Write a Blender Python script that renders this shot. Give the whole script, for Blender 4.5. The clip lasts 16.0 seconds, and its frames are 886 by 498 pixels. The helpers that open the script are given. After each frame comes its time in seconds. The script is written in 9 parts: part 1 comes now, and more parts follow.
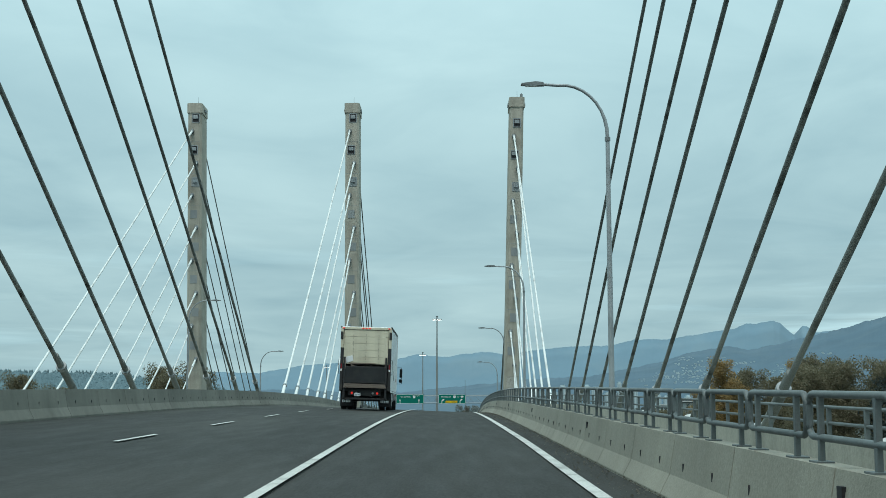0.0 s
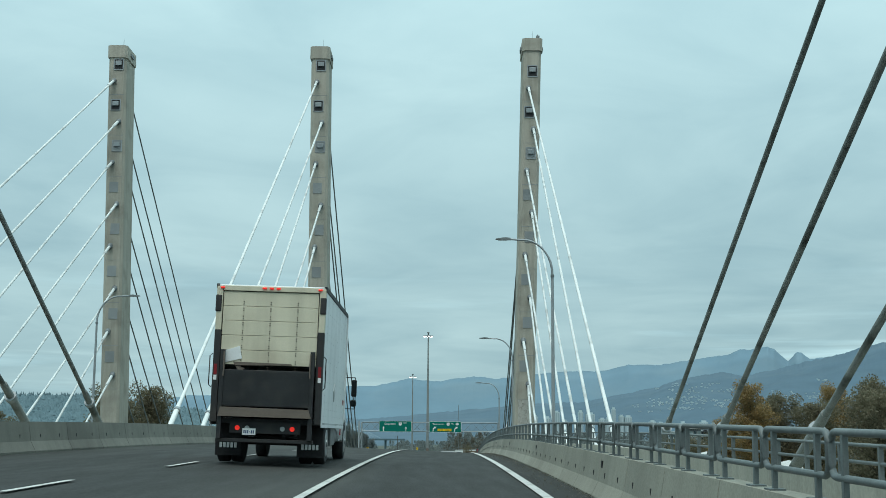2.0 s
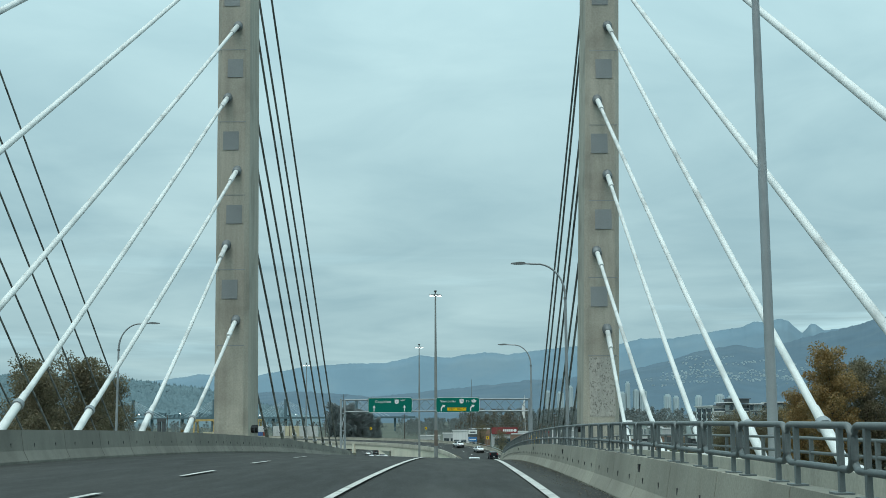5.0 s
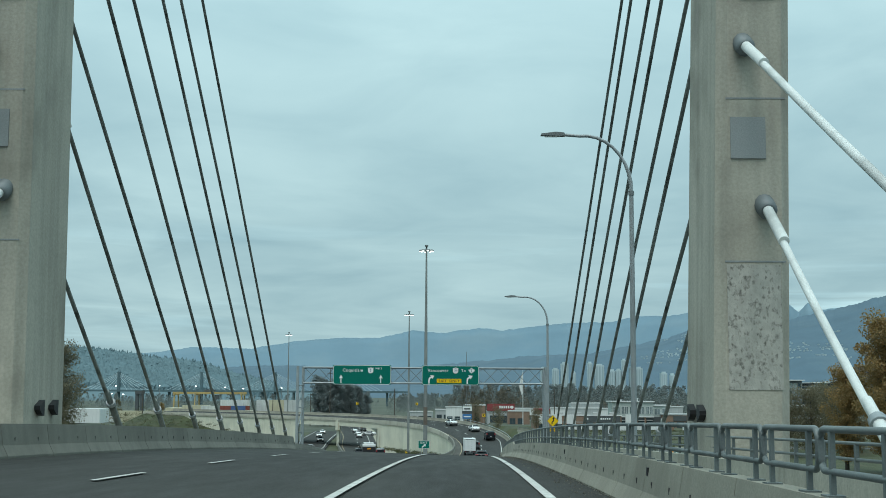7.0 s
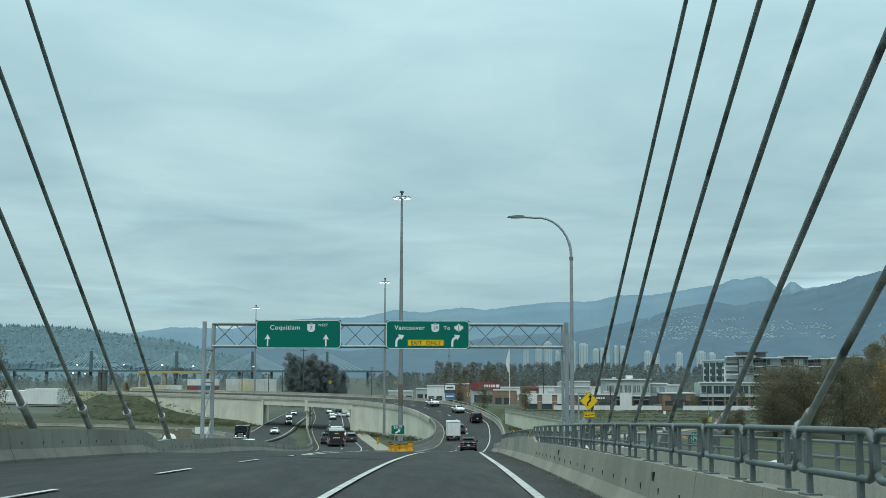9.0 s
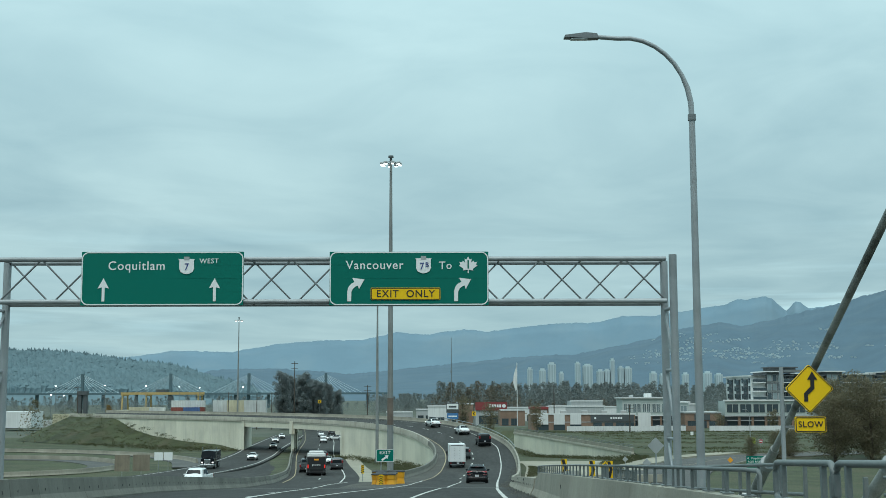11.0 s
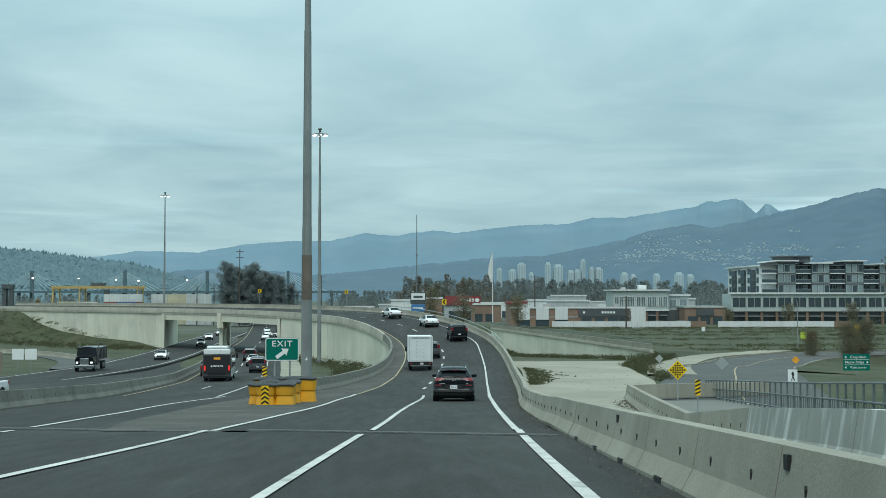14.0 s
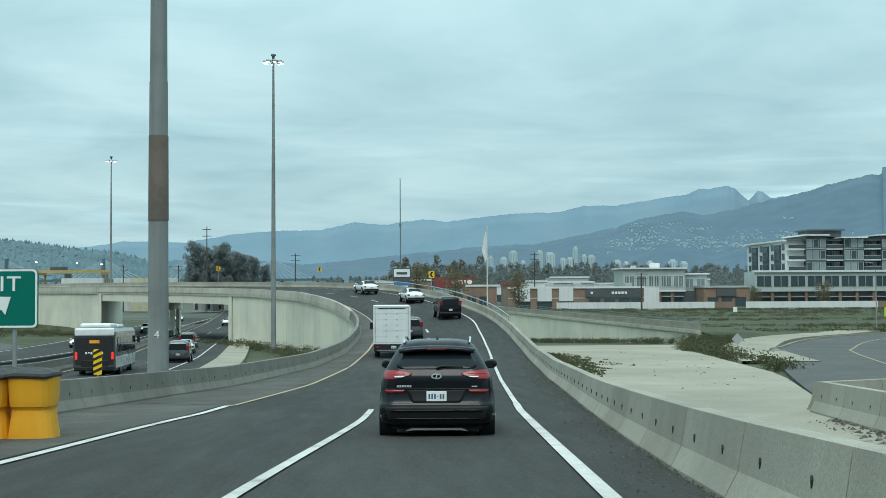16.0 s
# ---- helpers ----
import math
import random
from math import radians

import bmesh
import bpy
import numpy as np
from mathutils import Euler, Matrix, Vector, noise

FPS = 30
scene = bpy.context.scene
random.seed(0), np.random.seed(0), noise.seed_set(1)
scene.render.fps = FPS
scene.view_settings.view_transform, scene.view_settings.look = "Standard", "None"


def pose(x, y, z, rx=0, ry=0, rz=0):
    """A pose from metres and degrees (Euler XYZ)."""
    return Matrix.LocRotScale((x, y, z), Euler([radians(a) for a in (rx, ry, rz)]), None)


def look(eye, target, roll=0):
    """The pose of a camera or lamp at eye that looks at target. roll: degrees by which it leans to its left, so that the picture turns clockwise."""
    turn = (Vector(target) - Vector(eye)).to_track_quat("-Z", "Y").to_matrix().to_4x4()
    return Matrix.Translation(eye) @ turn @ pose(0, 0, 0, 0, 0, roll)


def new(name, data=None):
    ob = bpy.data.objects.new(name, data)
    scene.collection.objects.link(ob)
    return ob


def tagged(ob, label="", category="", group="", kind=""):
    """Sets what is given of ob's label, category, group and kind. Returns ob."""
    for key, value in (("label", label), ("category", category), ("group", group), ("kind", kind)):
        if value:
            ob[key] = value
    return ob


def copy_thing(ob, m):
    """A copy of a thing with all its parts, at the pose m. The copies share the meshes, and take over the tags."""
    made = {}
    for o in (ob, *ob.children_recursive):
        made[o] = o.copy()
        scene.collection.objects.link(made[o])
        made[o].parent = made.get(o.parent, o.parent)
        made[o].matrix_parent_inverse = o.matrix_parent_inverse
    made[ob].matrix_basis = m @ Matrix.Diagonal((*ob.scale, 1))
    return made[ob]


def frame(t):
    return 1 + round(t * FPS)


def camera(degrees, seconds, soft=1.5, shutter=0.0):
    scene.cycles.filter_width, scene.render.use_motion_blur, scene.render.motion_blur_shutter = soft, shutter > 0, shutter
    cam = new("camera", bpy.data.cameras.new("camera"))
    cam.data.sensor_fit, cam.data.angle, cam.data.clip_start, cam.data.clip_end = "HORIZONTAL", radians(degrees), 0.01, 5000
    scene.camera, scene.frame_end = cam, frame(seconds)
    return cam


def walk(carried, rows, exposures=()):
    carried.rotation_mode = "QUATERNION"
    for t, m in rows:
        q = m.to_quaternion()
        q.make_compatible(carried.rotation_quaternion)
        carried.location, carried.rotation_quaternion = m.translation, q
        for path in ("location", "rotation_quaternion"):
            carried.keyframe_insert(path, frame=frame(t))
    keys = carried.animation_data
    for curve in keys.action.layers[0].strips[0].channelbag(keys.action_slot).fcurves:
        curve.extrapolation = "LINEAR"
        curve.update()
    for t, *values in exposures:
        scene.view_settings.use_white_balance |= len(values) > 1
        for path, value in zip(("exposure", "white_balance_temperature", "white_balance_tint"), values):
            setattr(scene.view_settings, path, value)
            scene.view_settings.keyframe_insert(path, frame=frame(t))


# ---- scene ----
# camera and walk
cam = camera(39.7, 16.0, 0.75)
PATH = [
    (0, (0.199, 0.330, 0.750), (0.118, 10.239, 2.091), 0.06),
    (0.5, (0.113, 8.621, 0.988), (0.012, 18.520, 2.397), 0.51),
    (1, (0.037, 16.802, 1.204), (-0.021, 26.688, 2.704), 0.53),
    (1.5, (-0.028, 24.888, 1.401), (-0.047, 34.768, 2.946), 0.66),
    (2, (-0.081, 32.892, 1.581), (-0.101, 42.773, 3.119), 0.37),
    (2.5, (-0.123, 40.829, 1.743), (-0.156, 50.711, 3.269), 0.03),
    (3, (-0.154, 48.710, 1.887), (-0.197, 58.592, 3.413), -0.37),
    (3.5, (-0.174, 56.547, 2.011), (-0.217, 66.429, 3.539), -0.59),
    (4.3, (-0.182, 69.025, 2.163), (-0.246, 78.917, 3.628), -0.54),
    (5.1, (-0.164, 81.464, 2.248), (-0.263, 91.374, 3.585), -0.27),
    (6, (-0.114, 95.465, 2.250), (-0.229, 105.388, 3.487), -0.00),
    (6.5, (-0.073, 103.264, 2.203), (-0.171, 113.193, 3.393), 0.18),
    (7, (-0.022, 111.090, 2.120), (-0.081, 121.023, 3.277), 0.31),
    (7.5, (0.038, 118.949, 1.999), (0.036, 128.887, 3.110), 0.41),
    (8, (0.107, 126.850, 1.839), (0.160, 136.795, 2.886), 0.35),
    (8.8, (0.240, 139.593, 1.503), (0.322, 149.542, 2.507), 0.20),
    (9.6, (0.402, 152.482, 1.068), (0.497, 162.433, 2.052), -0.04),
    (10.5, (0.625, 167.183, 0.468), (0.717, 177.129, 1.502), -0.17),
    (11, (0.771, 175.449, 0.088), (0.843, 185.379, 1.269), -0.14),
    (11.5, (0.936, 183.791, -0.322), (0.995, 193.705, 0.985), 0.07),
    (12, (1.121, 192.210, -0.760), (1.194, 202.123, 0.556), 0.14),
    (12.5, (1.329, 200.707, -1.223), (1.440, 210.638, -0.061), 0.06),
    (13, (1.564, 209.283, -1.709), (1.745, 219.241, -0.817), 0.07),
    (13.5, (1.828, 217.937, -2.216), (2.090, 227.915, -1.613), 0.07),
    (14, (2.126, 226.668, -2.741), (2.451, 236.655, -2.350), -0.00),
    (14.5, (2.460, 235.474, -3.286), (2.826, 245.463, -3.004), 0.03),
    (15, (2.836, 244.351, -3.850), (3.217, 254.341, -3.615), 0.00),
    (15.5, (3.258, 253.295, -4.434), (3.654, 263.284, -4.191), -0.06),
    (16, (3.730, 262.300, -5.042), (4.132, 272.287, -4.733), -0.28),
]
walk(cam, [(t, look(eye, aim, roll)) for t, eye, aim, roll in PATH],
     [(0, -0.10), (3.5, -0.10), (7, -0.10), (10.5, -0.06), (13, -0.14), (14.5, 0.05), (16, 0.14)])

# world, sun and exposure
world = bpy.data.worlds.new("overcast_sky")
scene.world = world
world.use_nodes = True
WN, WL = world.node_tree.nodes, world.node_tree.links
WN.clear()


def wn(kind, **values):
    node = WN.new(kind)
    for key, value in values.items():
        node.inputs[key].default_value = value
    return node


def wmath(op, a, b=0.0, clamp=False):
    node = WN.new("ShaderNodeMath")
    node.operation, node.use_clamp = op, clamp
    for slot, v in zip(node.inputs, (a, b)):
        if isinstance(v, (int, float)):
            slot.default_value = v
        else:
            WL.new(v, slot)
    return node.outputs[0]


SUN_UP, SUN_TURN = 64.0, 190.0
sky = WN.new("ShaderNodeTexSky")
sky.sky_type, sky.sun_disc = "NISHITA", False
sky.sun_elevation, sky.sun_rotation = radians(SUN_UP), radians(SUN_TURN)
coord = WN.new("ShaderNodeTexCoord")
split = WN.new("ShaderNodeSeparateXYZ")
WL.new(coord.outputs["Generated"], split.inputs[0])
up = wmath("MAXIMUM", split.outputs[2], 0.0)
lift = wmath("ADD", up, 0.10)
flat = WN.new("ShaderNodeCombineXYZ")
WL.new(wmath("DIVIDE", split.outputs[0], lift), flat.inputs[0])
WL.new(wmath("DIVIDE", split.outputs[1], lift), flat.inputs[1])
big = wn("ShaderNodeTexNoise", Scale=0.55, Detail=7.0, Roughness=0.52, Distortion=0.5)
WL.new(flat.outputs[0], big.inputs["Vector"])
fine = wn("ShaderNodeTexNoise", Scale=1.5, Detail=6.0, Roughness=0.52, Distortion=0.8)
WL.new(flat.outputs[0], fine.inputs["Vector"])
mixed = wmath("ADD", wmath("MULTIPLY", big.outputs[0], 0.66), wmath("MULTIPLY", fine.outputs[0], 0.34))
ramp = WN.new("ShaderNodeValToRGB")
ramp.color_ramp.elements[0].position, ramp.color_ramp.elements[1].position = 0.32, 0.68
ramp.color_ramp.elements[0].color = (0.314, 0.515, 0.581, 1)
ramp.color_ramp.elements[1].color = (0.580, 0.825, 0.853, 1)
WL.new(mixed, ramp.inputs[0])
# an overcast dome: brighter towards the zenith
south = wmath("MULTIPLY", wmath("MULTIPLY", wmath("MAXIMUM", wmath("MULTIPLY", split.outputs[1], -1.0), 0.0), wmath("SUBTRACT", 1.0, up)), 0.55, True)
thin = WN.new("ShaderNodeCombineXYZ")
for slot, stretch in ((0, 2.6), (1, 2.6), (2, 46.0)):
    WL.new(wmath("MULTIPLY", split.outputs[slot], stretch), thin.inputs[slot])
veil = wn("ShaderNodeTexNoise", Scale=1.0, Detail=5.0, Roughness=0.55, Distortion=0.4)
WL.new(thin.outputs[0], veil.inputs["Vector"])
low = wmath("MULTIPLY", wmath("SUBTRACT", 1.0, wmath("MULTIPLY", wmath("ABSOLUTE", wmath("SUBTRACT", up, 0.075)), 14.0), True), 1.1)
streaks = wmath("MULTIPLY", wmath("MULTIPLY", wmath("SUBTRACT", veil.outputs[0], 0.50), 2.2, True), low)
dome = wmath("SUBTRACT", wmath("ADD", wmath("ADD", wmath("MULTIPLY", wmath("POWER", up, 1.3), 1.50), 0.90), streaks), south)
tone = WN.new("ShaderNodeMixRGB")
tone.blend_type = "MULTIPLY"
tone.inputs[0].default_value = 1.0
WL.new(ramp.outputs[0], tone.inputs[1])
WL.new(dome, tone.inputs[2])
clouds = wn("ShaderNodeBackground", Strength=1.0)
WL.new(tone.outputs[0], clouds.inputs[0])
clear = wn("ShaderNodeBackground", Strength=0.05)
WL.new(sky.outputs[0], clear.inputs[0])
both = WN.new("ShaderNodeMixShader")
both.inputs[0].default_value = 0.93
WL.new(clear.outputs[0], both.inputs[1])
WL.new(clouds.outputs[0], both.inputs[2])
WL.new(both.outputs[0], WN.new("ShaderNodeOutputWorld").inputs[0])

sun = new("sun", bpy.data.lights.new("sun", "SUN"))
sun.data.energy, sun.data.angle, sun.data.color = 1.7, radians(35), (1.0, 0.96, 0.90)
sun.matrix_world = pose(0, 0, 80, 90 - SUN_UP, 0, 180 - SUN_TURN)
scene.view_settings.exposure = 0.0

# ---- materials ----
def material(name, colour, rough=0.7, metal=0.0, spread=0.12, grain=0.0, size=1.0, stain=None, stain_amount=0.0,
             stain_size=0.25, bump=0.0, per_object=0.0, coat=0.0, stretch=(1, 1, 1), streak=0.0, gloss=0.5):
    """A surface with grain at one scale, blotches at another, optional stains, streaks running down and relief."""
    m = bpy.data.materials.new(name)
    m.use_nodes = True
    n, l = m.node_tree.nodes, m.node_tree.links
    b = n["Principled BSDF"]
    b.inputs["Roughness"].default_value, b.inputs["Metallic"].default_value = rough, metal
    b.inputs["Coat Weight"].default_value = coat
    b.inputs["Specular IOR Level"].default_value = gloss
    geo = n.new("ShaderNodeNewGeometry")
    mapping = n.new("ShaderNodeMapping")
    mapping.inputs["Scale"].default_value = stretch
    l.new(geo.outputs["Position"], mapping.inputs[0])
    where = mapping.outputs[0]

    def noise_at(scale, detail=5.0, vec=where):
        t = n.new("ShaderNodeTexNoise")
        t.inputs["Scale"].default_value, t.inputs["Detail"].default_value = scale, detail
        l.new(vec, t.inputs["Vector"])
        return t.outputs[0]

    def mix(kind, fac, a, c):
        x = n.new("ShaderNodeMixRGB")
        x.blend_type = kind
        for slot, v in zip(x.inputs, (fac, a, c)):
            if isinstance(v, (int, float)):
                slot.default_value = v
            elif isinstance(v, tuple):
                slot.default_value = (*v, 1)
            else:
                l.new(v, slot)
        return x.outputs[0]

    def span(v, lo, hi, out_lo, out_hi):
        r = n.new("ShaderNodeMapRange")
        r.inputs[1].default_value, r.inputs[2].default_value = lo, hi
        r.inputs[3].default_value, r.inputs[4].default_value = out_lo, out_hi
        l.new(v, r.inputs[0])
        return r.outputs[0]

    colour_out = mix("MULTIPLY", 1.0, colour, span(noise_at(0.35 / size), 0.3, 0.7, 1 - spread, 1 + spread))
    if grain:
        colour_out = mix("MULTIPLY", 1.0, colour_out, span(noise_at(28 / size, 3.0), 0.3, 0.7, 1 - grain, 1 + grain))
    if stain:
        colour_out = mix("MIX", span(noise_at(stain_size, 7.0), 0.5, 0.72, 0.0, stain_amount), colour_out, stain)
    if streak:
        down = n.new("ShaderNodeMapping")
        down.inputs["Scale"].default_value = (2.2, 2.2, 0.10)
        l.new(geo.outputs["Position"], down.inputs[0])
        colour_out = mix("MULTIPLY", 1.0, colour_out, span(noise_at(1.3, 6.0, down.outputs[0]), 0.42, 0.72, 1.0, 1 - streak))
    if per_object:
        info = n.new("ShaderNodeObjectInfo")
        colour_out = mix("MULTIPLY", 1.0, colour_out, span(info.outputs["Random"], 0, 1, 1 - per_object, 1 + per_object))
    l.new(colour_out, b.inputs["Base Color"])
    l.new(span(noise_at(3.0 / size), 0.3, 0.7, max(0.02, rough - 0.08), min(1, rough + 0.08)), b.inputs["Roughness"])
    if bump:
        bp = n.new("ShaderNodeBump")
        bp.inputs["Strength"].default_value, bp.inputs["Distance"].default_value = min(1.0, bump), 0.02
        l.new(noise_at(40 / size, 6.0), bp.inputs["Height"])
        l.new(bp.outputs[0], b.inputs["Normal"])
    return m


def lamp_glass(name, colour, strength):
    m = material(name, colour, 0.25, 0.0, 0.02)
    b = m.node_tree.nodes["Principled BSDF"]
    b.inputs["Emission Color"].default_value = (*colour, 1)
    b.inputs["Emission Strength"].default_value = strength
    return m


CONCRETE = material("weathered_concrete", (0.280, 0.266, 0.216), 0.88, 0, 0.14, 0.12, 1.0, (0.19, 0.182, 0.148), 0.55, 0.5, 0.25, 0.07, streak=0.10)
CONCRETE_PALE = material("lime_streaked_concrete", (0.30, 0.30, 0.265), 0.88, 0, 0.10, 0.06, 1.0, (0.70, 0.70, 0.66), 0.95, 2.4, 0.25, 0.05, stretch=(1, 1, 0.06))
# darker, streaked tone for the median and the ramp's inner barrier
CONCRETE_DARKER = material("darker_concrete", (0.180, 0.177, 0.150), 0.9, 0, 0.14, 0.10, 1.0, (0.105, 0.10, 0.085), 0.6, 0.5, 0.25, 0.07, streak=0.15)
MAST_STEEL = material("old_mast_steel", (0.235, 0.255, 0.25), 0.75, 0, 0.10, 0.06, 1.0, (0.14, 0.15, 0.145), 0.5, 0.8, 0.08, streak=0.25)
PATH_CONCRETE = material("footpath_concrete", (0.15, 0.15, 0.132), 0.9, 0, 0.12, 0.10, 1.0, (0.21, 0.205, 0.18), 0.5, 0.4, 0.3)
CONCRETE_TOWER = material("tower_concrete", (0.425, 0.40, 0.335), 0.9, 0, 0.14, 0.10, 2.0, (0.20, 0.185, 0.15), 0.55, 0.5, 0.35, 0.0, streak=0.20)
CONCRETE_WALL = material("wall_concrete", (0.68, 0.65, 0.53), 0.9, 0, 0.10, 0.08, 3.0, (0.48, 0.47, 0.40), 0.5, 0.2, 0.3, 0.05, streak=0.10)
CONCRETE_FLYOVER = material("flyover_concrete", (0.42, 0.40, 0.335), 0.9, 0, 0.12, 0.10, 2.0, (0.26, 0.245, 0.20), 0.55, 0.4, 0.3, 0.05, streak=0.2)
CONCRETE_PATCH = material("patch_concrete", (0.28, 0.30, 0.30), 0.85, 0, 0.10, 0.08, 1.0, (0.2, 0.21, 0.21), 0.5, 0.8, 0.3, 0.1)
ASPHALT = material("asphalt", (0.036, 0.036, 0.0335), 0.82, 0, 0.16, 0.22, 1.0, (0.058, 0.058, 0.053), 0.8, 0.42, 0.6, stretch=(1.0, 0.12, 1.0), gloss=0.2)
ASPHALT_WORN = material("dusty_asphalt", (0.078, 0.077, 0.069), 0.9, 0, 0.16, 0.25, 1.0, (0.13, 0.125, 0.11), 0.7, 0.5, 0.6, gloss=0.2)
ASPHALT_GREY = material("worn_asphalt", (0.072, 0.073, 0.069), 0.9, 0, 0.14, 0.2, 1.0, (0.115, 0.112, 0.10), 0.5, 0.2, 0.6)
APRON = material("gravel_apron", (0.272, 0.255, 0.198), 0.95, 0, 0.18, 0.12, 2.0, (0.21, 0.205, 0.16), 0.75, 0.22, 0.4)
PAINT_WHITE = material("road_paint_white", (0.52, 0.52, 0.49), 0.8, 0, 0.12, 0.15, 1.0, (0.22, 0.22, 0.205), 0.7, 1.8, 0.3, gloss=0.2)
PAINT_YELLOW = material("road_paint_yellow", (0.36, 0.29, 0.17), 0.75, 0, 0.10, 0.12, 1.0, (0.30, 0.27, 0.2), 0.5, 1.5, 0.3)
STEEL = material("galvanised_steel", (0.32, 0.35, 0.36), 0.55, 0.3, 0.10, 0.05, 0.6, (0.16, 0.18, 0.18), 0.4, 1.2, 0.08, 0.06)
RAIL_STEEL = material("dull_rail_steel", (0.150, 0.170, 0.168), 0.6, 0.25, 0.12, 0.08, 0.6, (0.075, 0.085, 0.085), 0.5, 1.2, 0.08, 0.10)
STEEL_DARK = material("weathered_steel", (0.19, 0.21, 0.215), 0.55, 0.3, 0.12, 0.06, 0.6, (0.10, 0.11, 0.11), 0.4, 1.5, 0.08)
JOINT_STEEL = material("dark_joint_steel", (0.072, 0.072, 0.066), 0.7, 0.3, 0.2, 0.15, 0.5, (0.10, 0.09, 0.075), 0.5, 1.5, 0.2)
RUST = material("rusty_steel", (0.165, 0.135, 0.112), 0.75, 0.2, 0.16, 0.1, 0.5, (0.09, 0.07, 0.06), 0.5, 1.5, 0.2)
CABLE = material("white_cable_sheath", (0.70, 0.72, 0.70), 0.75, 0, 0.06, 0.10, 0.6, (0.22, 0.23, 0.22), 0.5, 0.8, 0.05, gloss=0.08)
# mould streaks over a base colour darkened for the underside's shade
CABLE_SHADED_MOULDY = material("shaded_mouldy_cable_sheath", (0.25, 0.265, 0.25), 0.85, 0, 0.25, 0.25, 0.6, (0.05, 0.055, 0.048), 0.9, 1.6, 0.12, gloss=0.08)
GREEN_SIGN = material("green_sign_sheet", (0.001, 0.150, 0.112), 0.55, 0, 0.05, 0.02, 2.0, gloss=0.15)
SIGN_WHITE = material("white_sign_sheet", (0.78, 0.80, 0.79), 0.5, 0, 0.04, 0.02, 1.0)
SIGN_YELLOW = material("yellow_sign_sheet", (0.85, 0.53, 0.015), 0.55, 0, 0.05, 0.02, 1.0, gloss=0.15)
SIGN_ORANGE = material("orange_sign_sheet", (0.85, 0.36, 0.03), 0.5, 0, 0.05, 0.02, 1.0)
SIGN_BLACK = material("black_sign_paint", (0.012, 0.012, 0.014), 0.6, 0, 0.05, 0.02, 1.0)
SIGN_BACK = material("bare_aluminium_sign", (0.42, 0.44, 0.44), 0.5, 0.5, 0.08, 0.03, 1.0)
DRUM_YELLOW = material("yellow_plastic", (0.70, 0.33, 0.015), 0.55, 0, 0.10, 0.05, 0.5, (0.42, 0.22, 0.04), 0.4, 1.0, 0.05, 0.06)
DRUM_LID = material("dark_plastic_lid", (0.035, 0.037, 0.038), 0.7, 0, 0.1, 0.05, 0.5, (0.09, 0.085, 0.08), 0.4, 1.0)
RUBBER = material("black_rubber", (0.016, 0.016, 0.017), 0.85, 0, 0.12, 0.1, 0.2, (0.05, 0.048, 0.045), 0.4, 3.0, 0.1)
GRASS = material("rough_grass", (0.043, 0.052, 0.021), 0.95, 0, 0.35, 0.40, 1.6, (0.085, 0.072, 0.042), 0.7, 0.16, 0.9)
FIELD = material("flat_land", (0.062, 0.072, 0.050), 0.95, 0, 0.25, 0.25, 6.0, (0.12, 0.115, 0.09), 0.6, 0.02, 0.4)
WATER = material("grey_river", (0.045, 0.065, 0.07), 0.12, 0, 0.10, 0.0, 30.0, bump=0.12)
BARK = material("bark", (0.075, 0.062, 0.05), 0.95, 0, 0.2, 0.2, 0.3, bump=0.5)


def leaf_material(name, colour, other):
    m = material(name, colour, 0.75, 0, 0.25, 0.1, 1.0)
    n, l = m.node_tree.nodes, m.node_tree.links
    b = n["Principled BSDF"]
    geo = n.new("ShaderNodeNewGeometry")
    old = b.inputs["Base Color"].links[0].from_socket
    x = n.new("ShaderNodeMixRGB")
    x.inputs[2].default_value = (*other, 1)
    l.new(geo.outputs["Random Per Island"], x.inputs[0])
    l.new(old, x.inputs[1])
    l.new(x.outputs[0], b.inputs["Base Color"])
    glow = n.new("ShaderNodeBsdfTranslucent")
    l.new(x.outputs[0], glow.inputs[0])
    both_sides = n.new("ShaderNodeMixShader")
    both_sides.inputs[0].default_value = 0.42
    l.new(b.outputs[0], both_sides.inputs[1])
    l.new(glow.outputs[0], both_sides.inputs[2])
    l.new(both_sides.outputs[0], n["Material Output"].inputs[0])
    return m


LEAF_ORANGE = leaf_material("orange_leaves", (0.36, 0.225, 0.085), (0.24, 0.185, 0.085))
LEAF_BROWN = leaf_material("brown_leaves", (0.150, 0.138, 0.085), (0.195, 0.165, 0.102))
LEAF_DARK = leaf_material("dark_evergreen_leaves", (0.082, 0.104, 0.096), (0.105, 0.122, 0.108))
# far evergreen clump: haze lightens the leaf colour itself
LEAF_EVERGREEN_HAZED = leaf_material("haze_tinted_evergreen_leaves", (0.200, 0.236, 0.240), (0.225, 0.250, 0.246))
LEAF_SHRUB = leaf_material("shrub_leaves", (0.055, 0.070, 0.026), (0.11, 0.10, 0.05))
# far woods: both leaf colours below are lifted towards the haze
LEAF_FAR_HAZED = leaf_material("haze_tinted_wood_leaves", (0.195, 0.230, 0.230), (0.220, 0.232, 0.218))
LEAF_HAZE = leaf_material("haze_tinted_brown_leaves", (0.180, 0.150, 0.112), (0.140, 0.138, 0.115))


# ---- mesh helpers ----
def V(*c):
    return Vector(c)


def thing(name, loc=(0, 0, 0), label="", category="", group="", kind="", turn=0.0):
    ob = new(name)
    ob.empty_display_size = 0.3
    ob.matrix_world = pose(*loc, 0, 0, turn)
    return tagged(ob, label, category, group, kind)


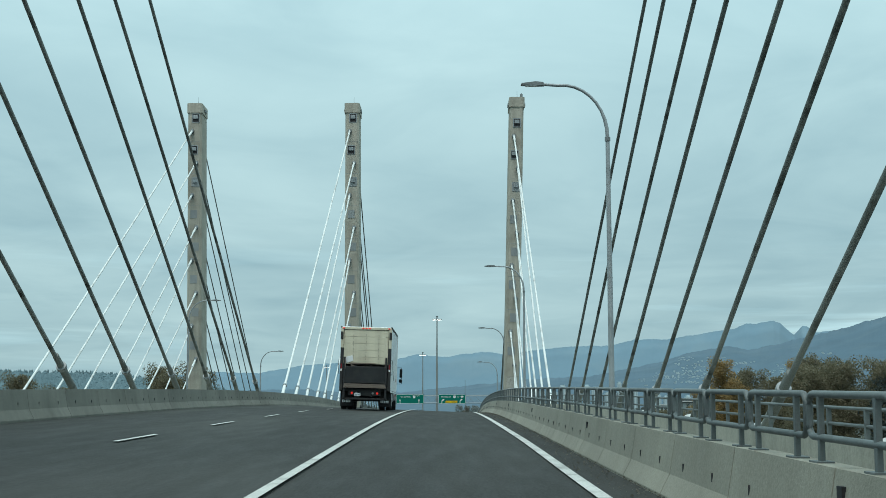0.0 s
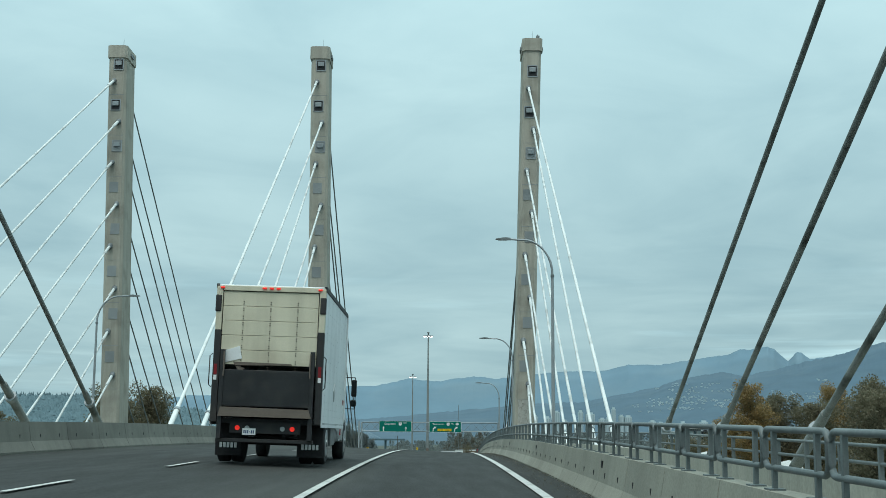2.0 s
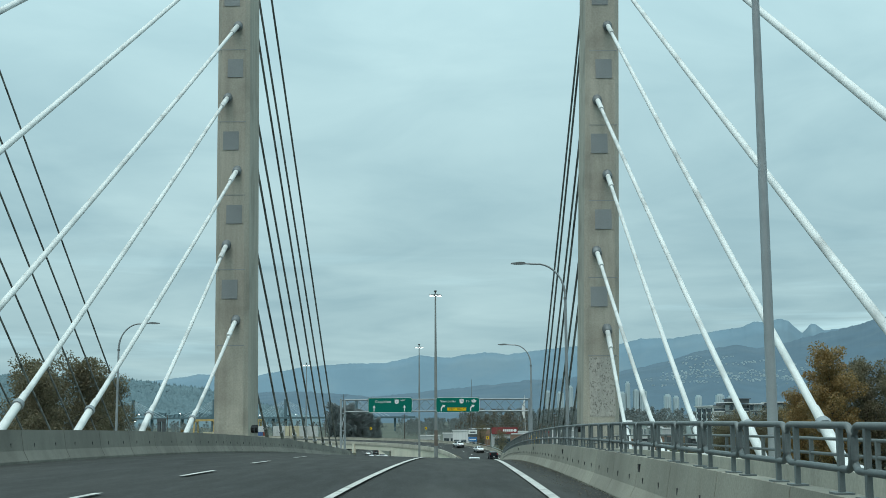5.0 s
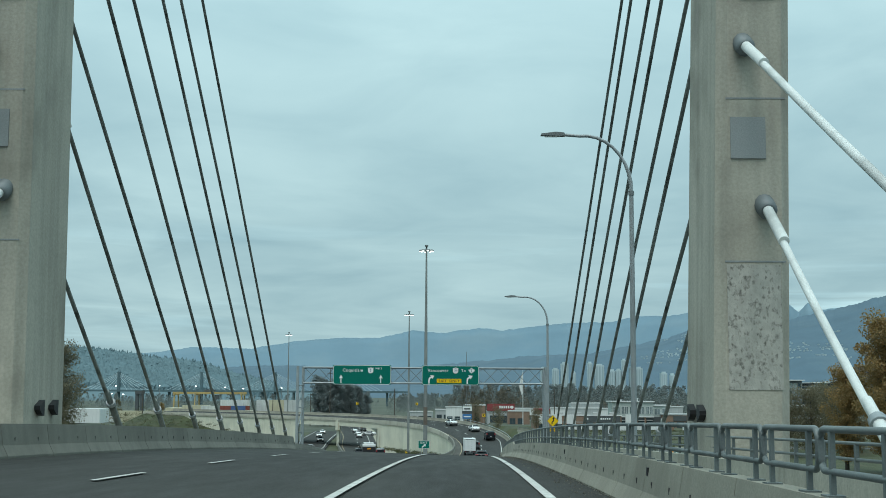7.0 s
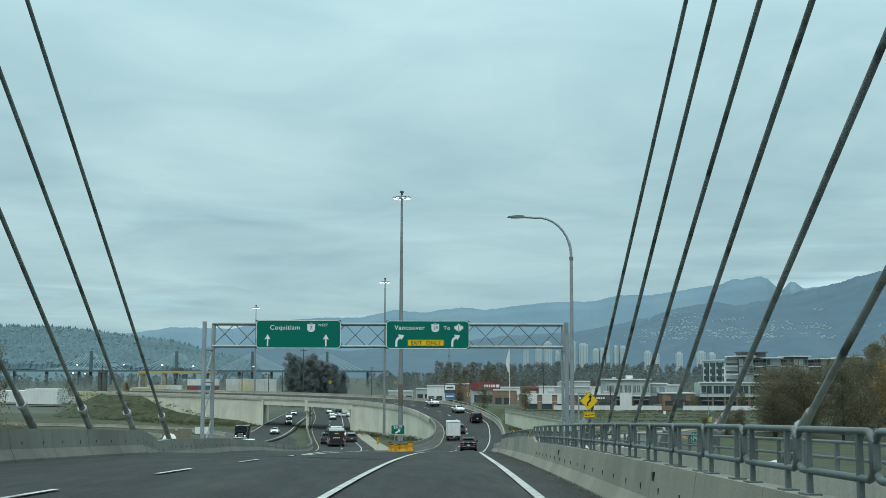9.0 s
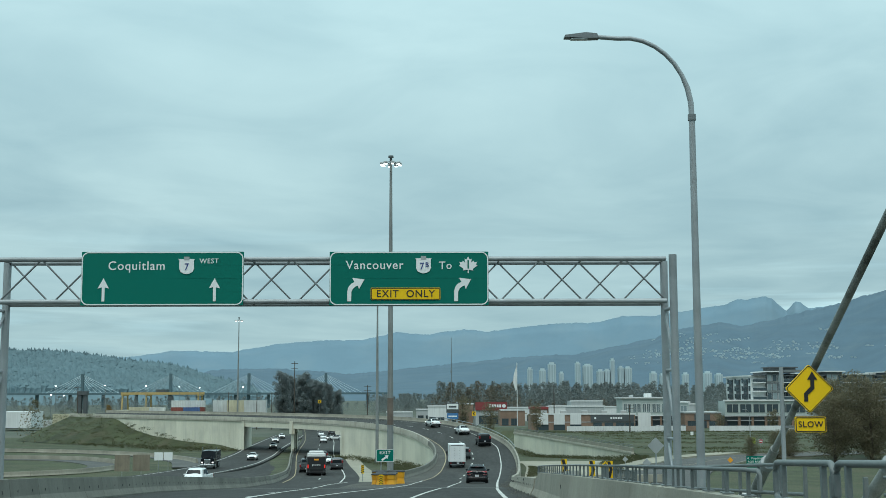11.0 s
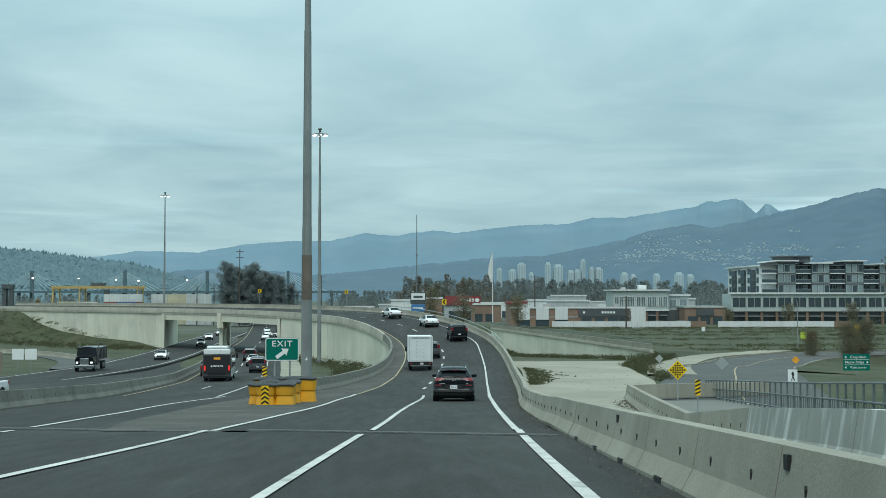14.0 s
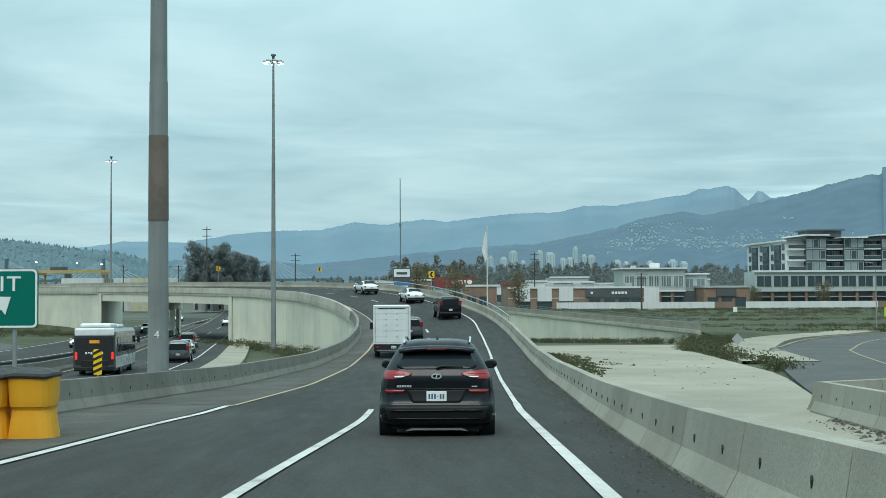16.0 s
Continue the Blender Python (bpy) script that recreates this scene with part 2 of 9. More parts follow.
def part(name, bm, mat, parent=None, label="", smooth=False):
    me = bpy.data.meshes.new(name)
    bm.normal_update()
    bm.to_mesh(me)
    bm.free()
    if smooth:
        for p in me.polygons:
            p.use_smooth = True
    me.materials.append(mat)
    ob = new(name, me)
    if parent:
        ob.parent = parent
    return tagged(ob, label)


def again(ob, parent=None, m=None):
    """Another object on the same mesh."""
    o = ob.copy()
    scene.collection.objects.link(o)
    if parent:
        o.parent = parent
    if m is not None:
        o.matrix_basis = m
    return o


def solo(name, bm, mat, label, category, group="", kind="", smooth=False):
    return tagged(part(name, bm, mat, None, "", smooth), label, category, group, kind)


def box(bm, x0, x1, y0, y1, z0, z1, bevel=0.0, m=None):
    vs = [bm.verts.new((x, y, z)) for z in (z0, z1) for y in (y0, y1) for x in (x0, x1)]
    fs = [bm.faces.new([vs[i] for i in f]) for f in ((0, 2, 3, 1), (4, 5, 7, 6), (0, 1, 5, 4), (2, 6, 7, 3), (0, 4, 6, 2), (1, 3, 7, 5))]
    if bevel:
        edges = list({e for f in fs for e in f.edges})
        r = bmesh.ops.bevel(bm, geom=edges, offset=bevel, segments=2, affect="EDGES", profile=0.5)
        vs = list({v for f in r["faces"] for v in f.verts} | {v for v in vs if v.is_valid})
    if m is not None:
        bmesh.ops.transform(bm, matrix=m, verts=vs)
    return bm


def Box(*a, **k):
    return box(bmesh.new(), *a, **k)


def tube(bm, points, radii, sides=10, caps=True):
    """A round bar through points; radii one number or one a point."""
    pts = [Vector(p) for p in points]
    if isinstance(radii, (int, float)):
        radii = [radii] * len(pts)
    rings = []
    for i, p in enumerate(pts):
        d = (pts[min(i + 1, len(pts) - 1)] - pts[max(i - 1, 0)]).normalized()
        side = d.cross(V(0, 0, 1) if abs(d.z) < 0.95 else V(1, 0, 0)).normalized()
        over = side.cross(d)
        rings.append([bm.verts.new(p + radii[i] * (math.cos(a) * side + math.sin(a) * over))
                      for a in (2 * math.pi * k / sides for k in range(sides))])
    for a, b in zip(rings, rings[1:]):
        for k in range(sides):
            f = bm.faces.new((a[k], a[(k + 1) % sides], b[(k + 1) % sides], b[k]))
            f.smooth = True
    if caps:
        for f in (bm.faces.new(rings[0][::-1]), bm.faces.new(rings[-1])):
            for e in f.edges:
                e.smooth = False
    return bm


def Tube(*a, **k):
    return tube(bmesh.new(), *a, **k)


def prism(bm, outline, axis, lo, hi):
    """A closed outline in a plane, drawn out along an axis ('x', 'y' or 'z')."""
    def at(p, h):
        return {"x": (h, p[0], p[1]), "y": (p[0], h, p[1]), "z": (p[0], p[1], h)}[axis]
    a = [bm.verts.new(at(p, lo)) for p in outline]
    b = [bm.verts.new(at(p, hi)) for p in outline]
    n = len(outline)
    for k in range(n):
        bm.faces.new((a[k], a[(k + 1) % n], b[(k + 1) % n], b[k]))
    bm.faces.new(a[::-1])
    bm.faces.new(b)
    bmesh.ops.recalc_face_normals(bm, faces=bm.faces[:])
    return bm


def Prism(*a):
    return prism(bmesh.new(), *a)


def ribbon(left, right, lift=0.0, skirt=0.0, across=1):
    """A sheet between two rows of points, with optional skirts hanging from its long edges."""
    bm = bmesh.new()
    rows = []
    for a, b in zip(left, right):
        a, b = Vector(a), Vector(b)
        row = [a.lerp(b, k / across) + V(0, 0, lift) for k in range(across + 1)]
        if skirt:
            row = [row[0] - V(0, 0, skirt)] + row + [row[-1] - V(0, 0, skirt)]
        rows.append([bm.verts.new(p) for p in row])
    for p, q in zip(rows, rows[1:]):
        for k in range(len(p) - 1):
            bm.faces.new((p[k], p[k + 1], q[k + 1], q[k]))
    return bm


def loft(bm, line, profile, closed=True):
    """A cross-section of (out, up) pairs carried along a line of points, out to the right of its way."""
    pts = [Vector(p) for p in line]
    rings = []
    for i, p in enumerate(pts):
        d = pts[min(i + 1, len(pts) - 1)] - pts[max(i - 1, 0)]
        out = V(d.y, -d.x, 0).normalized()
        rings.append([bm.verts.new(p + out * o + V(0, 0, u)) for o, u in profile])
    n = len(profile)
    for a, b in zip(rings, rings[1:]):
        for k in range(n if closed else n - 1):
            bm.faces.new((a[k], b[k], b[(k + 1) % n], a[(k + 1) % n]))
    if closed:
        bm.faces.new(rings[0][::-1])
        bm.faces.new(rings[-1])
    bmesh.ops.recalc_face_normals(bm, faces=bm.faces[:])
    return bm


def writing(text, size, mat, parent, m, name="lettering", thick=0.004, wide=1.0, align="CENTER"):
    """Words in the built-in font, as a mesh, standing in the plane of m."""
    c = bpy.data.curves.new(name, "FONT")
    c.body, c.size, c.extrude, c.align_x, c.align_y = text, size, thick, align, "CENTER"
    c.space_character = 1.12
    c.offset = size * 0.006
    tmp = bpy.data.objects.new(name, c)
    me = bpy.data.meshes.new_from_object(tmp)
    bpy.data.objects.remove(tmp)
    me.materials.clear()
    me.materials.append(mat)
    ob = new(name, me)
    ob.parent = parent
    ob.matrix_basis = m @ Matrix.Diagonal((wide, 1, 1, 1))
    return ob


def lerp_table(x, table):
    xs, ys = zip(*table)
    return float(np.interp(x, xs, ys))


def curve_through(points, step=3.0):
    """Points spaced evenly on a smooth line through the given ones."""
    p = np.array(points, float)
    s = np.r_[0, np.cumsum(np.hypot(*np.diff(p[:, :2], axis=0).T))]
    out = []
    for a in np.linspace(0, s[-1], max(2, int(s[-1] / step) + 1)):
        i = int(np.clip(np.searchsorted(s, a) - 1, 0, len(s) - 2))
        u = (a - s[i]) / (s[i + 1] - s[i])
        h = s[i + 1] - s[i]
        m0 = (p[i + 1] - p[max(i - 1, 0)]) / (s[i + 1] - s[max(i - 1, 0)])
        m1 = (p[min(i + 2, len(p) - 1)] - p[i]) / (s[min(i + 2, len(p) - 1)] - s[i])
        out.append(tuple((2 * u**3 - 3 * u * u + 1) * p[i] + (u**3 - 2 * u * u + u) * h * m0
                         + (3 * u * u - 2 * u**3) * p[i + 1] + (u**3 - u * u) * h * m1))
    return out


# ---- the lie of the roads ----
ROAD_X = (0.119, 0.394, 0.2916, 1.3808, 1.2884, 0.1349)
ROAD_Z = (-0.2787, 0.9846, 0.6269, -4.773, -3.1728, 0.5014)


def poly(coefs, y, lo, hi):
    yc = min(max(y, lo), hi)
    a = (yc - 130) / 130
    v = float(np.polyval(coefs, a))
    return v + float(np.polyval(np.polyder(np.array(coefs)), a)) / 130 * (y - yc)


def road_x(y):
    return poly(ROAD_X, y, 5, 260)


def crossfall(y):
    return lerp_table(y, ((150, 0.045), (200, 0.03), (240, 0.0)))


def road_z(y, u=0.0):
    """Height of the deck u metres to the right of the lane's middle line."""
    return poly(ROAD_Z, y, 5, 260) - crossfall(y) * (u if u > 0 else 0.78 * u)


def deck(y, u, lift=0.0):
    return (road_x(y) + u, y, road_z(y, u) + lift)


# ramp: a bend to the left round BEND, climbing onto the flyover
BEND, R_IN, R_OUT = (-139.0, 357.0), 140.0, 151.0
RAMP_Z = ((255, -5.85), (262, -6.3), (273, -6.95), (290, -7.85), (308, -8.5), (325, -8.8), (340, -8.7), (357, -8.15), (375, -7.2),
          (392, -6.2), (408, -5.45), (427, -5.05), (452, -4.8), (480, -4.7), (600, -5.0))
BANK = ((285, 0.0), (330, 0.35), (380, 0.75), (420, 0.85))


def bend(r, deg):
    return (BEND[0] + r * math.cos(radians(deg)), BEND[1] + r * math.sin(radians(deg)))


def ramp_line(head, r, side, last=39.0, tail=120.0):
    """A line that keeps its place across the ramp: first through head, then round the bend, then straight on.
    side: 0 at the inner edge, 1 at the outer one."""
    pts = [(x, y) for x, y in head] + [bend(r, a) for a in np.arange(3, last + 0.1, 4)]
    e, d = bend(r, last), (-math.sin(radians(last)), math.cos(radians(last)))
    pts += [(e[0] + d[0] * k, e[1] + d[1] * k) for k in (tail * 0.33, tail * 0.66, tail)]
    out = []
    for x, y in curve_through(pts, 3.0):
        ref = y if y < 357 else 357 + 151.7 / r * (y - 357)
        out.append((x, y, lerp_table(ref, RAMP_Z) - (1 - side) * lerp_table(ref, BANK)))
    return out


RIGHT_HEAD = ((6.12, 262), (6.72, 273.5), (7.35, 281.5), (8.15, 290), (9.55, 308), (11.30, 335), (11.95, 353))
LEFT_HEAD = ((-4.4, 290), (-2.95, 303), (-1.2, 318), (0.35, 335), (1.0, 352))
RAMP_RIGHT = ramp_line(RIGHT_HEAD, R_OUT, 1)
RAMP_LEFT = ramp_line(LEFT_HEAD, R_IN, 0)

MAIN_Z = ((190, -1.9), (211, -3.0), (234, -4.4), (255, -5.85), (271, -6.95), (300, -8.6), (339, -10.4), (380, -11.6), (440, -12.3), (560, -12.2), (900, -11.6))


def main_line(points, lift=0.0, step=4.0):
    return [(x, y, lerp_table(y, MAIN_Z) + lift) for x, y in curve_through(points, step)]


MEDIAN = [deck(y, -9.9) for y in range(-60, 186, 4)] + main_line(((-9.7, 188), (-10.9, 211), (-13.3, 255), (-15.3, 300), (-18.6, 340), (-29.3, 440), (-36, 520), (-62, 760)))
MAIN_RIGHT = main_line(((-6.3, 290), (-9.3, 340), (-18.9, 440), (-25.5, 520), (-51, 760)))

# ---- ground, roads ----
def ground_z(x, y):
    base = -12.6 + 1.7 * min(1, max(0, (x - 25) / 30)) * min(1, max(0, (y - 200) / 60))
    # the dip between the ramp and the retaining wall
    edge = lerp_table(y, ((255, 5.8), (308, 9.6), (335, 12), (357, 12.8), (410, 3), (470, -30)))
    if y > 250 and x > edge - 4:
        apron = lerp_table(y, ((250, -7.4), (262, -7.6), (300, -8.75), (340, -9.4), (383, -10.8), (450, -13.6), (480, -12.6)))
        w = min(1, max(0, (y - 250) / 4)) * (1 - min(1, max(0, (x - 34) / 60)))
        behind = 34 - (y - 383) * 0.136
        if y > 375 and x > behind + 4.6:
            apron, w = -9.8, min(1, (y - 375) / 8)
        base = base + (apron - base) * w
    mid = lerp_table(y, ((250, -10), (300, -12), (340, -15), (440, -25), (560, -35)))
    d = max(0, abs(x - mid) - lerp_table(y, ((250, 5), (300, 6), (440, 6))))
    if y > 250 and x <= edge - 4 + 1:
        z = lerp_table(y, MAIN_Z) - 0.25
        base = base + (z - base) * max(0, 1 - d / 22) * min(1, (y - 250) / 3)
    return base


def ground_mesh():
    xs = np.unique(np.r_[-4200, -2500, -1200, -600, -300, np.arange(-180, 180, 4.0), 200, 300, 600, 1200, 2500, 4200])
    ys = np.unique(np.r_[-3000, -1000, -300, 0, 120, 200, 240, np.arange(248, 560, 4.0), 640, 800, 1100, 1600, 2400, 4400])
    verts = [(x, y, ground_z(x, y)) for y in ys for x in xs]
    n = len(xs)
    faces = [(j * n + i, j * n + i + 1, (j + 1) * n + i + 1, (j + 1) * n + i) for j in range(len(ys) - 1) for i in range(n - 1)]
    me = bpy.data.meshes.new("ground")
    me.from_pydata(verts, [], faces)
    for p in me.polygons:
        p.use_smooth = True
    me.materials.append(FIELD)
    me.materials.append(GRASS)
    for p in me.polygons:
        c = p.center
        p.material_index = 1 if abs(c.x) < 170 and 240 < c.y < 560 else 0
    return tagged(new("ground", me), "flat grassy lowland reaching to the mountains", "ground", kind="structure")


ground_mesh()
bm = bmesh.new()
box(bm, -3000, 3000, -2500, 182, -13.6, -12.45)
solo("water", bm, WATER, "calm grey river under the bridge", "river", kind="structure")

DECK_Y = [float(y) for y in range(-60, 186, 5)]
solo("road", ribbon([deck(y, -10.0) for y in DECK_Y], [deck(y, 2.75) for y in DECK_Y], 0, 1.6, 6), ASPHALT,
     "dark asphalt bridge deck with worn wheel tracks", "road", kind="structure")
# widening approach, from the bridge's end to the nose
GORE_Y = [float(q) for q in range(185, 255, 3)] + [float(q) for q in range(256, 293, 2)] + [293.0]


def left_edge(y):
    return lerp_table(y, [(p[1], p[0]) for p in MEDIAN])


def right_edge(y):
    return road_x(y) + 2.75 if y < 262 else lerp_table(y, [(p[1], p[0]) for p in RAMP_RIGHT]) + 0.1


def wide(y):
    zl = lerp_table(y, MAIN_Z) if y > 188 else road_z(y, -9.9)
    return (left_edge(y) - 0.1, y, zl), (road_x(y) - 4.5 if y < 262 else lerp_table(y, ((262, -0.8), (292, 0.2))), y, road_z(y, -4.5) if y < 240 else lerp_table(y, RAMP_Z) if y > 255 else road_z(y)), \
        (right_edge(y), y, road_z(y, 2.75) if y < 255 else lerp_table(y, RAMP_Z))


def wide_sheet(ys):
    rows = [wide(y) for y in ys]
    bm = bmesh.new()
    grid = []
    for a, b, c in rows:
        a, b, c = Vector(a), Vector(b), Vector(c)
        row = [a - V(0, 0, 1.4), a, a.lerp(b, 0.5), b, b.lerp(c, 0.5), c, c - V(0, 0, 1.4)]
        grid.append([bm.verts.new(p) for p in row])
    for p, q in zip(grid, grid[1:]):
        for k in range(6):
            bm.faces.new((p[k], p[k + 1], q[k + 1], q[k]))
    return bm


solo("road", wide_sheet(GORE_Y), ASPHALT, "asphalt approach widening to where the ramp leaves the highway", "road", kind="structure")
RL = ramp_line(LEFT_HEAD, R_IN, 0)
n_st = min(len(RL), len(RAMP_RIGHT))


def resample(line, n):
    p = np.array(line)
    s = np.r_[0, np.cumsum(np.linalg.norm(np.diff(p, axis=0), axis=1))]
    return [tuple(np.interp(a, s, p[:, k]) for k in range(3)) for a in np.linspace(0, s[-1], n)]


ramp_l = resample([p for p in RL if p[1] >= 290], 90)
ramp_r = resample([p for p in RAMP_RIGHT if p[1] >= 290.5], 90)
solo("road", ribbon(ramp_l, ramp_r, -0.015, 0.9, 4), ASPHALT, "asphalt exit ramp bending over the highway", "road", kind="structure")
main_l = resample([p for p in MEDIAN if p[1] >= 290], 60)
main_r = resample(MAIN_RIGHT, 60)
solo("road", ribbon(main_l, main_r, -0.015, 0.5, 2), ASPHALT, "asphalt highway passing under the ramp", "road", kind="structure")
solo("pavement", ribbon(main_r, [(x + 2.6, y, z - 0.05) for x, y, z in main_r], -0.02, 0.4), APRON, "pale gravel shoulder beside the highway", "shoulder", kind="structure")

# opposing lanes and the loop road on the left
OPP = curve_through(((-44, 560), (-39.5, 470), (-36, 420), (-35, 370), (-40, 335), (-54, 306), (-84, 284), (-130, 270), (-220, 262)), 4)


def flat_road(line, half, z, name="road", mat=ASPHALT, label="", lift=0.0):
    l, r = [], []
    for i, p in enumerate(line):
        a, b = line[max(i - 1, 0)], line[min(i + 1, len(line) - 1)]
        d = V(b[0] - a[0], b[1] - a[1], 0).normalized()
        h = z(p[0], p[1]) if callable(z) else z
        l.append((p[0] - d.y * half, p[1] + d.x * half, h + lift))
        r.append((p[0] + d.y * half, p[1] - d.x * half, h + lift))
    return solo(name, ribbon(l, r, 0, 0.4 if half > 1 else 0), mat, label, "road" if half > 1 else "road marking", kind="structure")


def opp_z(x, y):
    return lerp_table(y, ((260, -11.0), (300, -10.9), (340, -10.9), (400, -11.9), (450, -12.3), (600, -12.2)))


flat_road(OPP, 5.0, opp_z, label="asphalt carriageway of the oncoming traffic")
OPP_MAIN = curve_through(((-18.6, 246), (-20.6, 270), (-23.2, 300), (-27.4, 340), (-32.5, 390), (-36, 425)), 4)
flat_road(OPP_MAIN, 6.0, lambda x, y: lerp_table(y, MAIN_Z) - 0.30, label="asphalt lanes leading oncoming traffic onto the bridge")
LOOP = curve_through(((-40.5, 392), (-47, 418), (-60, 440), (-84, 458), (-118, 468), (-165, 470)), 4)
flat_road(LOOP, 4.2, lambda x, y: ground_z(x, y) + 0.12, mat=ASPHALT_GREY, label="worn asphalt loop road on the grass")
LOOP_IN = curve_through(((-95, 428), (-76, 424), (-64, 412), (-58, 397), (-60, 382), (-70, 372), (-90, 368)), 4)
flat_road(LOOP_IN, 3.0, lambda x, y: ground_z(x, y) + 0.10, mat=ASPHALT_GREY, label="narrow curving slip road on the grass")
for off in (-4.2, 4.2):
    side = []
    for i, p in enumerate(OPP):
        a, b = OPP[max(i - 1, 0)], OPP[min(i + 1, len(OPP) - 1)]
        d = V(b[0] - a[0], b[1] - a[1], 0).normalized()
        side.append((p[0] + d.y * off, p[1] - d.x * off))
    flat_road(side, 0.10, opp_z, "road_marking", PAINT_WHITE, "white edge line on the oncoming carriageway", 0.012)

LOOP_EDGE = [(x + 3.6, y - 1.0) for x, y in LOOP_IN]

# gravel apron, loop road and path on the right
solo("pavement", ribbon([(lerp_table(y, ((252, 6.4), (262, 7.4), (308, 10.3), (335, 12.6), (357, 13.6), (372, 12.8))), y, ground_z(9.0 + (y - 262) * 0.08, max(y, 257)) + 0.10) for y in range(252, 373, 5)],
                        [(lerp_table(y, ((252, 9.0), (257, 9.68), (276, 11.98), (292, 14.1), (300, 17.0), (315, 20.5), (328, 21.8), (345, 23.6), (360, 27.2), (372, 29))), y,
                          lerp_table(y, ((252, -5.78), (262, -6.82), (292, -8.12), (302, -8.72))) if y < 302 else ground_z(20.0, y) + 0.10) for y in range(252, 373, 5)], 0, 0.3, 3), APRON,
     "pale dusty gravel apron beside the ramp", "gravel lot", kind="structure")
LOOP_R = curve_through(((14, 262), (20, 290), (27, 318), (36, 348), (50, 372), (74, 384), (104, 380), (150, 360)), 4)
flat_road(LOOP_R, 5.2, lambda x, y: max(ground_z(x, y), -9.9) + 0.11, mat=ASPHALT_GREY, label="worn asphalt side road curving to the right")
flat_road([(x + 0.2, y + 0.6) for x, y in LOOP_R], 0.06, lambda x, y: max(ground_z(x, y), -9.9) + 0.13, "road_marking", PAINT_YELLOW, "faded yellow centre line on the side road")
for side, far in ((5.2, 14.0), (-5.2, -9.0)):
    near_l, far_l = [], []
    for i, p in enumerate(LOOP_R):
        a, b = LOOP_R[max(i - 1, 0)], LOOP_R[min(i + 1, len(LOOP_R) - 1)]
        d = V(b[0] - a[0], b[1] - a[1], 0).normalized()
        if p[1] > 335 and p[0] > 32:
            near_l.append((p[0] + d.y * side, p[1] - d.x * side, max(ground_z(*p), -9.9) + 0.06))
            q = (p[0] + d.y * far, p[1] - d.x * far)
            far_l.append((*q, ground_z(*q) - 0.1))
    if side > 0:
        solo("verge", ribbon(near_l, far_l, 0, 0, 3), GRASS, "rough grass bank beside the side road", "verge", kind="structure")
    kerb = [(x, y, z) for x, y, z in near_l]
    solo("kerb", loft(bmesh.new(), kerb, [(-0.08, -0.3), (-0.08, 0.17), (0.08, 0.17), (0.08, -0.3)]), CONCRETE, "pale concrete kerb along the side road", "kerb", kind="structure")
flat_road(curve_through(((24.0, 326), (27.2, 342), (31.8, 358), (39, 373), (51, 385)), 3), 2.0, lambda x, y: max(ground_z(x, y), -9.9) + 0.16, "pavement", APRON, "pale concrete footpath along the side road")


# paler worn shoulder between the ramp's edge line and its inner barrier
SHOULDER = ramp_line(((-1.2, 282), (-0.8, 290), (0.1, 303), (1.05, 319), (1.75, 336), (2.2, 352)), R_IN + 1.25, 0.125)
sh_l = resample([p for p in RL if 290 <= p[1]], 90)
sh_r = resample([p for p in SHOULDER if 290 <= p[1]], 90)
solo("shoulder", ribbon([(x, y, z + 0.0) for x, y, z in sh_l], sh_r, 0.006), ASPHALT_WORN, "pale worn shoulder inside the ramp's edge line", "shoulder", kind="structure")


# ---- painted lines ----
def stripe(points, width=0.11, lift=0.020, mat=PAINT_WHITE, label="white painted lane line"):
    l, r = [], []
    for i, p in enumerate(points):
        a, b = points[max(i - 1, 0)], points[min(i + 1, len(points) - 1)]
        d = V(b[0] - a[0], b[1] - a[1], 0).normalized()
        l.append((p[0] - d.y * width, p[1] + d.x * width, p[2] + lift))
        r.append((p[0] + d.y * width, p[1] - d.x * width, p[2] + lift))
    return solo("road_marking", ribbon(l, r), mat, label, "road marking", kind="structure")


YS = [float(y) for y in np.arange(-60, 257, 4)]


def sheet_z(x, y):
    """Height of the paved sheet between the highway and the ramp."""
    if y <= 185:
        return road_z(y, x - road_x(y))
    a, b, c = wide(y)
    return a[2] + (b[2] - a[2]) * (x - a[0]) / (b[0] - a[0]) if x < b[0] else b[2] + (c[2] - b[2]) * (x - b[0]) / (c[0] - b[0])


def on_sheet(pts, step=1.0):
    return [(x, y, sheet_z(x, y)) for x, y in curve_through(pts, step)]


def joint_y(x):
    """The skewed line of the expansion joint at the bridge's end."""
    return 254.35 - 0.45 * x


def split_gap(line):
    return [[p for p in line if p[1] < joint_y(p[0]) - 0.25], [p for p in line if p[1] > joint_y(p[0]) + 0.25]]


def ramp_mark(head, frac):
    r = R_IN + (R_OUT - R_IN) * frac
    return ramp_line(head, r, frac)


solo("shoulder", ribbon(on_sheet(((-5.0, 256), (-6.0, 264), (-6.3, 275), (-6.2, 286), (-5.2, 292.8)), 1.5)[:25], on_sheet(((-2.5, 256), (-2.2, 264), (-1.5, 275), (-1.05, 286), (-0.6, 292.8)), 1.5)[:25], 0.012), ASPHALT_WORN,
     "dusty paved wedge between the highway and the ramp", "shoulder", kind="structure")
right_mark = [(road_x(y) + lerp_table(y, ((16, 1.88), (28, 1.93), (70, 1.70), (90, 1.57), (116, 1.46), (148, 1.52), (224, 1.45), (250, 1.41), (262, 1.44))), y) for y in range(-60, 262, 6)] + [(5.68, 273), (6.52, 289), (6.76, 292.9)]
for piece in split_gap(on_sheet(right_mark)):
    stripe(piece, 0.085)
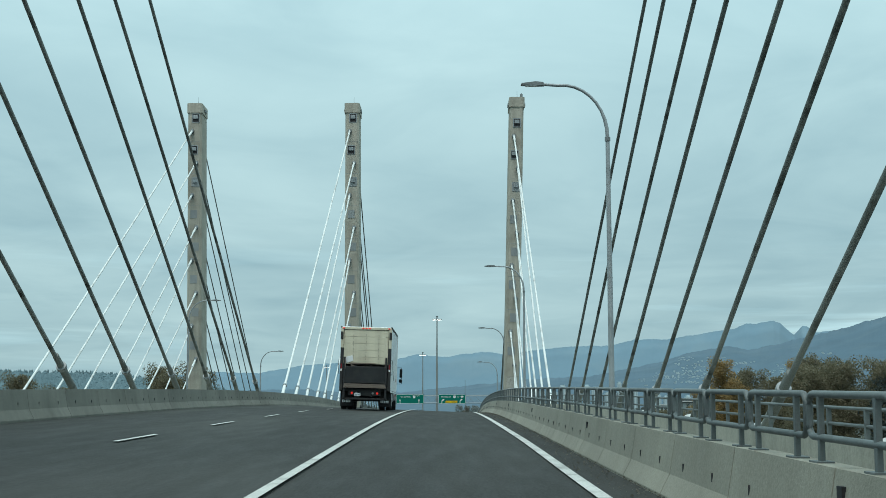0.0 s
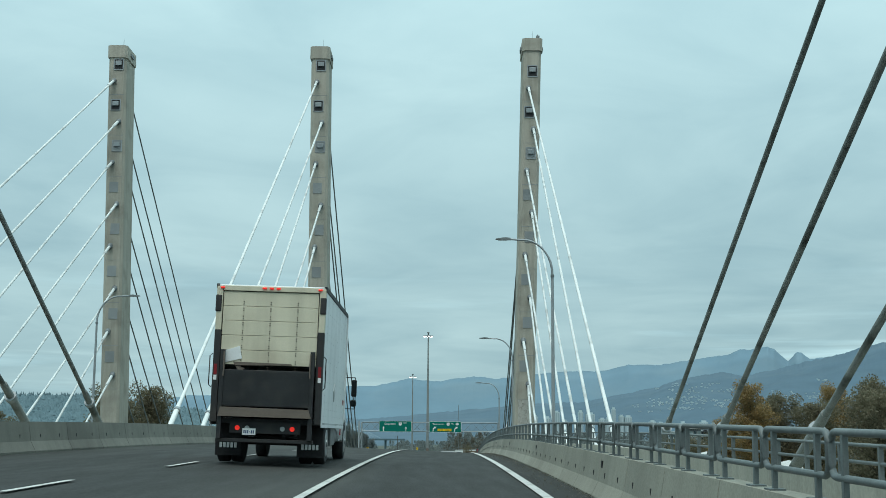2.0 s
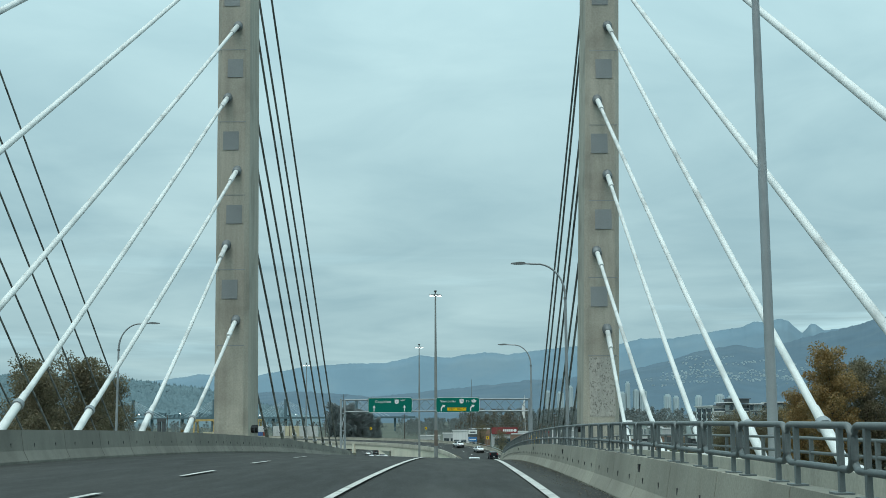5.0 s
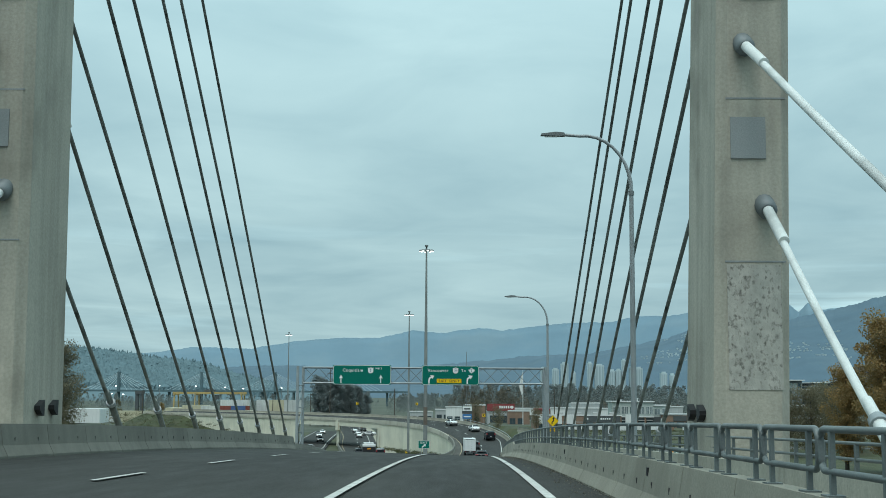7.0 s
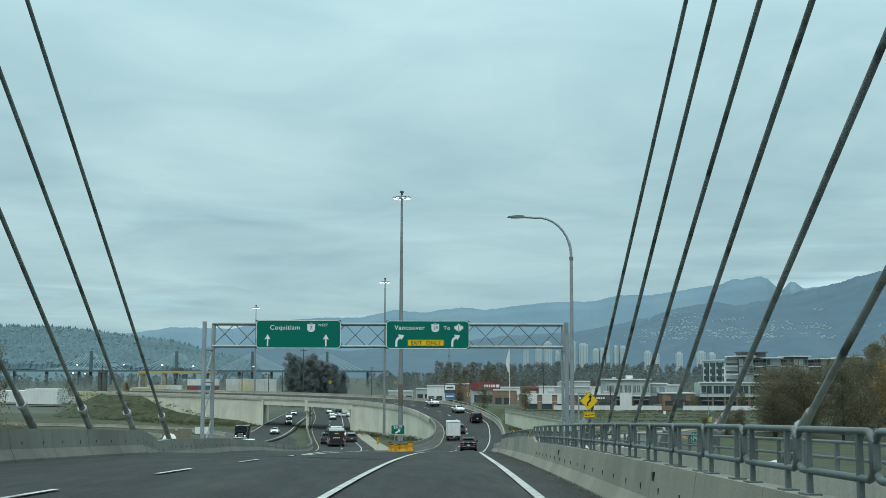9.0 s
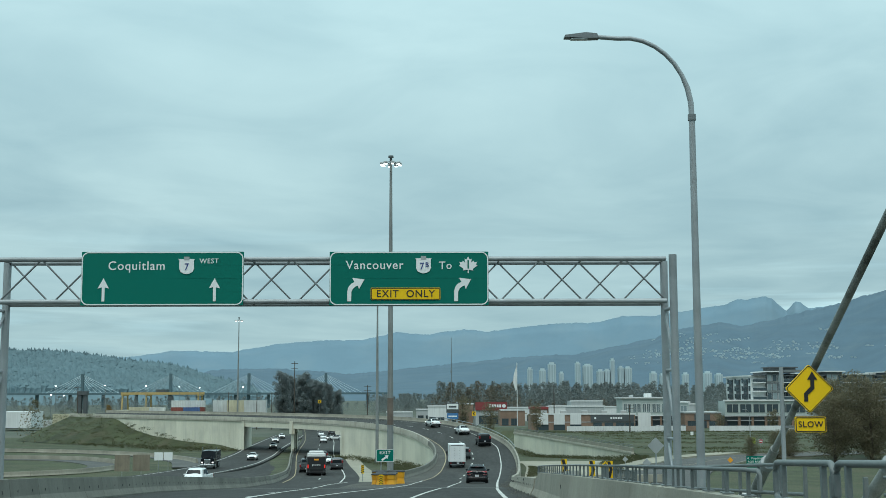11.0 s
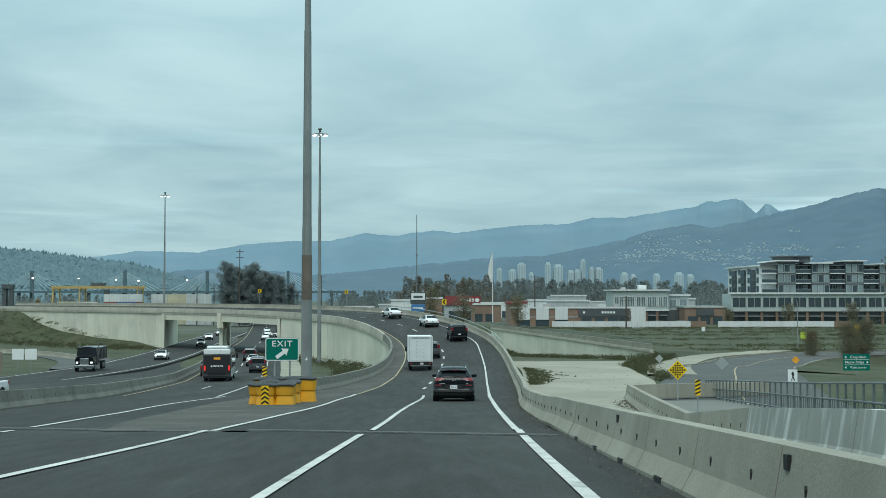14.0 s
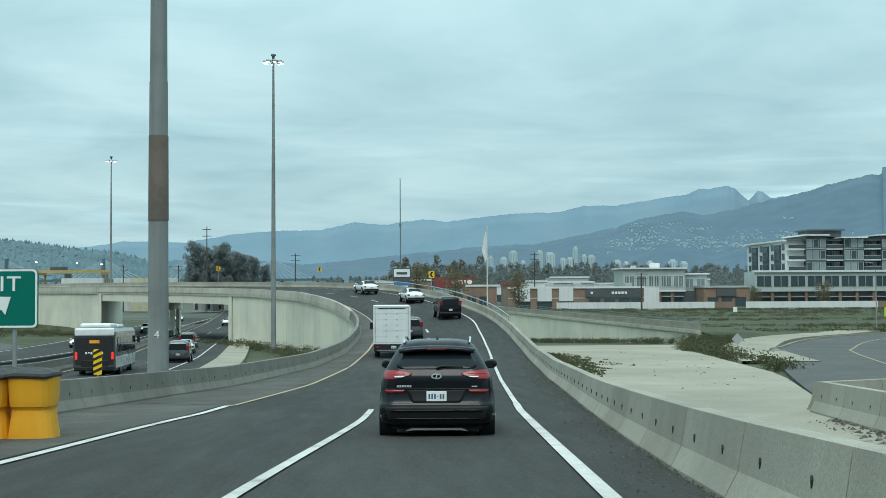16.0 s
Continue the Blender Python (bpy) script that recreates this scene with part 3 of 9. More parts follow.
stripe(on_sheet(((6.75, 292.7), (6.76, 292.9)))[:1] + [p for p in ramp_mark(((6.0, 280), (6.58, 290), (7.70, 308), (9.32, 335), (10.05, 353)), 0.86) if p[1] > 292.9], 0.066, 0.022)
left_mark = [(road_x(y) - lerp_table(y, ((15, 1.90), (40, 1.97), (84, 2.0), (113, 1.88), (140, 1.84), (200, 1.90), (247, 1.96), (262, 2.02))), y) for y in range(-60, 262, 6)] + [(2.17, 273), (3.05, 286), (3.2, 290.8)]
for piece in split_gap(on_sheet(left_mark)):
    stripe(piece, 0.07)
mid = [p for p in ramp_mark(((2.5, 280), (2.9, 290), (3.3, 300), (5.2, 330), (6.3, 353)), 0.47) if p[1] > 301]
for k in range(0, len(mid) - 2, 3):
    stripe(mid[k:k + 2], 0.09)
# dusty strip between the yellow line and the inner barrier of the ramp
inner_edge = [(x + 0.30, y, z) for x, y, z in RAMP_LEFT if 293 < y < 420]
yellow_edge = [p for p in ramp_mark(((-1.0, 282), (-0.6, 290), (0.3, 303), (1.25, 319), (1.95, 336), (2.4, 352)), 0.118) if 293 < p[1] < 420]
solo("shoulder", ribbon(resample(inner_edge, 70), resample(yellow_edge, 70), 0.014), ASPHALT_WORN, "dusty paved shoulder along the inner barrier of the ramp", "shoulder", kind="structure")
# lines that part at the nose
for piece in split_gap(on_sheet(((-4.7, 192), (-3.9, 215), (-3.1, 236), (-2.45, 250), (-2.3, 258), (-1.85, 267), (-1.2, 277), (-0.85, 286), (-0.38, 292.9)))):
    stripe(piece, 0.085)
stripe(on_sheet(((-0.40, 292.7), (-0.38, 292.9)))[:1] + [p for p in ramp_mark(((-1.0, 282), (-0.6, 290), (0.3, 303), (1.25, 319), (1.95, 336), (2.4, 352)), 0.125) if 292.5 < p[1]], 0.06, mat=PAINT_YELLOW, label="faded yellow edge line along the ramp")
for piece in split_gap(on_sheet(((-4.9, 192), (-5.9, 222), (-6.9, 250), (-7.9, 268), (-8.2, 280), (-7.9, 288), (-7.4, 292.9)))):
    stripe(piece, 0.085)
stripe([(x - 1.8, y, z) for x, y, z in main_r if y > 293], 0.08)
stripe([(x + 0.9, y, z) for x, y, z in main_l if y > 293], 0.07, mat=PAINT_YELLOW, label="faded yellow edge line along the highway")
for y in np.arange(112.7 - 9.05 * 19, 250, 9.05):
    u = lerp_table(y, ((50, -5.75), (80, -5.12), (97, -5.18), (113, -5.56), (134, -5.85), (192, -5.55))) if y < 192 else -5.55 - (y - 192) * 0.045
    seg = [(road_x(q) + u - (0.0 if y < 192 else 1.6 * min(1, (y - 192) / 40)), q) for q in (y, y + 1.6, y + 3.1)]
    if y < 190 or y > 206:
        stripe([(x, q, sheet_z(x, q)) for x, q in seg], 0.06, label="white dashed lane line")
for k in range(0, 58, 3):
    seg = [tuple(np.array(a) * 0.45 + np.array(b) * 0.55) for a, b in zip(main_l[k:k + 2], main_r[k:k + 2])]
    if seg[0][1] > 292:
        stripe([(x - 0.6, y, z) for x, y, z in seg], 0.08, label="white dashed lane line")

# expansion joint at the end of the bridge: two steel plates with interlocking teeth over a dark seal
xl, xr = left_edge(259) + 0.4, 5.25


def joint_strip(y0, y1, lift):
    xs = np.linspace(xl, xr, 40)
    return ribbon([(x, joint_y(x) + y1, sheet_z(x, joint_y(x) + y1) + lift) for x in xs], [(x, joint_y(x) + y0, sheet_z(x, joint_y(x) + y0) + lift) for x in xs])


solo("joint_gap", joint_strip(-0.20, 0.20, 0.006), RUBBER, "dark rubber seal between the joint plates", "joint seal", kind="structure")
joint = thing("expansion_joint", (0, 254, 0), "toothed steel expansion joint across the roadway", "expansion joint", kind="structure")
for side in (-1, 1):
    comb = bmesh.new()
    n = 84
    for k in range(n):
        x0, x1, x2 = (xl + (xr - xl) * (k + f) / n for f in (0.0, 0.5, 1.0))
        if side > 0:
            x0, x1, x2 = (x + 0.5 * (xr - xl) / n for x in (x0, x1, x2))
        row = [comb.verts.new((x, joint_y(x) + side * d - 254, sheet_z(x, joint_y(x)) + 0.011)) for x, d in ((x0, 0.30), (x1, 0.30), (x2, 0.30), (x2, 0.13), (x1, -0.02), (x0, 0.13))]
        comb.faces.new(row if side < 0 else row[::-1])
    bmesh.ops.recalc_face_normals(comb, faces=comb.faces[:])
    part("toothed_plate", comb, JOINT_STEEL, joint, "dull steel toothed plate")

# ---- barriers ----
PROFILE = [(-0.22, 0.0), (-0.22, 0.07), (-0.10, 0.30), (-0.02, 0.77), (0.20, 0.77), (0.30, 0.06), (0.30, 0.0)]
PROFILE_L = [(-o, u) for o, u in PROFILE]
PROFILE_LOW = [(-0.22, 0.0), (-0.22, 0.07), (-0.10, 0.29), (-0.02, 0.72), (0.20, 0.72), (0.30, 0.06), (0.30, 0.0)]
SEG = 3.0
PROFILE_TALL = [(-0.22, 0.0), (-0.22, 0.07), (-0.10, 0.32), (-0.02, 0.94), (0.18, 0.94), (0.30, 0.06), (0.30, 0.0)]


def set_along(ob, a, b):
    """Lay a piece made along +y from the origin so that it runs from a to b."""
    a, b = Vector(a), Vector(b)
    d = b - a
    yaw, pitch = math.atan2(-d.x, d.y), math.atan2(d.z, math.hypot(d.x, d.y))
    ob.matrix_basis = Matrix.Translation(a) @ Matrix.Rotation(yaw, 4, "Z") @ Matrix.Rotation(pitch, 4, "X") @ Matrix.Diagonal((1, d.length / SEG, 1, 1))


def barrier_mesh(profile, slots=True):
    bm = loft(bmesh.new(), [(0, 0.013, -0.02), (0, SEG - 0.013, -0.02)], profile)
    edges = [e for e in bm.edges if abs((e.verts[0].co - e.verts[1].co).y) > 3 and max(v.co.z for v in e.verts) > 0.6]
    bmesh.ops.bevel(bm, geom=edges, offset=0.025, segments=2, affect="EDGES")
    return bm


def slot_mesh(profile):
    bm = bmesh.new()
    s = 1 if profile is PROFILE_L else -1
    for y in (0.75, 2.25):
        f = 0.36
        x = s * 0.082
        prism(bm, [(y - 0.008, 0.36), (y + 0.008, 0.36), (y + 0.010, 0.42), (y, 0.45), (y - 0.010, 0.42)], "x", x - 0.009, x + 0.009)
    return bm


def barrier(line, profile, label, slots=True, name="barrier", drain=0, mat=CONCRETE, notch=False):
    owner = thing(name, line[0], label, "barrier", kind="structure")
    first, first_slot, first_notch = None, None, None
    s = resample(line, max(2, round(sum((Vector(b) - Vector(a)).length for a, b in zip(line, line[1:])) / SEG) + 1))
    inv = owner.matrix_world.inverted()
    for k, (a, b) in enumerate(zip(s, s[1:])):
        a, b = inv @ Vector(a), inv @ Vector(b)
        if first is None:
            first = ob = part("barrier_segment", barrier_mesh(profile), mat, owner)
        else:
            ob = again(first, owner)
        set_along(ob, a, b)
        if slots:
            if first_slot is None:
                first_slot = so = part("drain_slots", slot_mesh(profile), SIGN_BLACK, owner, "dark drainage slots in the face")
            else:
                so = again(first_slot, owner)
            set_along(so, a, b)
        if notch:
            sgn = 1 if profile is PROFILE_L else -1
            if first_notch is None:
                first_notch = no = part("base_notch", Box(sgn * 0.21 - 0.02, sgn * 0.21 + 0.02, 1.2, 1.62, 0.0, 0.075), SIGN_BLACK, owner, "dark drainage notch at the foot")
            else:
                no = again(first_notch, owner)
            set_along(no, a, b)
        if drain and k % drain == 2:
            sgn = 1 if profile is PROFILE_L else -1
            d = part("drain_box", Box(sgn * 0.056 - 0.016, sgn * 0.056 + 0.016, 2.72, 2.83, 0.52, 0.64), SIGN_BLACK, owner, "square dark scupper") if k == 2 else again(bpy.data.objects["drain_box"], owner)
            set_along(d, a, b)
    return owner


barrier([deck(y, 2.85, 0) for y in np.arange(-60, 182, 4)] + [deck(184.0, 2.85, 0)], PROFILE, "grey concrete safety barrier along the bridge deck", drain=5)
barrier([deck(y, 2.85, 0) for y in np.arange(187, 225, 4)] + [deck(224.0, 2.85, 0)], PROFILE_TALL, "tall grey concrete safety barrier at the end of the bridge", slots=False, drain=5)
barrier([deck(y, lerp_table(y, ((227, 2.80), (240, 2.62), (252, 2.55))), 0) for y in (227, 232, 236, 240, 244, 248, 251.88)], PROFILE_LOW, "lower grey concrete barrier with drain slots", drain=3, notch=True)
for tall_end, low_end in ((224.02, 226.98), (186.98, 184.02)):
    ys = sorted((tall_end, tall_end * 0.75 + low_end * 0.25, tall_end * 0.35 + low_end * 0.65, low_end))
    taper = part("barrier_taper", loft(bmesh.new(), [deck(y, 2.85) for y in ys], PROFILE), CONCRETE, None)
    for v in taper.data.vertices:
        if v.co.z - road_z(v.co.y, 2.85) > 0.5 and abs(v.co.y - tall_end) < 0.9:
            v.co.z += 0.17
    tagged(taper, "tapering concrete end block of the tall barrier", "barrier", kind="structure")
RAMP_BASE = [(x + 0.15, y, z) for x, y, z in [deck(y, 2.40, 0) for y in (252.0, 255, 258)] + RAMP_RIGHT]
barrier(RAMP_BASE, PROFILE_LOW, "curving concrete barrier on the outer side of the ramp")
barrier([(x - 0.1, y, z) for x, y, z in MEDIAN if y < 500], PROFILE_L, "long darker concrete median barrier with drain slots", mat=CONCRETE_DARKER)
split_at = next(k for k, p in enumerate(RAMP_LEFT) if p[1] > 372)
barrier(RAMP_LEFT[:split_at + 1], PROFILE_L, "curving darker concrete barrier on the inner side of the ramp", mat=CONCRETE_DARKER)
barrier(RAMP_LEFT[split_at:], PROFILE_L, "pale weathered concrete barrier on the inner edge of the flyover", mat=CONCRETE_FLYOVER)

for edge in (LOOP_EDGE, [(x + 1.5, y - 5.4) for x, y in LOOP if x < -44]):
    barrier([(x, y, ground_z(x, y) + 0.1) for x, y in edge], PROFILE, "pale concrete barrier along the loop road", slots=False)

# ---- bridge railing on the barrier ----
RAIL = None


def rail_panel():
    p = thing("railing_panel", (0, 0, 0), "grey steel tube railing panel bolted on the concrete barrier", "railing", "bridge railing panels")
    loop = []
    L, z0, z1, r = 1.80, 0.945, 1.275, 0.085
    for cy, cz, a0 in ((L - r, z1 - r, 0), (r, z1 - r, 90), (r, z0 + r, 180), (L - r, z0 + r, 270)):
        for a in (0, 30, 60, 90):
            loop.append((0, cy + r * math.cos(radians(a0 + a)), cz + r * math.sin(radians(a0 + a))))
    loop.append(loop[0])
    part("tube_frame", Tube(loop, 0.029, 8, False), RAIL_STEEL, p)
    post = bmesh.new()
    box(post, -0.022, 0.022, -0.030, 0.030, 0.76, 1.26, 0.006)
    box(post, -0.07, 0.07, -0.10, 0.10, 0.752, 0.768)
    a = part("post", post, RAIL_STEEL, p)
    a.location = (0, 0.28, 0)
    again(a, p).location = (0, L - 0.28, 0)
    return p


START_RAIL = 187.6
PANEL = rail_panel()


def panel_pose(y, u):
    a, b = Vector(deck(y, u)), Vector(deck(y + 1.85, u))
    d = b - a
    yaw = math.atan2(-d.x, d.y)
    return Matrix.Translation(a) @ Matrix.Rotation(yaw, 4, "Z") @ Matrix.Rotation(math.atan2(d.z, math.hypot(d.x, d.y)), 4, "X")


PANEL.matrix_basis = panel_pose(0.0, 2.93)
for k in range(1, 130):
    y = -1.0 + 1.88 * k
    if y < START_RAIL - 1.85:
        copy_thing(PANEL, panel_pose(y, 2.93))

# one long rail on the tall barrier, ending in a rounded loop
end_rail = thing("end_railing", deck(START_RAIL, 2.93), "long grey steel tube railing on the tall barrier", "railing")
inv_r = end_rail.matrix_world.inverted()


def on_rail(y, h):
    return inv_r @ Vector(deck(y, 2.93, h))


part("top_rail", Tube([on_rail(START_RAIL, 1.0), on_rail(START_RAIL, 1.15), on_rail(START_RAIL + 0.06, 1.195)] + [on_rail(float(y), 1.20) for y in np.arange(188.2, 225.4, 2.0)] + [on_rail(225.42, 1.195), on_rail(225.5, 1.15), on_rail(225.5, 0.96)], 0.024, 8), RAIL_STEEL, end_rail)
part("end_loop", Tube([on_rail(y, h) for y, h in ((225.66, 0.98), (225.66, 1.14), (225.72, 1.195), (226.95, 1.195), (227.03, 1.14), (227.03, 0.86), (226.95, 0.80), (226.6, 0.80))], 0.024, 8), RAIL_STEEL, end_rail)
rail_post = None
for y in [225.0 - 0.86 - 1.03 * k for k in range(36)] + [225.95, 226.75]:
    if rail_post is None:
        bm = bmesh.new()
        box(bm, -0.018, 0.018, -0.024, 0.024, 0.93, 1.19, 0.005)
        box(bm, -0.06, 0.06, -0.09, 0.09, 0.938, 0.952)
        rail_post = o = part("post", bm, RAIL_STEEL, end_rail)
    else:
        o = again(rail_post, end_rail)
    o.location = on_rail(y, 0)

# footpath, outer parapet and its rails
PATH_Y = [float(y) for y in np.arange(-60, 197, 6)]


def outer(y):
    return 5.65


solo("pavement", ribbon([deck(y, 3.0, 0.12) for y in PATH_Y], [deck(y, outer(y), 0.12) for y in PATH_Y], 0, 0.9), PATH_CONCRETE,
     "concrete footpath outside the bridge barrier", "footpath", kind="structure")
parapet = thing("parapet", deck(0, 6.9), "low concrete parapet with steel rails beside the footpath", "parapet", kind="structure")
par = part("parapet_wall", loft(bmesh.new(), [deck(y, outer(y), 0) for y in PATH_Y], [(-0.12, -0.7), (-0.12, 0.70), (0.12, 0.70), (0.12, -0.7)]), CONCRETE_FLYOVER, None)
par.parent = parapet
par.matrix_parent_inverse = parapet.matrix_world.inverted()
for h in (0.92, 1.15):
    o = part("rail", Tube([deck(y, outer(y), h) for y in PATH_Y], 0.028, 6), RAIL_STEEL, None)
    o.parent = parapet
    o.matrix_parent_inverse = parapet.matrix_world.inverted()
post_mesh = None
for y in np.arange(-20, 196, 1.6):
    if post_mesh is None:
        post_mesh = o = part("rail_post", Box(-0.03, 0.03, -0.03, 0.03, 0.68, 1.14), RAIL_STEEL, None)
    else:
        o = again(post_mesh)
    o.parent = parapet
    o.matrix_parent_inverse = parapet.matrix_world.inverted()
    o.matrix_basis = Matrix.Translation(deck(float(y), outer(y)))


# ---- towers and stay cables ----
def anchor_z(right, k):
    return 6.4 + 3.75 * k if right else 7.15 + 3.82 * k


def anchor_x(k):
    return -0.26 if k % 2 else 0.24


def fore_x(k):
    return 0.17 if k % 2 else -0.04


def tower(x_base, lean, yc, group, right):
    z0 = -13.0
    top = 37.2
    w, dpt = 0.85, 1.75

    def cx(z):
        return x_base + lean * (z - 1.5) / 36.5

    t = thing("bridge_tower", (x_base, yc, z0), "tall weathered concrete bridge tower with cable anchors and steel hatches", "bridge tower", group)
    shaft = bmesh.new()
    c = 0.22
    rings = []
    for z in (z0, 1.0, 12.0, 24.0, top - 1.2, top - 1.15, top):
        grow = 1.0 if z < 2 else 1.0 - 0.06 * (z - 1) / 37
        extra = 0.10 if z > top - 1.18 else 0.0
        ww, dd = w * grow + extra, dpt * grow + extra
        ring = [(ww - c, -dd), (ww, -dd + c), (ww, dd - c), (ww - c, dd), (-ww + c, dd), (-ww, dd - c), (-ww, -dd + c), (-ww + c, -dd)]
        rings.append([shaft.verts.new((cx(z) - x_base + px, py, z - z0)) for px, py in ring])
    for a, b in zip(rings, rings[1:]):
        for k in range(8):
            shaft.faces.new((a[k], a[(k + 1) % 8], b[(k + 1) % 8], b[k]))
    shaft.faces.new(rings[-1])
    part("shaft", shaft, CONCRETE_TOWER, t)
    # form joints, hatches and anchor sleeves on both faces
    for face in (-1, 1):
        for k in range(8):
            z = anchor_z(right, k)
            yy = face * (dpt * (1 - 0.06 * (z - 1) / 37))
            x = cx(z) - x_base
            d = V(0, face * 0.86, -0.5).normalized()
            p0 = V(x + (anchor_x(k) if face < 0 else fore_x(k)), yy - face * 0.10, z - z0)
            sl = part("anchor_sleeve", Tube([p0, p0 + d * 0.42, p0 + d * 0.46], [0.24, 0.22, 0.16], 12), STEEL_DARK, t, "dark steel anchor sleeve")
            hx = x + 0.4 * anchor_x(k + 1)
            hz = z + 1.5 - z0
            if face < 0:
                hb = part("hatch", Box(hx - 0.40, hx + 0.40, yy - 0.03, yy + 0.03, hz - 0.48, hz + 0.48), CONCRETE_PATCH if k < 6 else SIGN_BLACK, t, "grey patched hatch")
                if k >= 5:
                    fr = bmesh.new()
                    for a, b, c0, c1 in ((-0.46, -0.38, -0.52, 0.52), (0.38, 0.46, -0.52, 0.52), (-0.38, 0.38, 0.46, 0.54), (-0.38, 0.38, -0.54, -0.46)):
                        box(fr, hx + a, hx + b, yy - 0.05, yy + 0.02, hz + c0, hz + c1)
                    part("hatch_frame", fr, STEEL, t)
                    part("work_box", Box(hx - 0.28, hx + 0.28, yy - 0.16, yy - 0.03, hz - 0.1, hz + 0.32, 0.03), STEEL, t, "grey steel box in the hatch")
            part("form_joint", Box(x - w * 0.80, x + w * 0.80, yy - 0.012 if face < 0 else yy - 0.02, yy + 0.02 if face < 0 else yy + 0.012, z - 1.35 - z0, z - 1.31 - z0), CONCRETE_PATCH, t)
    # scoured lower panel
    if right:
        scour = Box(-w * 0.62, w * 0.80, -dpt - 0.012, -dpt + 0.02, 2.2 - z0, 5.0 - z0)
        part("scoured_panel", scour, SCOUR, t, "rough scoured concrete face")
    # floodlights on the face beside the road, service rails and masts on top
    road_side = (-1 if right else 1) * (w + 0.07)
    for s in (-1, 1):
        part("service_ring", Box(cx(top) - x_base + s * 0.95 - 0.08, cx(top) - x_base + s * 0.95 + 0.08, -0.5, 0.5, top - 0.75 - z0, top - 0.45 - z0, 0.02), STEEL_DARK, t)
        part("flood_lamp", Prism([(s * 0.55 - 0.20, 1.62 - z0), (s * 0.55 - 0.20, 1.72 - z0), (s * 0.55 + 0.16, 1.86 - z0), (s * 0.55 + 0.16, 1.46 - z0), (s * 0.55, 1.50 - z0)], "x", road_side - 0.08, road_side + 0.08), SIGN_BLACK, t, "small black floodlight")
    ant = bmesh.new()
    tube(ant, [(cx(top) - x_base + 0.1, 0, top - z0), (cx(top) - x_base + 0.1, 0, top + 1.2 - z0)], [0.03, 0.012], 6)
    if right:
        tube(ant, [(cx(top) - x_base + 0.6, 0, top - z0), (cx(top) - x_base + 0.6, 0, top + 0.9 - z0)], 0.05, 6)
        box(ant, cx(top) - x_base + 0.45, cx(top) - x_base + 0.75, -0.2, 0.2, top + 0.3 - z0, top + 0.75 - z0)
    part("antenna", ant, STEEL_DARK, t)
    return cx, dpt


SCOUR = material("scoured_concrete", (0.45, 0.435, 0.39), 0.95, 0, 0.06, 0.15, 4.0, (0.11, 0.105, 0.09), 0.9, 14.0, 1.0, stretch=(1, 1, 0.7))


def cable(base, head, group, sheath):
    base, head = Vector(base), Vector(head)
    d = head - base
    c = thing("stay_cable", base, "pale sheathed steel stay cable rising to a bridge tower" if sheath is CABLE else "stay cable with mould-streaked sheath, coloured dark for its shaded underside", "cable", group)
    d_n = d.normalized()
    sag = []
    for k in range(9):
        f = k / 8
        sag.append(d * f - V(0, 0, 0.10 * 4 * f * (1 - f)))
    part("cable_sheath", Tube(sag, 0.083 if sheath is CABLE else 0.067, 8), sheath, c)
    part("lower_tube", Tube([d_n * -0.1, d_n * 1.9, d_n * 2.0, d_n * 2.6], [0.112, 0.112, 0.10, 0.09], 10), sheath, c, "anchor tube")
    part("collar", Tube([d_n * 1.87, d_n * 2.02], 0.155, 10), STEEL, c, "steel damper collar")
    part("upper_tube", Tube([d - d_n * 1.9, d - d_n * 0.1], 0.12, 10), CABLE, c)
    flange = bmesh.new()
    tube(flange, [d_n * -0.14, d_n * 0.05], 0.30, 12)
    box(flange, -0.10, 0.10, -0.35, 0.35, -0.55, -0.05, 0.02)
    part("anchor_block", flange, CABLE, c, "white bolted anchor block")
    return c


# anchors on the deck: place of the first one and the step to the next, behind and ahead of each tower
for plane, xb, lean, towers in (("centre", -11.35, -0.35, ((143.0, (130.2, -6.95), (155.3, 6.05)), (11.0, None, (24.0, 7.1)))),
                                ("far", -29.4, -0.90, ((143.0, (130.3, -6.87), (154.5, 6.0)),)),
                                ("outer", 6.72, 0.90, ((140.3, (133.5, -7.25), (153.0, 7.05)), (7.0, None, (19.0, 7.7))))):
    right = plane == "outer"
    for y_t, back, fore in towers:
        xx = xb if y_t > 100 else xb - 0.05
        cx, dpt = tower(xx, lean, y_t, "towers of the bridge", right)
        for s, row in ((-1, back), (1, fore)):
            for k in range(8 if row else 0):
                yb = row[0] + row[1] * k
                if s < 0:
                    yb = ((129.2, 121.3, 114.2, 107.6, 101.7, 95.2, 88.9, 81.8) if right else (130.3, 123.2, 115.7, 109.6, 103.8, 96.7, 89.9, 83.1))[k]
                elif plane == "centre" and y_t > 100:
                    yb -= (1.4, 0.9, 0.35, 0, 0, 0, 0, 0)[k]
                if right:
                    xa, za = lerp_table(yb, ((135, 6.75), (153, 6.83), (190, 7.42), (203, 7.54))), road_z(yb, 6.6) + 0.45
                else:
                    xa, za = (-11.3 if plane == "centre" else -29.4), road_z(yb, -10) + (0.45 if plane == "centre" else -0.2)
                zt = anchor_z(right, k)
                # fore stays take the shade-darkened mouldy sheath, back stays the pale one
                cable((xa, yb, za), (cx(zt) + (anchor_x(k) if s < 0 else fore_x(k)), y_t + s * (dpt + 0.1), zt - 0.1), f"stay cables of the {plane} plane", CABLE if s < 0 else CABLE_SHADED_MOULDY)
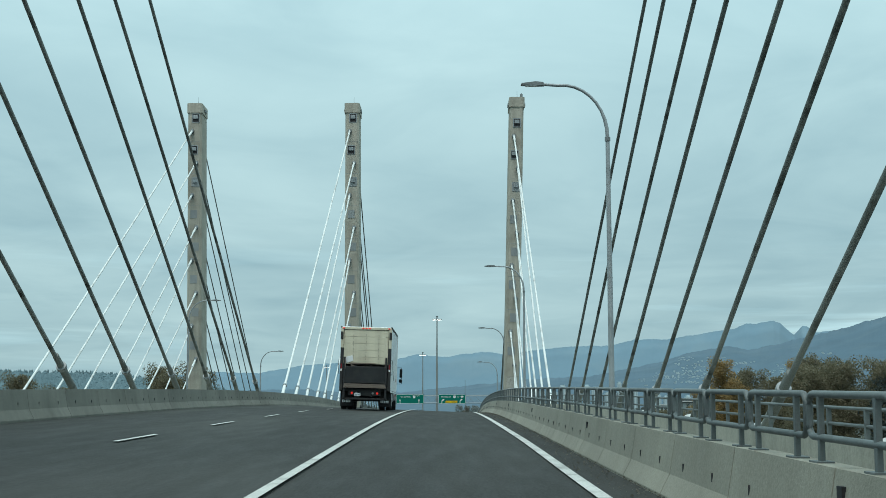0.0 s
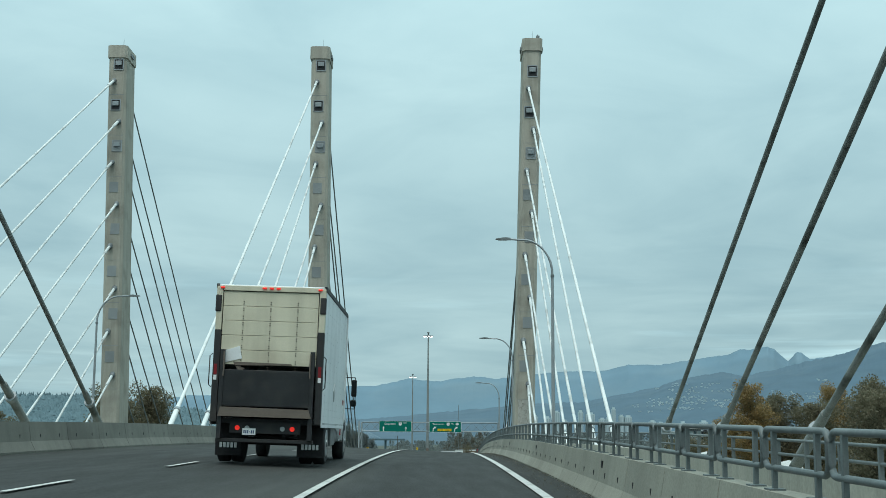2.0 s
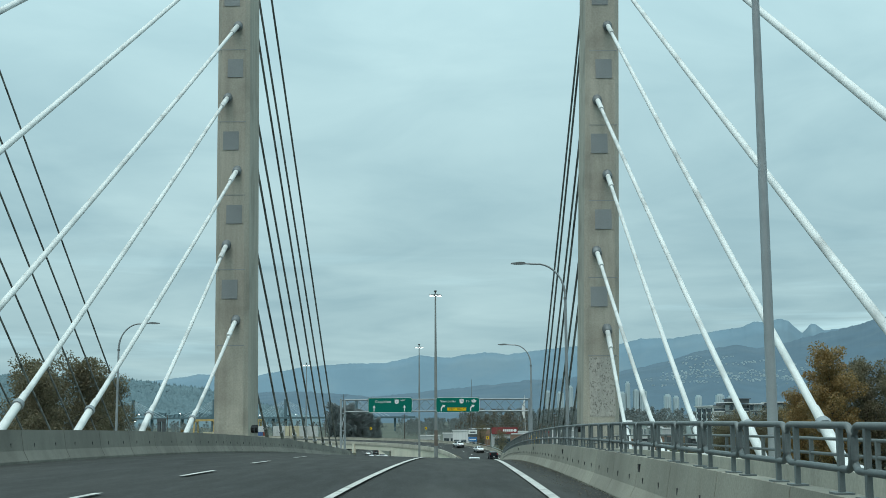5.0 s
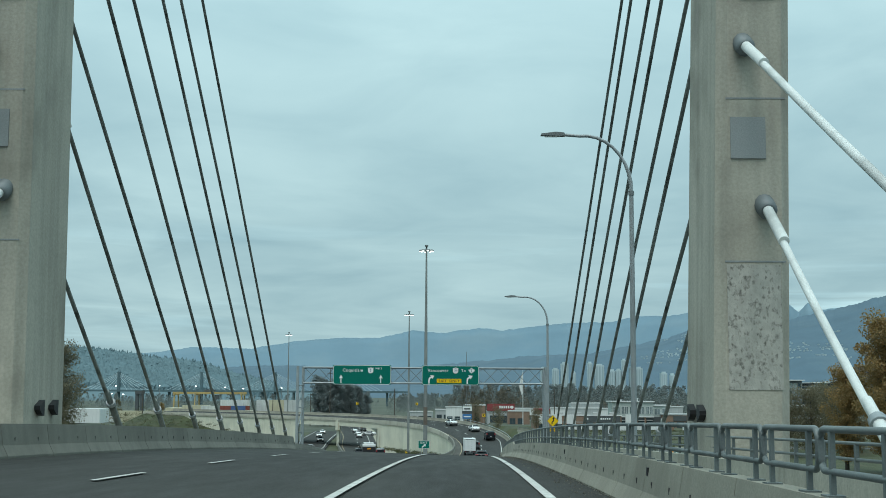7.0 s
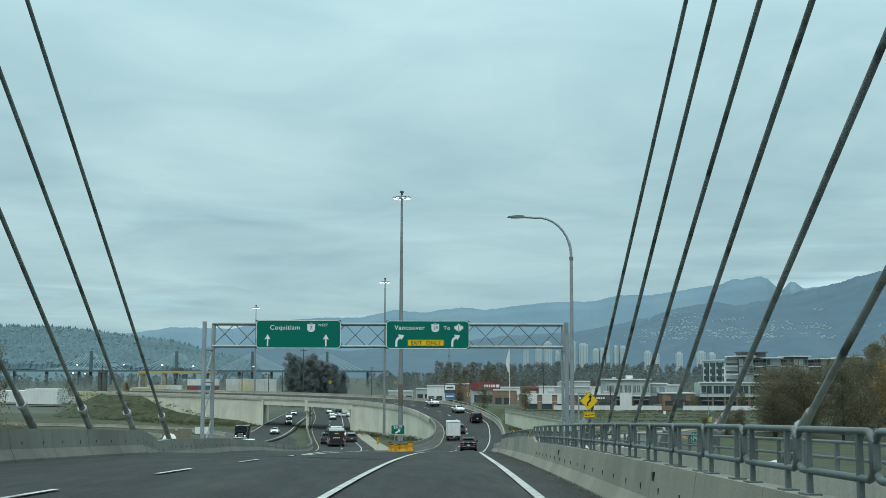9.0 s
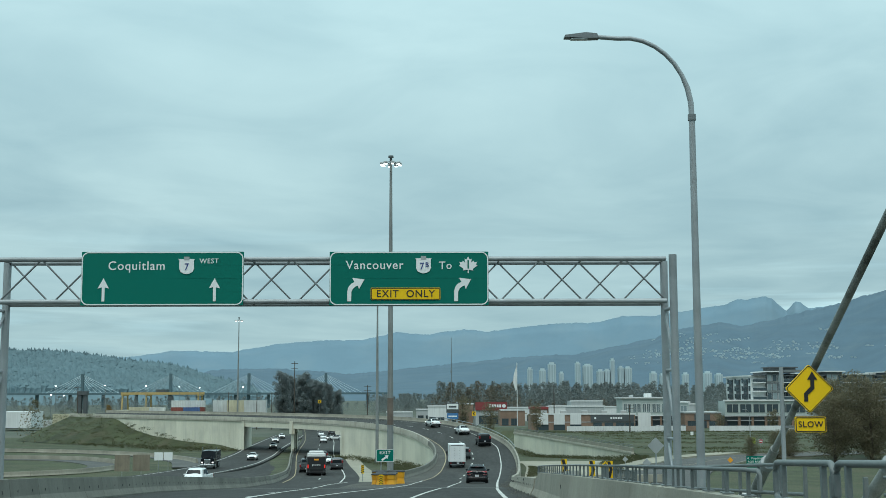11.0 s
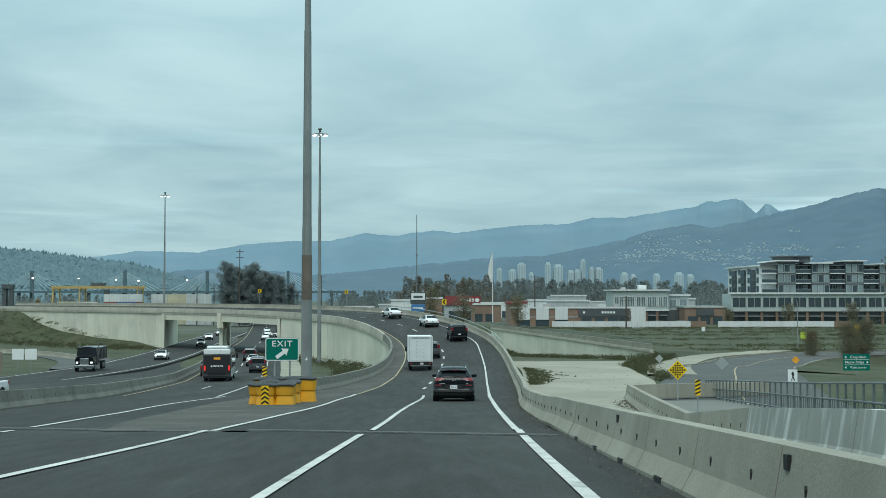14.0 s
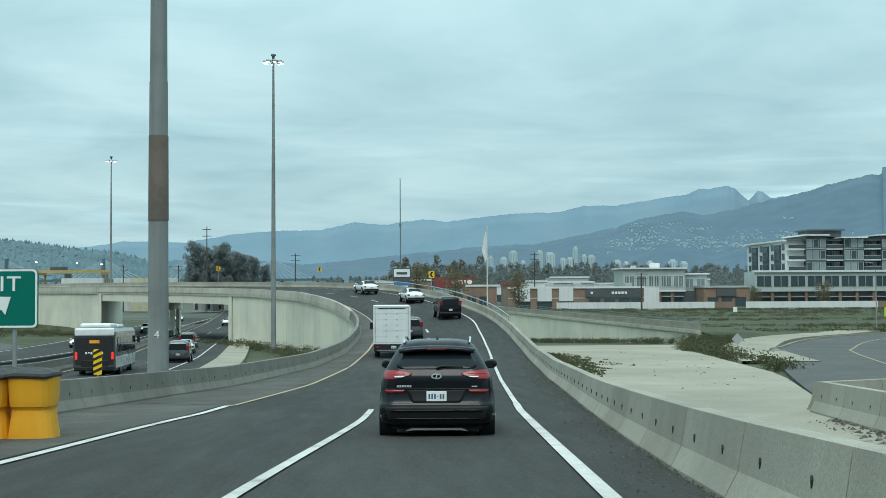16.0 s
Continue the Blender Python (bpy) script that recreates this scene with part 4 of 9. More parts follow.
# ledge that carries the outer cables, outside the parapet
solo("edge_beam", loft(bmesh.new(), [(lerp_table(y, ((150, 6.75), (203, 7.6))), y, road_z(y, 6.6)) for y in np.arange(-58, 206, 6.0)], [(-0.85, -1.6), (-0.85, 0.05), (0.6, 0.05), (0.6, -1.6)]), CONCRETE_FLYOVER,
     "concrete edge beam outside the footpath", "edge beam", kind="structure")
# ledge that carries the centre cables
solo("median_ledge", loft(bmesh.new(), [(p[0] - 1.3, p[1], p[2] - 0.55) for p in MEDIAN if p[1] < 250], [(-0.9, -0.8), (-0.9, 0.55), (0.95, 0.55), (0.95, -0.8)]), CONCRETE,
     "concrete ledge between the carriageways", "ledge", kind="structure")


# the other carriageway, beyond the centre cables
OPP_Y = [float(q) for q in range(-60, 249, 6)]


def opp_deck(y, u):
    return (left_edge(y) - 2.4 - u, y, (lerp_table(y, MAIN_Z) if y > 188 else road_z(y, -9.9)) - 0.25 - 0.02 * u)


solo("road", ribbon([opp_deck(y, 12.8) for y in OPP_Y], [opp_deck(y, 0) for y in OPP_Y], 0, 1.4, 2), ASPHALT, "asphalt deck of the oncoming carriageway", "road", kind="structure")
solo("pavement", ribbon([opp_deck(y, 17.2) for y in OPP_Y if y < 215], [opp_deck(y, 12.9) for y in OPP_Y if y < 215], 0.1, 1.4), PATH_CONCRETE, "concrete edge path of the oncoming carriageway", "footpath", kind="structure")
barrier([opp_deck(y, 12.9) for y in OPP_Y], PROFILE_L, "concrete outer barrier of the oncoming carriageway", slots=False)
for u in (1.0, 11.6):
    l = [opp_deck(y, u + 0.08) for y in OPP_Y]
    solo("road_marking", ribbon(l, [opp_deck(y, u - 0.08) for y in OPP_Y], 0.03), PAINT_WHITE, "white edge line of the oncoming carriageway", "road marking", kind="structure")


# ---- street lamps on the bridge ----
def street_lamp():
    s = thing("street_lamp", (0, 0, 0), "grey steel street lamp with a curved arm and flat head", "street lamp", "street lamps on the bridge")
    part("pole", Tube([(0, 0, -0.6), (0, 0, 5.0), (0, 0, 10.1)], [0.115, 0.10, 0.082], 12), STEEL, s)
    part("base_plate", Box(-0.2, 0.2, -0.2, 0.2, -0.62, -0.56), STEEL_DARK, s)
    part("collar", Tube([(0, 0, 10.0), (0, 0, 10.16)], 0.11, 12), STEEL_DARK, s)
    arm = [(0, 0, 10.1)] + [(-1.75 + 1.75 * math.cos(radians(a)), 0, 10.2 + 2.05 * math.sin(radians(a))) for a in range(8, 97, 11)] + [(-2.6, 0, 12.29)]
    part("arm", Tube(arm, [0.075] * 3 + [0.06] * (len(arm) - 3), 10), STEEL, s)
    head = bmesh.new()
    prism(head, [(-2.45, -0.05), (-2.5, 0.07), (-2.8, 0.10), (-3.35, 0.03), (-3.38, -0.03), (-2.7, -0.06)], "y", -0.13, 0.13)
    bmesh.ops.translate(head, verts=head.verts, vec=(0, 0, 12.28))
    part("lamp_head", head, STEEL_DARK, s)
    part("lens", Box(-3.2, -2.75, -0.10, 0.10, 12.205, 12.225), SIGN_WHITE, s, "frosted lens")
    return s


lamp = street_lamp()
lamp.matrix_basis = pose(6.25, 47.4, 1.38)
copy_thing(lamp, pose(-28.2, 182.0, -2.2, 0, 0, 180))
copy_thing(lamp, pose(-28.0, 131.0, 0.6, 0, 0, 180))
for y in (-5.0, 105.2, 156.4, 207.4):
    copy_thing(lamp, pose(lerp_table(y, ((47, 6.25), (105, 6.28), (156, 6.72), (207, 7.63))), y, lerp_table(y, ((-5, 0.2), (105, 1.18), (156, -0.53), (207, -2.68)))))

# ---- sign gantry ----
FACE = Matrix.Rotation(radians(90), 4, "X")


def facing(x, y, z):
    return Matrix.Translation((x, y, z)) @ FACE


def rounded(w, h, r, n=5):
    pts = []
    for cx, cz, a0 in ((w / 2 - r, h / 2 - r, 0), (-w / 2 + r, h / 2 - r, 90), (-w / 2 + r, -h / 2 + r, 180), (w / 2 - r, -h / 2 + r, 270)):
        for k in range(n + 1):
            a = radians(a0 + 90 * k / n)
            pts.append((cx + r * math.cos(a), cz + r * math.sin(a)))
    return pts


def plate(outline, y0, y1, dx=0, dz=0):
    return Prism([(a + dx, b + dz) for a, b in outline], "y", y0, y1)


def rim(outline, inner, y, dx=0, dz=0):
    bm = bmesh.new()
    a = [bm.verts.new((p[0] + dx, y, p[1] + dz)) for p in outline]
    b = [bm.verts.new((p[0] + dx, y, p[1] + dz)) for p in inner]
    a2 = [bm.verts.new((p[0] + dx, y + 0.006, p[1] + dz)) for p in outline]
    n = len(a)
    for k in range(n):
        j = (k + 1) % n
        bm.faces.new((a[k], a[j], b[j], b[k]))
        bm.faces.new((a2[k], a2[j], a[j], a[k]))
    return bm


def green_board(name, parent, w, h, x, y, z):
    b = part(name, plate(rounded(w, h, 0.02), -0.03, 0.03), GREEN_SIGN, parent, "green highway direction board with white rim")
    b.location = (x, y, z)
    part("rim", rim(rounded(w - 0.01, h - 0.01, 0.20), rounded(w - 0.075, h - 0.075, 0.17), -0.036), SIGN_WHITE, b)
    for k in range(1, 4):
        part("panel_joint", Box(-w / 2 + 0.06, w / 2 - 0.06, -0.0325, -0.028, -h / 2 + h * k / 4 - 0.003, -h / 2 + h * k / 4 + 0.003), GREEN_SIGN, b)
    return b


def arrow_up(s):
    return [(-0.05 * s, -0.40 * s), (0.05 * s, -0.40 * s), (0.05 * s, 0.10 * s), (0.20 * s, 0.06 * s), (0, 0.42 * s), (-0.20 * s, 0.06 * s), (-0.05 * s, 0.10 * s)]


def arrow_bend(s):
    """An arrow that rises and bends over to the right."""
    left = [(-0.30, -0.42), (-0.30, -0.05), (-0.26, 0.10), (-0.16, 0.22), (-0.04, 0.28)]
    head = [(-0.12, 0.43), (0.32, 0.38), (0.12, 0.02), (0.08, 0.15)]
    right = [(0.0, 0.12), (-0.10, 0.04), (-0.155, -0.08), (-0.16, -0.42)]
    return [(a * s, b * s) for a, b in left + head + right]


def shield(parent, x, z, number, w=0.36, small=""):
    out = [(-0.52, 0.40), (0.52, 0.40), (0.46, 0.30), (0.47, -0.20), (0.38, -0.42), (0.2, -0.52), (0, -0.56), (-0.2, -0.52), (-0.38, -0.42), (-0.47, -0.20), (-0.46, 0.30)]
    s = part("route_shield", plate([(a * w, b * w) for a, b in out], -0.05, -0.034, x, z), SIGN_WHITE, parent, "white route shield with a blue number")
    part("shield_crest", plate(rounded(0.34 * w, 0.22 * w, 0.03 * w), -0.056, -0.05, x, z + 0.44 * w), SIGN_BACK, s)
    writing(number, 0.62 * w, SHIELD_BLUE, s, facing(x - (0.10 * w if small else 0), -0.056, z - 0.12 * w), wide=0.9)
    if small:
        writing(small, 0.42 * w, SHIELD_BLUE, s, facing(x + 0.22 * w, -0.056, z - 0.02 * w))
    return s


SHIELD_BLUE = material("dark_blue_sign_ink", (0.03, 0.05, 0.22), 0.5, 0, 0.03)
GY = 211.7
gantry = thing("sign_gantry", (-2.4, GY, -4.40), "grey steel truss gantry with two green direction boards", "sign gantry")
GX = -2.4
for x in (-12.35, 7.76):
    for dx, dy in ((0.0, -0.55), (0.33 if x < 0 else -0.08, 0.45)):
        part("column", Tube([(x - GX + dx, dy, 0), (x - GX + dx, dy, 8.56 if dx == 0 else 8.48)], 0.115, 14), STEEL, gantry)
    brace = bmesh.new()
    q = 0.33 if x < 0 else -0.08
    for z0, z1 in ((1.2, 3.2), (3.2, 5.2), (5.2, 7.0)):
        tube(brace, [(x - GX, -0.55, z0), (x - GX + q, 0.45, z1)], 0.05, 6)
        tube(brace, [(x - GX, -0.55, z1), (x - GX + q, 0.45, z1)], 0.05, 6)
    part("column_brace", brace, STEEL, gantry)
    part("footing", Box(x - GX - 0.5, x - GX + 0.5, -1.0, 0.9, -8.4, 0.3, 0.04), CONCRETE, gantry, "concrete footing")
x0, x1 = -11.9 - GX, 7.55 - GX
for z in (7.20, 8.44):
    for dy in (-0.55, 0.45):
        part("chord", Tube([(x0, dy, z), (x1, dy, z)], 0.075, 10), STEEL, gantry)
for dy in (-0.55, 0.45):
    n = 16
    for k in range(n):
        a, b = x0 + (x1 - x0) * k / n, x0 + (x1 - x0) * (k + 1) / n
        up_down = (7.20, 8.44) if k % 2 == (0 if dy < 0 else 1) else (8.44, 7.20)
        part("diagonal", Tube([(a, dy, up_down[0]), (b, dy, up_down[1])], 0.028, 6), STEEL_DARK, gantry)
for k in range(0, 17, 2):
    a = x0 + (x1 - x0) * k / 16
    for z in (7.20, 8.44):
        part("cross_tie", Tube([(a, -0.55, z), (a, 0.45, z)], 0.03, 6), STEEL_DARK, gantry)

board = green_board("sign_board", gantry, 4.70, 1.56, -7.12 - GX, -0.70, 7.865)
writing("Coquitlam", 0.36, SIGN_WHITE, board, facing(-0.75, -0.036, 0.36), wide=0.98)
shield(board, 0.70, 0.38, "7", 0.46)
writing("WEST", 0.20, SIGN_WHITE, board, facing(1.35, -0.036, 0.50))
for x in (-1.70, 1.52):
    part("arrow", plate(arrow_up(0.82), -0.042, -0.034, x, -0.34), SIGN_WHITE, board)
board = green_board("sign_board", gantry, 4.62, 1.56, 0.04 - GX, -0.70, 7.855)
writing("Vancouver", 0.355, SIGN_WHITE, board, facing(-1.0, -0.036, 0.38), wide=0.98)
shield(board, 0.42, 0.40, "7", 0.46, "B")
writing("To", 0.31, SIGN_WHITE, board, facing(1.06, -0.036, 0.37))
leaf = [(0, 0.5), (0.1, 0.3), (0.2, 0.36), (0.17, 0.12), (0.3, 0.24), (0.34, 0.14), (0.5, 0.16), (0.44, 0.0), (0.52, -0.06), (0.26, -0.26), (0.28, -0.36), (0.03, -0.32), (0.03, -0.52)]
leaf = leaf + [(-a, b) for a, b in leaf[::-1]][:-1]
ml = part("route_marker", plate([(a * 0.52, b * 0.48) for a, b in leaf], -0.042, -0.034, 1.72, 0.40), SIGN_WHITE, board, "white leaf-shaped route marker")
writing("1", 0.36, GREEN_SIGN, ml, facing(1.72, -0.046, 0.39))
for x in (-1.55, 1.55):
    part("arrow", plate(arrow_bend(0.80), -0.042, -0.034, x, -0.33), SIGN_WHITE, board)
ex = part("exit_panel", plate(rounded(2.02, 0.36, 0.04), -0.045, -0.034, -0.10, -0.45), SIGN_YELLOW, board, "yellow exit panel with black rim")
part("panel_rim", rim(rounded(2.00, 0.34, 0.04), rounded(1.96, 0.30, 0.03), -0.049, -0.10, -0.45), SIGN_BLACK, ex)
writing("EXIT  ONLY", 0.29, SIGN_BLACK, ex, facing(-0.10, -0.049, -0.455), wide=1.0)


# ---- high light masts ----
MAST_LAMP = lamp_glass("lit_mast_lamp", (0.93, 1.0, 0.97), 3.0)


def mast(x, y, base, top, r, label, number=False):
    h = top - base
    m = thing("light_mast", (x, y, base), label, "light mast", "high light masts")
    part("lower_shaft", Tube([(0, 0, 0), (0, 0, h * 0.30)], [r, r * 0.86], 12), MAST_STEEL, m)
    part("middle_shaft", Tube([(0, 0, h * 0.295), (0, 0, h * 0.66)], [r * 0.82, r * 0.64], 12), MAST_STEEL, m)
    part("upper_shaft", Tube([(0, 0, h * 0.655), (0, 0, h - 0.2)], [r * 0.60, r * 0.36], 12), MAST_STEEL, m)
    part("base_flange", Tube([(0, 0, -0.3), (0, 0, 0.05)], r * 1.6, 12), STEEL_DARK, m)
    part("ring", Tube([(0.55 * math.cos(a), 0.55 * math.sin(a), h - 0.75) for a in np.linspace(0, 2 * math.pi, 17)], 0.05, 6, False), STEEL_DARK, m)
    part("hub", Tube([(0, 0, h - 1.0), (0, 0, h - 0.25), (0, 0, h - 0.2), (0, 0, h)], [0.14, 0.14, 0.3, 0.26], 10), STEEL_DARK, m)
    for k in range(8):
        a = k * math.pi / 4 + 0.2
        c, s = math.cos(a), math.sin(a)
        lampb = part("floodlight", Box(-0.2, 0.2, -0.17, 0.17, -0.2, 0.05, 0.06), SIGN_BACK, m, "round aluminium floodlight")
        lampb.matrix_basis = Matrix.Translation((0.95 * c, 0.95 * s, h - 0.78)) @ Matrix.Rotation(a, 4, "Z")
        part("lens", Box(-0.15, 0.15, -0.13, 0.13, -0.27, -0.2), MAST_LAMP, lampb, "lit lamp lens")
    if number:
        writing("4", 0.34, SIGN_WHITE, m, facing(0.02, -r * 0.98 - 0.005, 2.0), "number")
        part("rust_sleeve", Tube([(0, 0, 5.6), (0, 0, 8.3)], [r * 0.958, r * 0.918], 12), RUST, m, "rust-brown weathered sleeve")
    return m


mast(-3.72, 301.5, -8.5, 24.9, 0.34, "very tall galvanised light mast with a rust-brown lower section", True)
mast(-9.55, 398.6, -11.6, 20.9, 0.30, "very tall galvanised light mast standing on the grass below the ramp")
mast(-51.6, 505.0, -12.3, 20.9, 0.28, "very tall galvanised light mast beyond the flyover")

# ---- flyover walls, beams and pier ----
INNER = [p for p in RAMP_LEFT if p[1] > 352]


def near(line, x, y):
    return min(range(len(line)), key=lambda i: (line[i][0] - x) ** 2 + (line[i][1] - y) ** 2)


iR, iL = near(RAMP_LEFT, -17.8, 429.3), near(RAMP_LEFT, -42.8, 462.3)
i0, iEnd = near(RAMP_LEFT, 0.9, 350), len(RAMP_LEFT) - 1


def wall_panels(line, name, label, bottom):
    w = thing(name, line[0], label, "retaining wall", kind="structure")
    inv = w.matrix_world.inverted()
    for a, b in zip(line, line[1:]):
        a, b = Vector(a), Vector(b)
        d = (b - a)
        n = V(-d.y, d.x, 0).normalized()
        d2 = d.normalized() * 0.025
        bm = bmesh.new()
        za, zb = bottom(a), bottom(b)
        A, B = a + d2, b - d2
        vs = []
        for off in (0.12, -0.3):
            vs += [bm.verts.new(inv @ Vector((q.x + n.x * off, q.y + n.y * off, z))) for q, z in ((A, za), (B, zb), (B, b.z - 0.30), (A, a.z - 0.30))]
        for f in ((0, 1, 2, 3), (7, 6, 5, 4), (0, 4, 5, 1), (1, 5, 6, 2), (2, 6, 7, 3), (3, 7, 4, 0)):
            bm.faces.new([vs[i] for i in f])
        bmesh.ops.recalc_face_normals(bm, faces=bm.faces[:])
        part("wall_panel", bm, CONCRETE_WALL, w)
    part("coping", loft(bmesh.new(), [inv @ Vector(p) for p in line], [(-0.30, -0.32), (-0.30, 0.06), (0.15, 0.06), (0.15, -0.32)]), CONCRETE_FLYOVER, w, "weathered concrete coping")
    return w


def bank_z(x):
    """Where the grassy bank meets the wall beyond the underpass."""
    return lerp_table(x, ((-97, -5.9), (-86, -6.1), (-79.3, -8.75), (-72.3, -10.15), (-61.4, -11.1), (-49.8, -11.45), (-43, -12.6)))


wall_panels(RAMP_LEFT[i0:iR + 1], "wall_ramp", "pale panelled concrete retaining wall under the curving ramp", lambda p: -13.2)
wall_panels(RAMP_LEFT[iL:iEnd + 1], "wall_abutment", "pale panelled concrete retaining wall beyond the underpass", lambda p: bank_z(p.x) - 0.35)
fly = thing("flyover_span", RAMP_LEFT[iR], "concrete beams and pier carrying the ramp over the highway", "overpass", kind="structure")
inv = fly.matrix_world.inverted()
iP = near(RAMP_LEFT, -30.8, 446)
span_line = [inv @ Vector(p) for p in RAMP_LEFT[iR:iL + 1]]
for k in range(5):
    off = k * 2.7
    part("beam", loft(bmesh.new(), span_line, [(-0.17 + off, -1.45), (-0.17 + off, -0.35), (0.5 + off, -0.35), (0.5 + off, -1.45)]), CONCRETE_WALL, fly)
part("deck_slab", loft(bmesh.new(), span_line, [(-0.25, -0.35), (-0.25, 0.0), (11.9, 0.0), (11.9, -0.35)]), CONCRETE_FLYOVER, fly)


def across_wall(i, name, z0, w0, w1, thick, z_top):
    p, q = Vector(RAMP_LEFT[i]), Vector(RAMP_LEFT[i + 1])
    d = (q - p)
    d.z = 0
    d.normalize()
    nrm = V(d.y, -d.x, 0)
    if w1 > 0.2:
        # walls below the deck run with the highway, askew to the ramp
        nrm = V(-0.07, 0.9975, 0)
        w0, w1 = w0 * 1.8, w1 * 1.8
    bm = bmesh.new()
    vs = []
    for z in (z0, p.z + z_top):
        for a, b in ((w0, -thick), (w1, -thick), (w1, thick), (w0, thick)):
            c = p + nrm * a + d * b
            vs.append(bm.verts.new(inv @ V(c.x, c.y, z)))
    for f in ((3, 2, 1, 0), (4, 5, 6, 7), (0, 1, 5, 4), (1, 2, 6, 5), (2, 3, 7, 6), (3, 0, 4, 7)):
        bm.faces.new([vs[j] for j in f])
    return part(name, bm, CONCRETE_WALL, fly)


across_wall(iR, "abutment", -13.2, -0.35, 12.2, 0.55, -0.3)
across_wall(iL, "abutment", -13.2, -0.35, 12.2, 0.55, -0.3)
across_wall(iP, "pier_cap", -8.3, -0.1, 12.0, 0.9, -1.4)
for w0 in (0.3, 5.3, 10.3):
    across_wall(iP, "pier_column", -13.2, w0, w0 + 1.3, 0.6, -1.9)
across_wall(iP, "fascia", -8.2, -0.45, 0.1, 0.55, 0.1)
# earth slope at the far end of the wall
foot = [(x - 0.12, y - 0.1, bank_z(x)) for x, y, z in RAMP_LEFT[iL:]]
solo("embankment", ribbon(foot, [(x - 0.78 * 2.4 * (z + 12.4), y - 0.626 * 2.4 * (z + 12.4), -12.5) for x, y, z in foot], 0, 0, 4), GRASS, "grassy earth slope below the flyover", "slope", kind="structure")
# right: retaining wall of the field
wall_panels([(23.2 + 10.8 * (1 - k / 14) if k < 14 else 23.2 - (k - 14) * 0.9, 383 + 81 * k / 14, -9.5 + 0.3 * k / 14) for k in range(18)], "wall_field", "pale panelled concrete retaining wall below the field", lambda p: -14.4)
FIELD_TOP = [(23.2 + 10.8 * (1 - k / 14) if k < 14 else 23.2 - (k - 14) * 0.9, 383 + 81 * k / 14, -9.5 + 0.3 * k / 14) for k in range(18)]
field_parapet = thing("field_parapet", FIELD_TOP[0], "weathered parapet with steel rails on the retaining wall", "parapet", kind="structure")
fpi = field_parapet.matrix_world.inverted()
part("parapet_wall", loft(bmesh.new(), [fpi @ Vector(p) for p in FIELD_TOP], [(-0.15, 0.05), (-0.15, 0.75), (0.12, 0.75), (0.12, 0.05)]), CONCRETE, field_parapet)
for h in (0.95, 1.2):
    part("rail", Tube([fpi @ (Vector(p) + V(0, 0, h)) for p in FIELD_TOP], 0.04, 6), RAIL_STEEL, field_parapet)
for p in resample(FIELD_TOP, 36):
    part("rail_post", Tube([fpi @ (Vector(p) + V(0, 0, 0.7)), fpi @ (Vector(p) + V(0, 0, 1.22))], 0.035, 6), RAIL_STEEL, field_parapet)
solo("verge", ribbon([(35.2, 372, -10.6), (34.8, 379, -9.95)] + [(x + 0.3, y, z - 0.15) for x, y, z in FIELD_TOP], [(50, 371, -10.0), (50, 378, -9.85)] + [(x + 15, y - 1, z - 0.25) for x, y, z in FIELD_TOP], 0, 2.0, 3), GRASS, "rough grass verge behind the retaining wall", "verge", kind="structure")
jR, jL = near(RAMP_RIGHT, -19.3, 451.0), near(RAMP_RIGHT, -44.4, 484.0)
for some in (RAMP_RIGHT[near(RAMP_RIGHT, 12.7, 348):jR], RAMP_RIGHT[jL:]):
    wall_panels([(x + 0.2, y, z) for x, y, z in some][::-1], "wall_outer", "concrete side wall under the outer edge of the ramp", lambda p: -14.4)


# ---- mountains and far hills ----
# the blue of aerial haze is mixed into these ridges' base colours
HAZE_FAR = material("haze_tinted_far_ridge", (0.130, 0.210, 0.262), 1.0, 0, 0.06, 0.0, 60.0, (0.165, 0.235, 0.272), 0.6, 0.006)
HAZE_MID = material("haze_tinted_middle_ridge", (0.070, 0.120, 0.158), 1.0, 0, 0.08, 0.0, 30.0, (0.100, 0.148, 0.175), 0.5, 0.012)
HAZE_NEAR = material("haze_tinted_near_ridge", (0.085, 0.155, 0.205), 1.0, 0, 0.10, 0.0, 40.0, (0.125, 0.18, 0.22), 0.5, 0.01)
# haze put into the hill's colour, used for the far bridge as well
HAZE_HILL = material("haze_tinted_hill", (0.092, 0.148, 0.168), 1.0, 0, 0.10, 0.0, 10.0, (0.108, 0.164, 0.180), 0.6, 0.012)
EYE_Z = -4.0


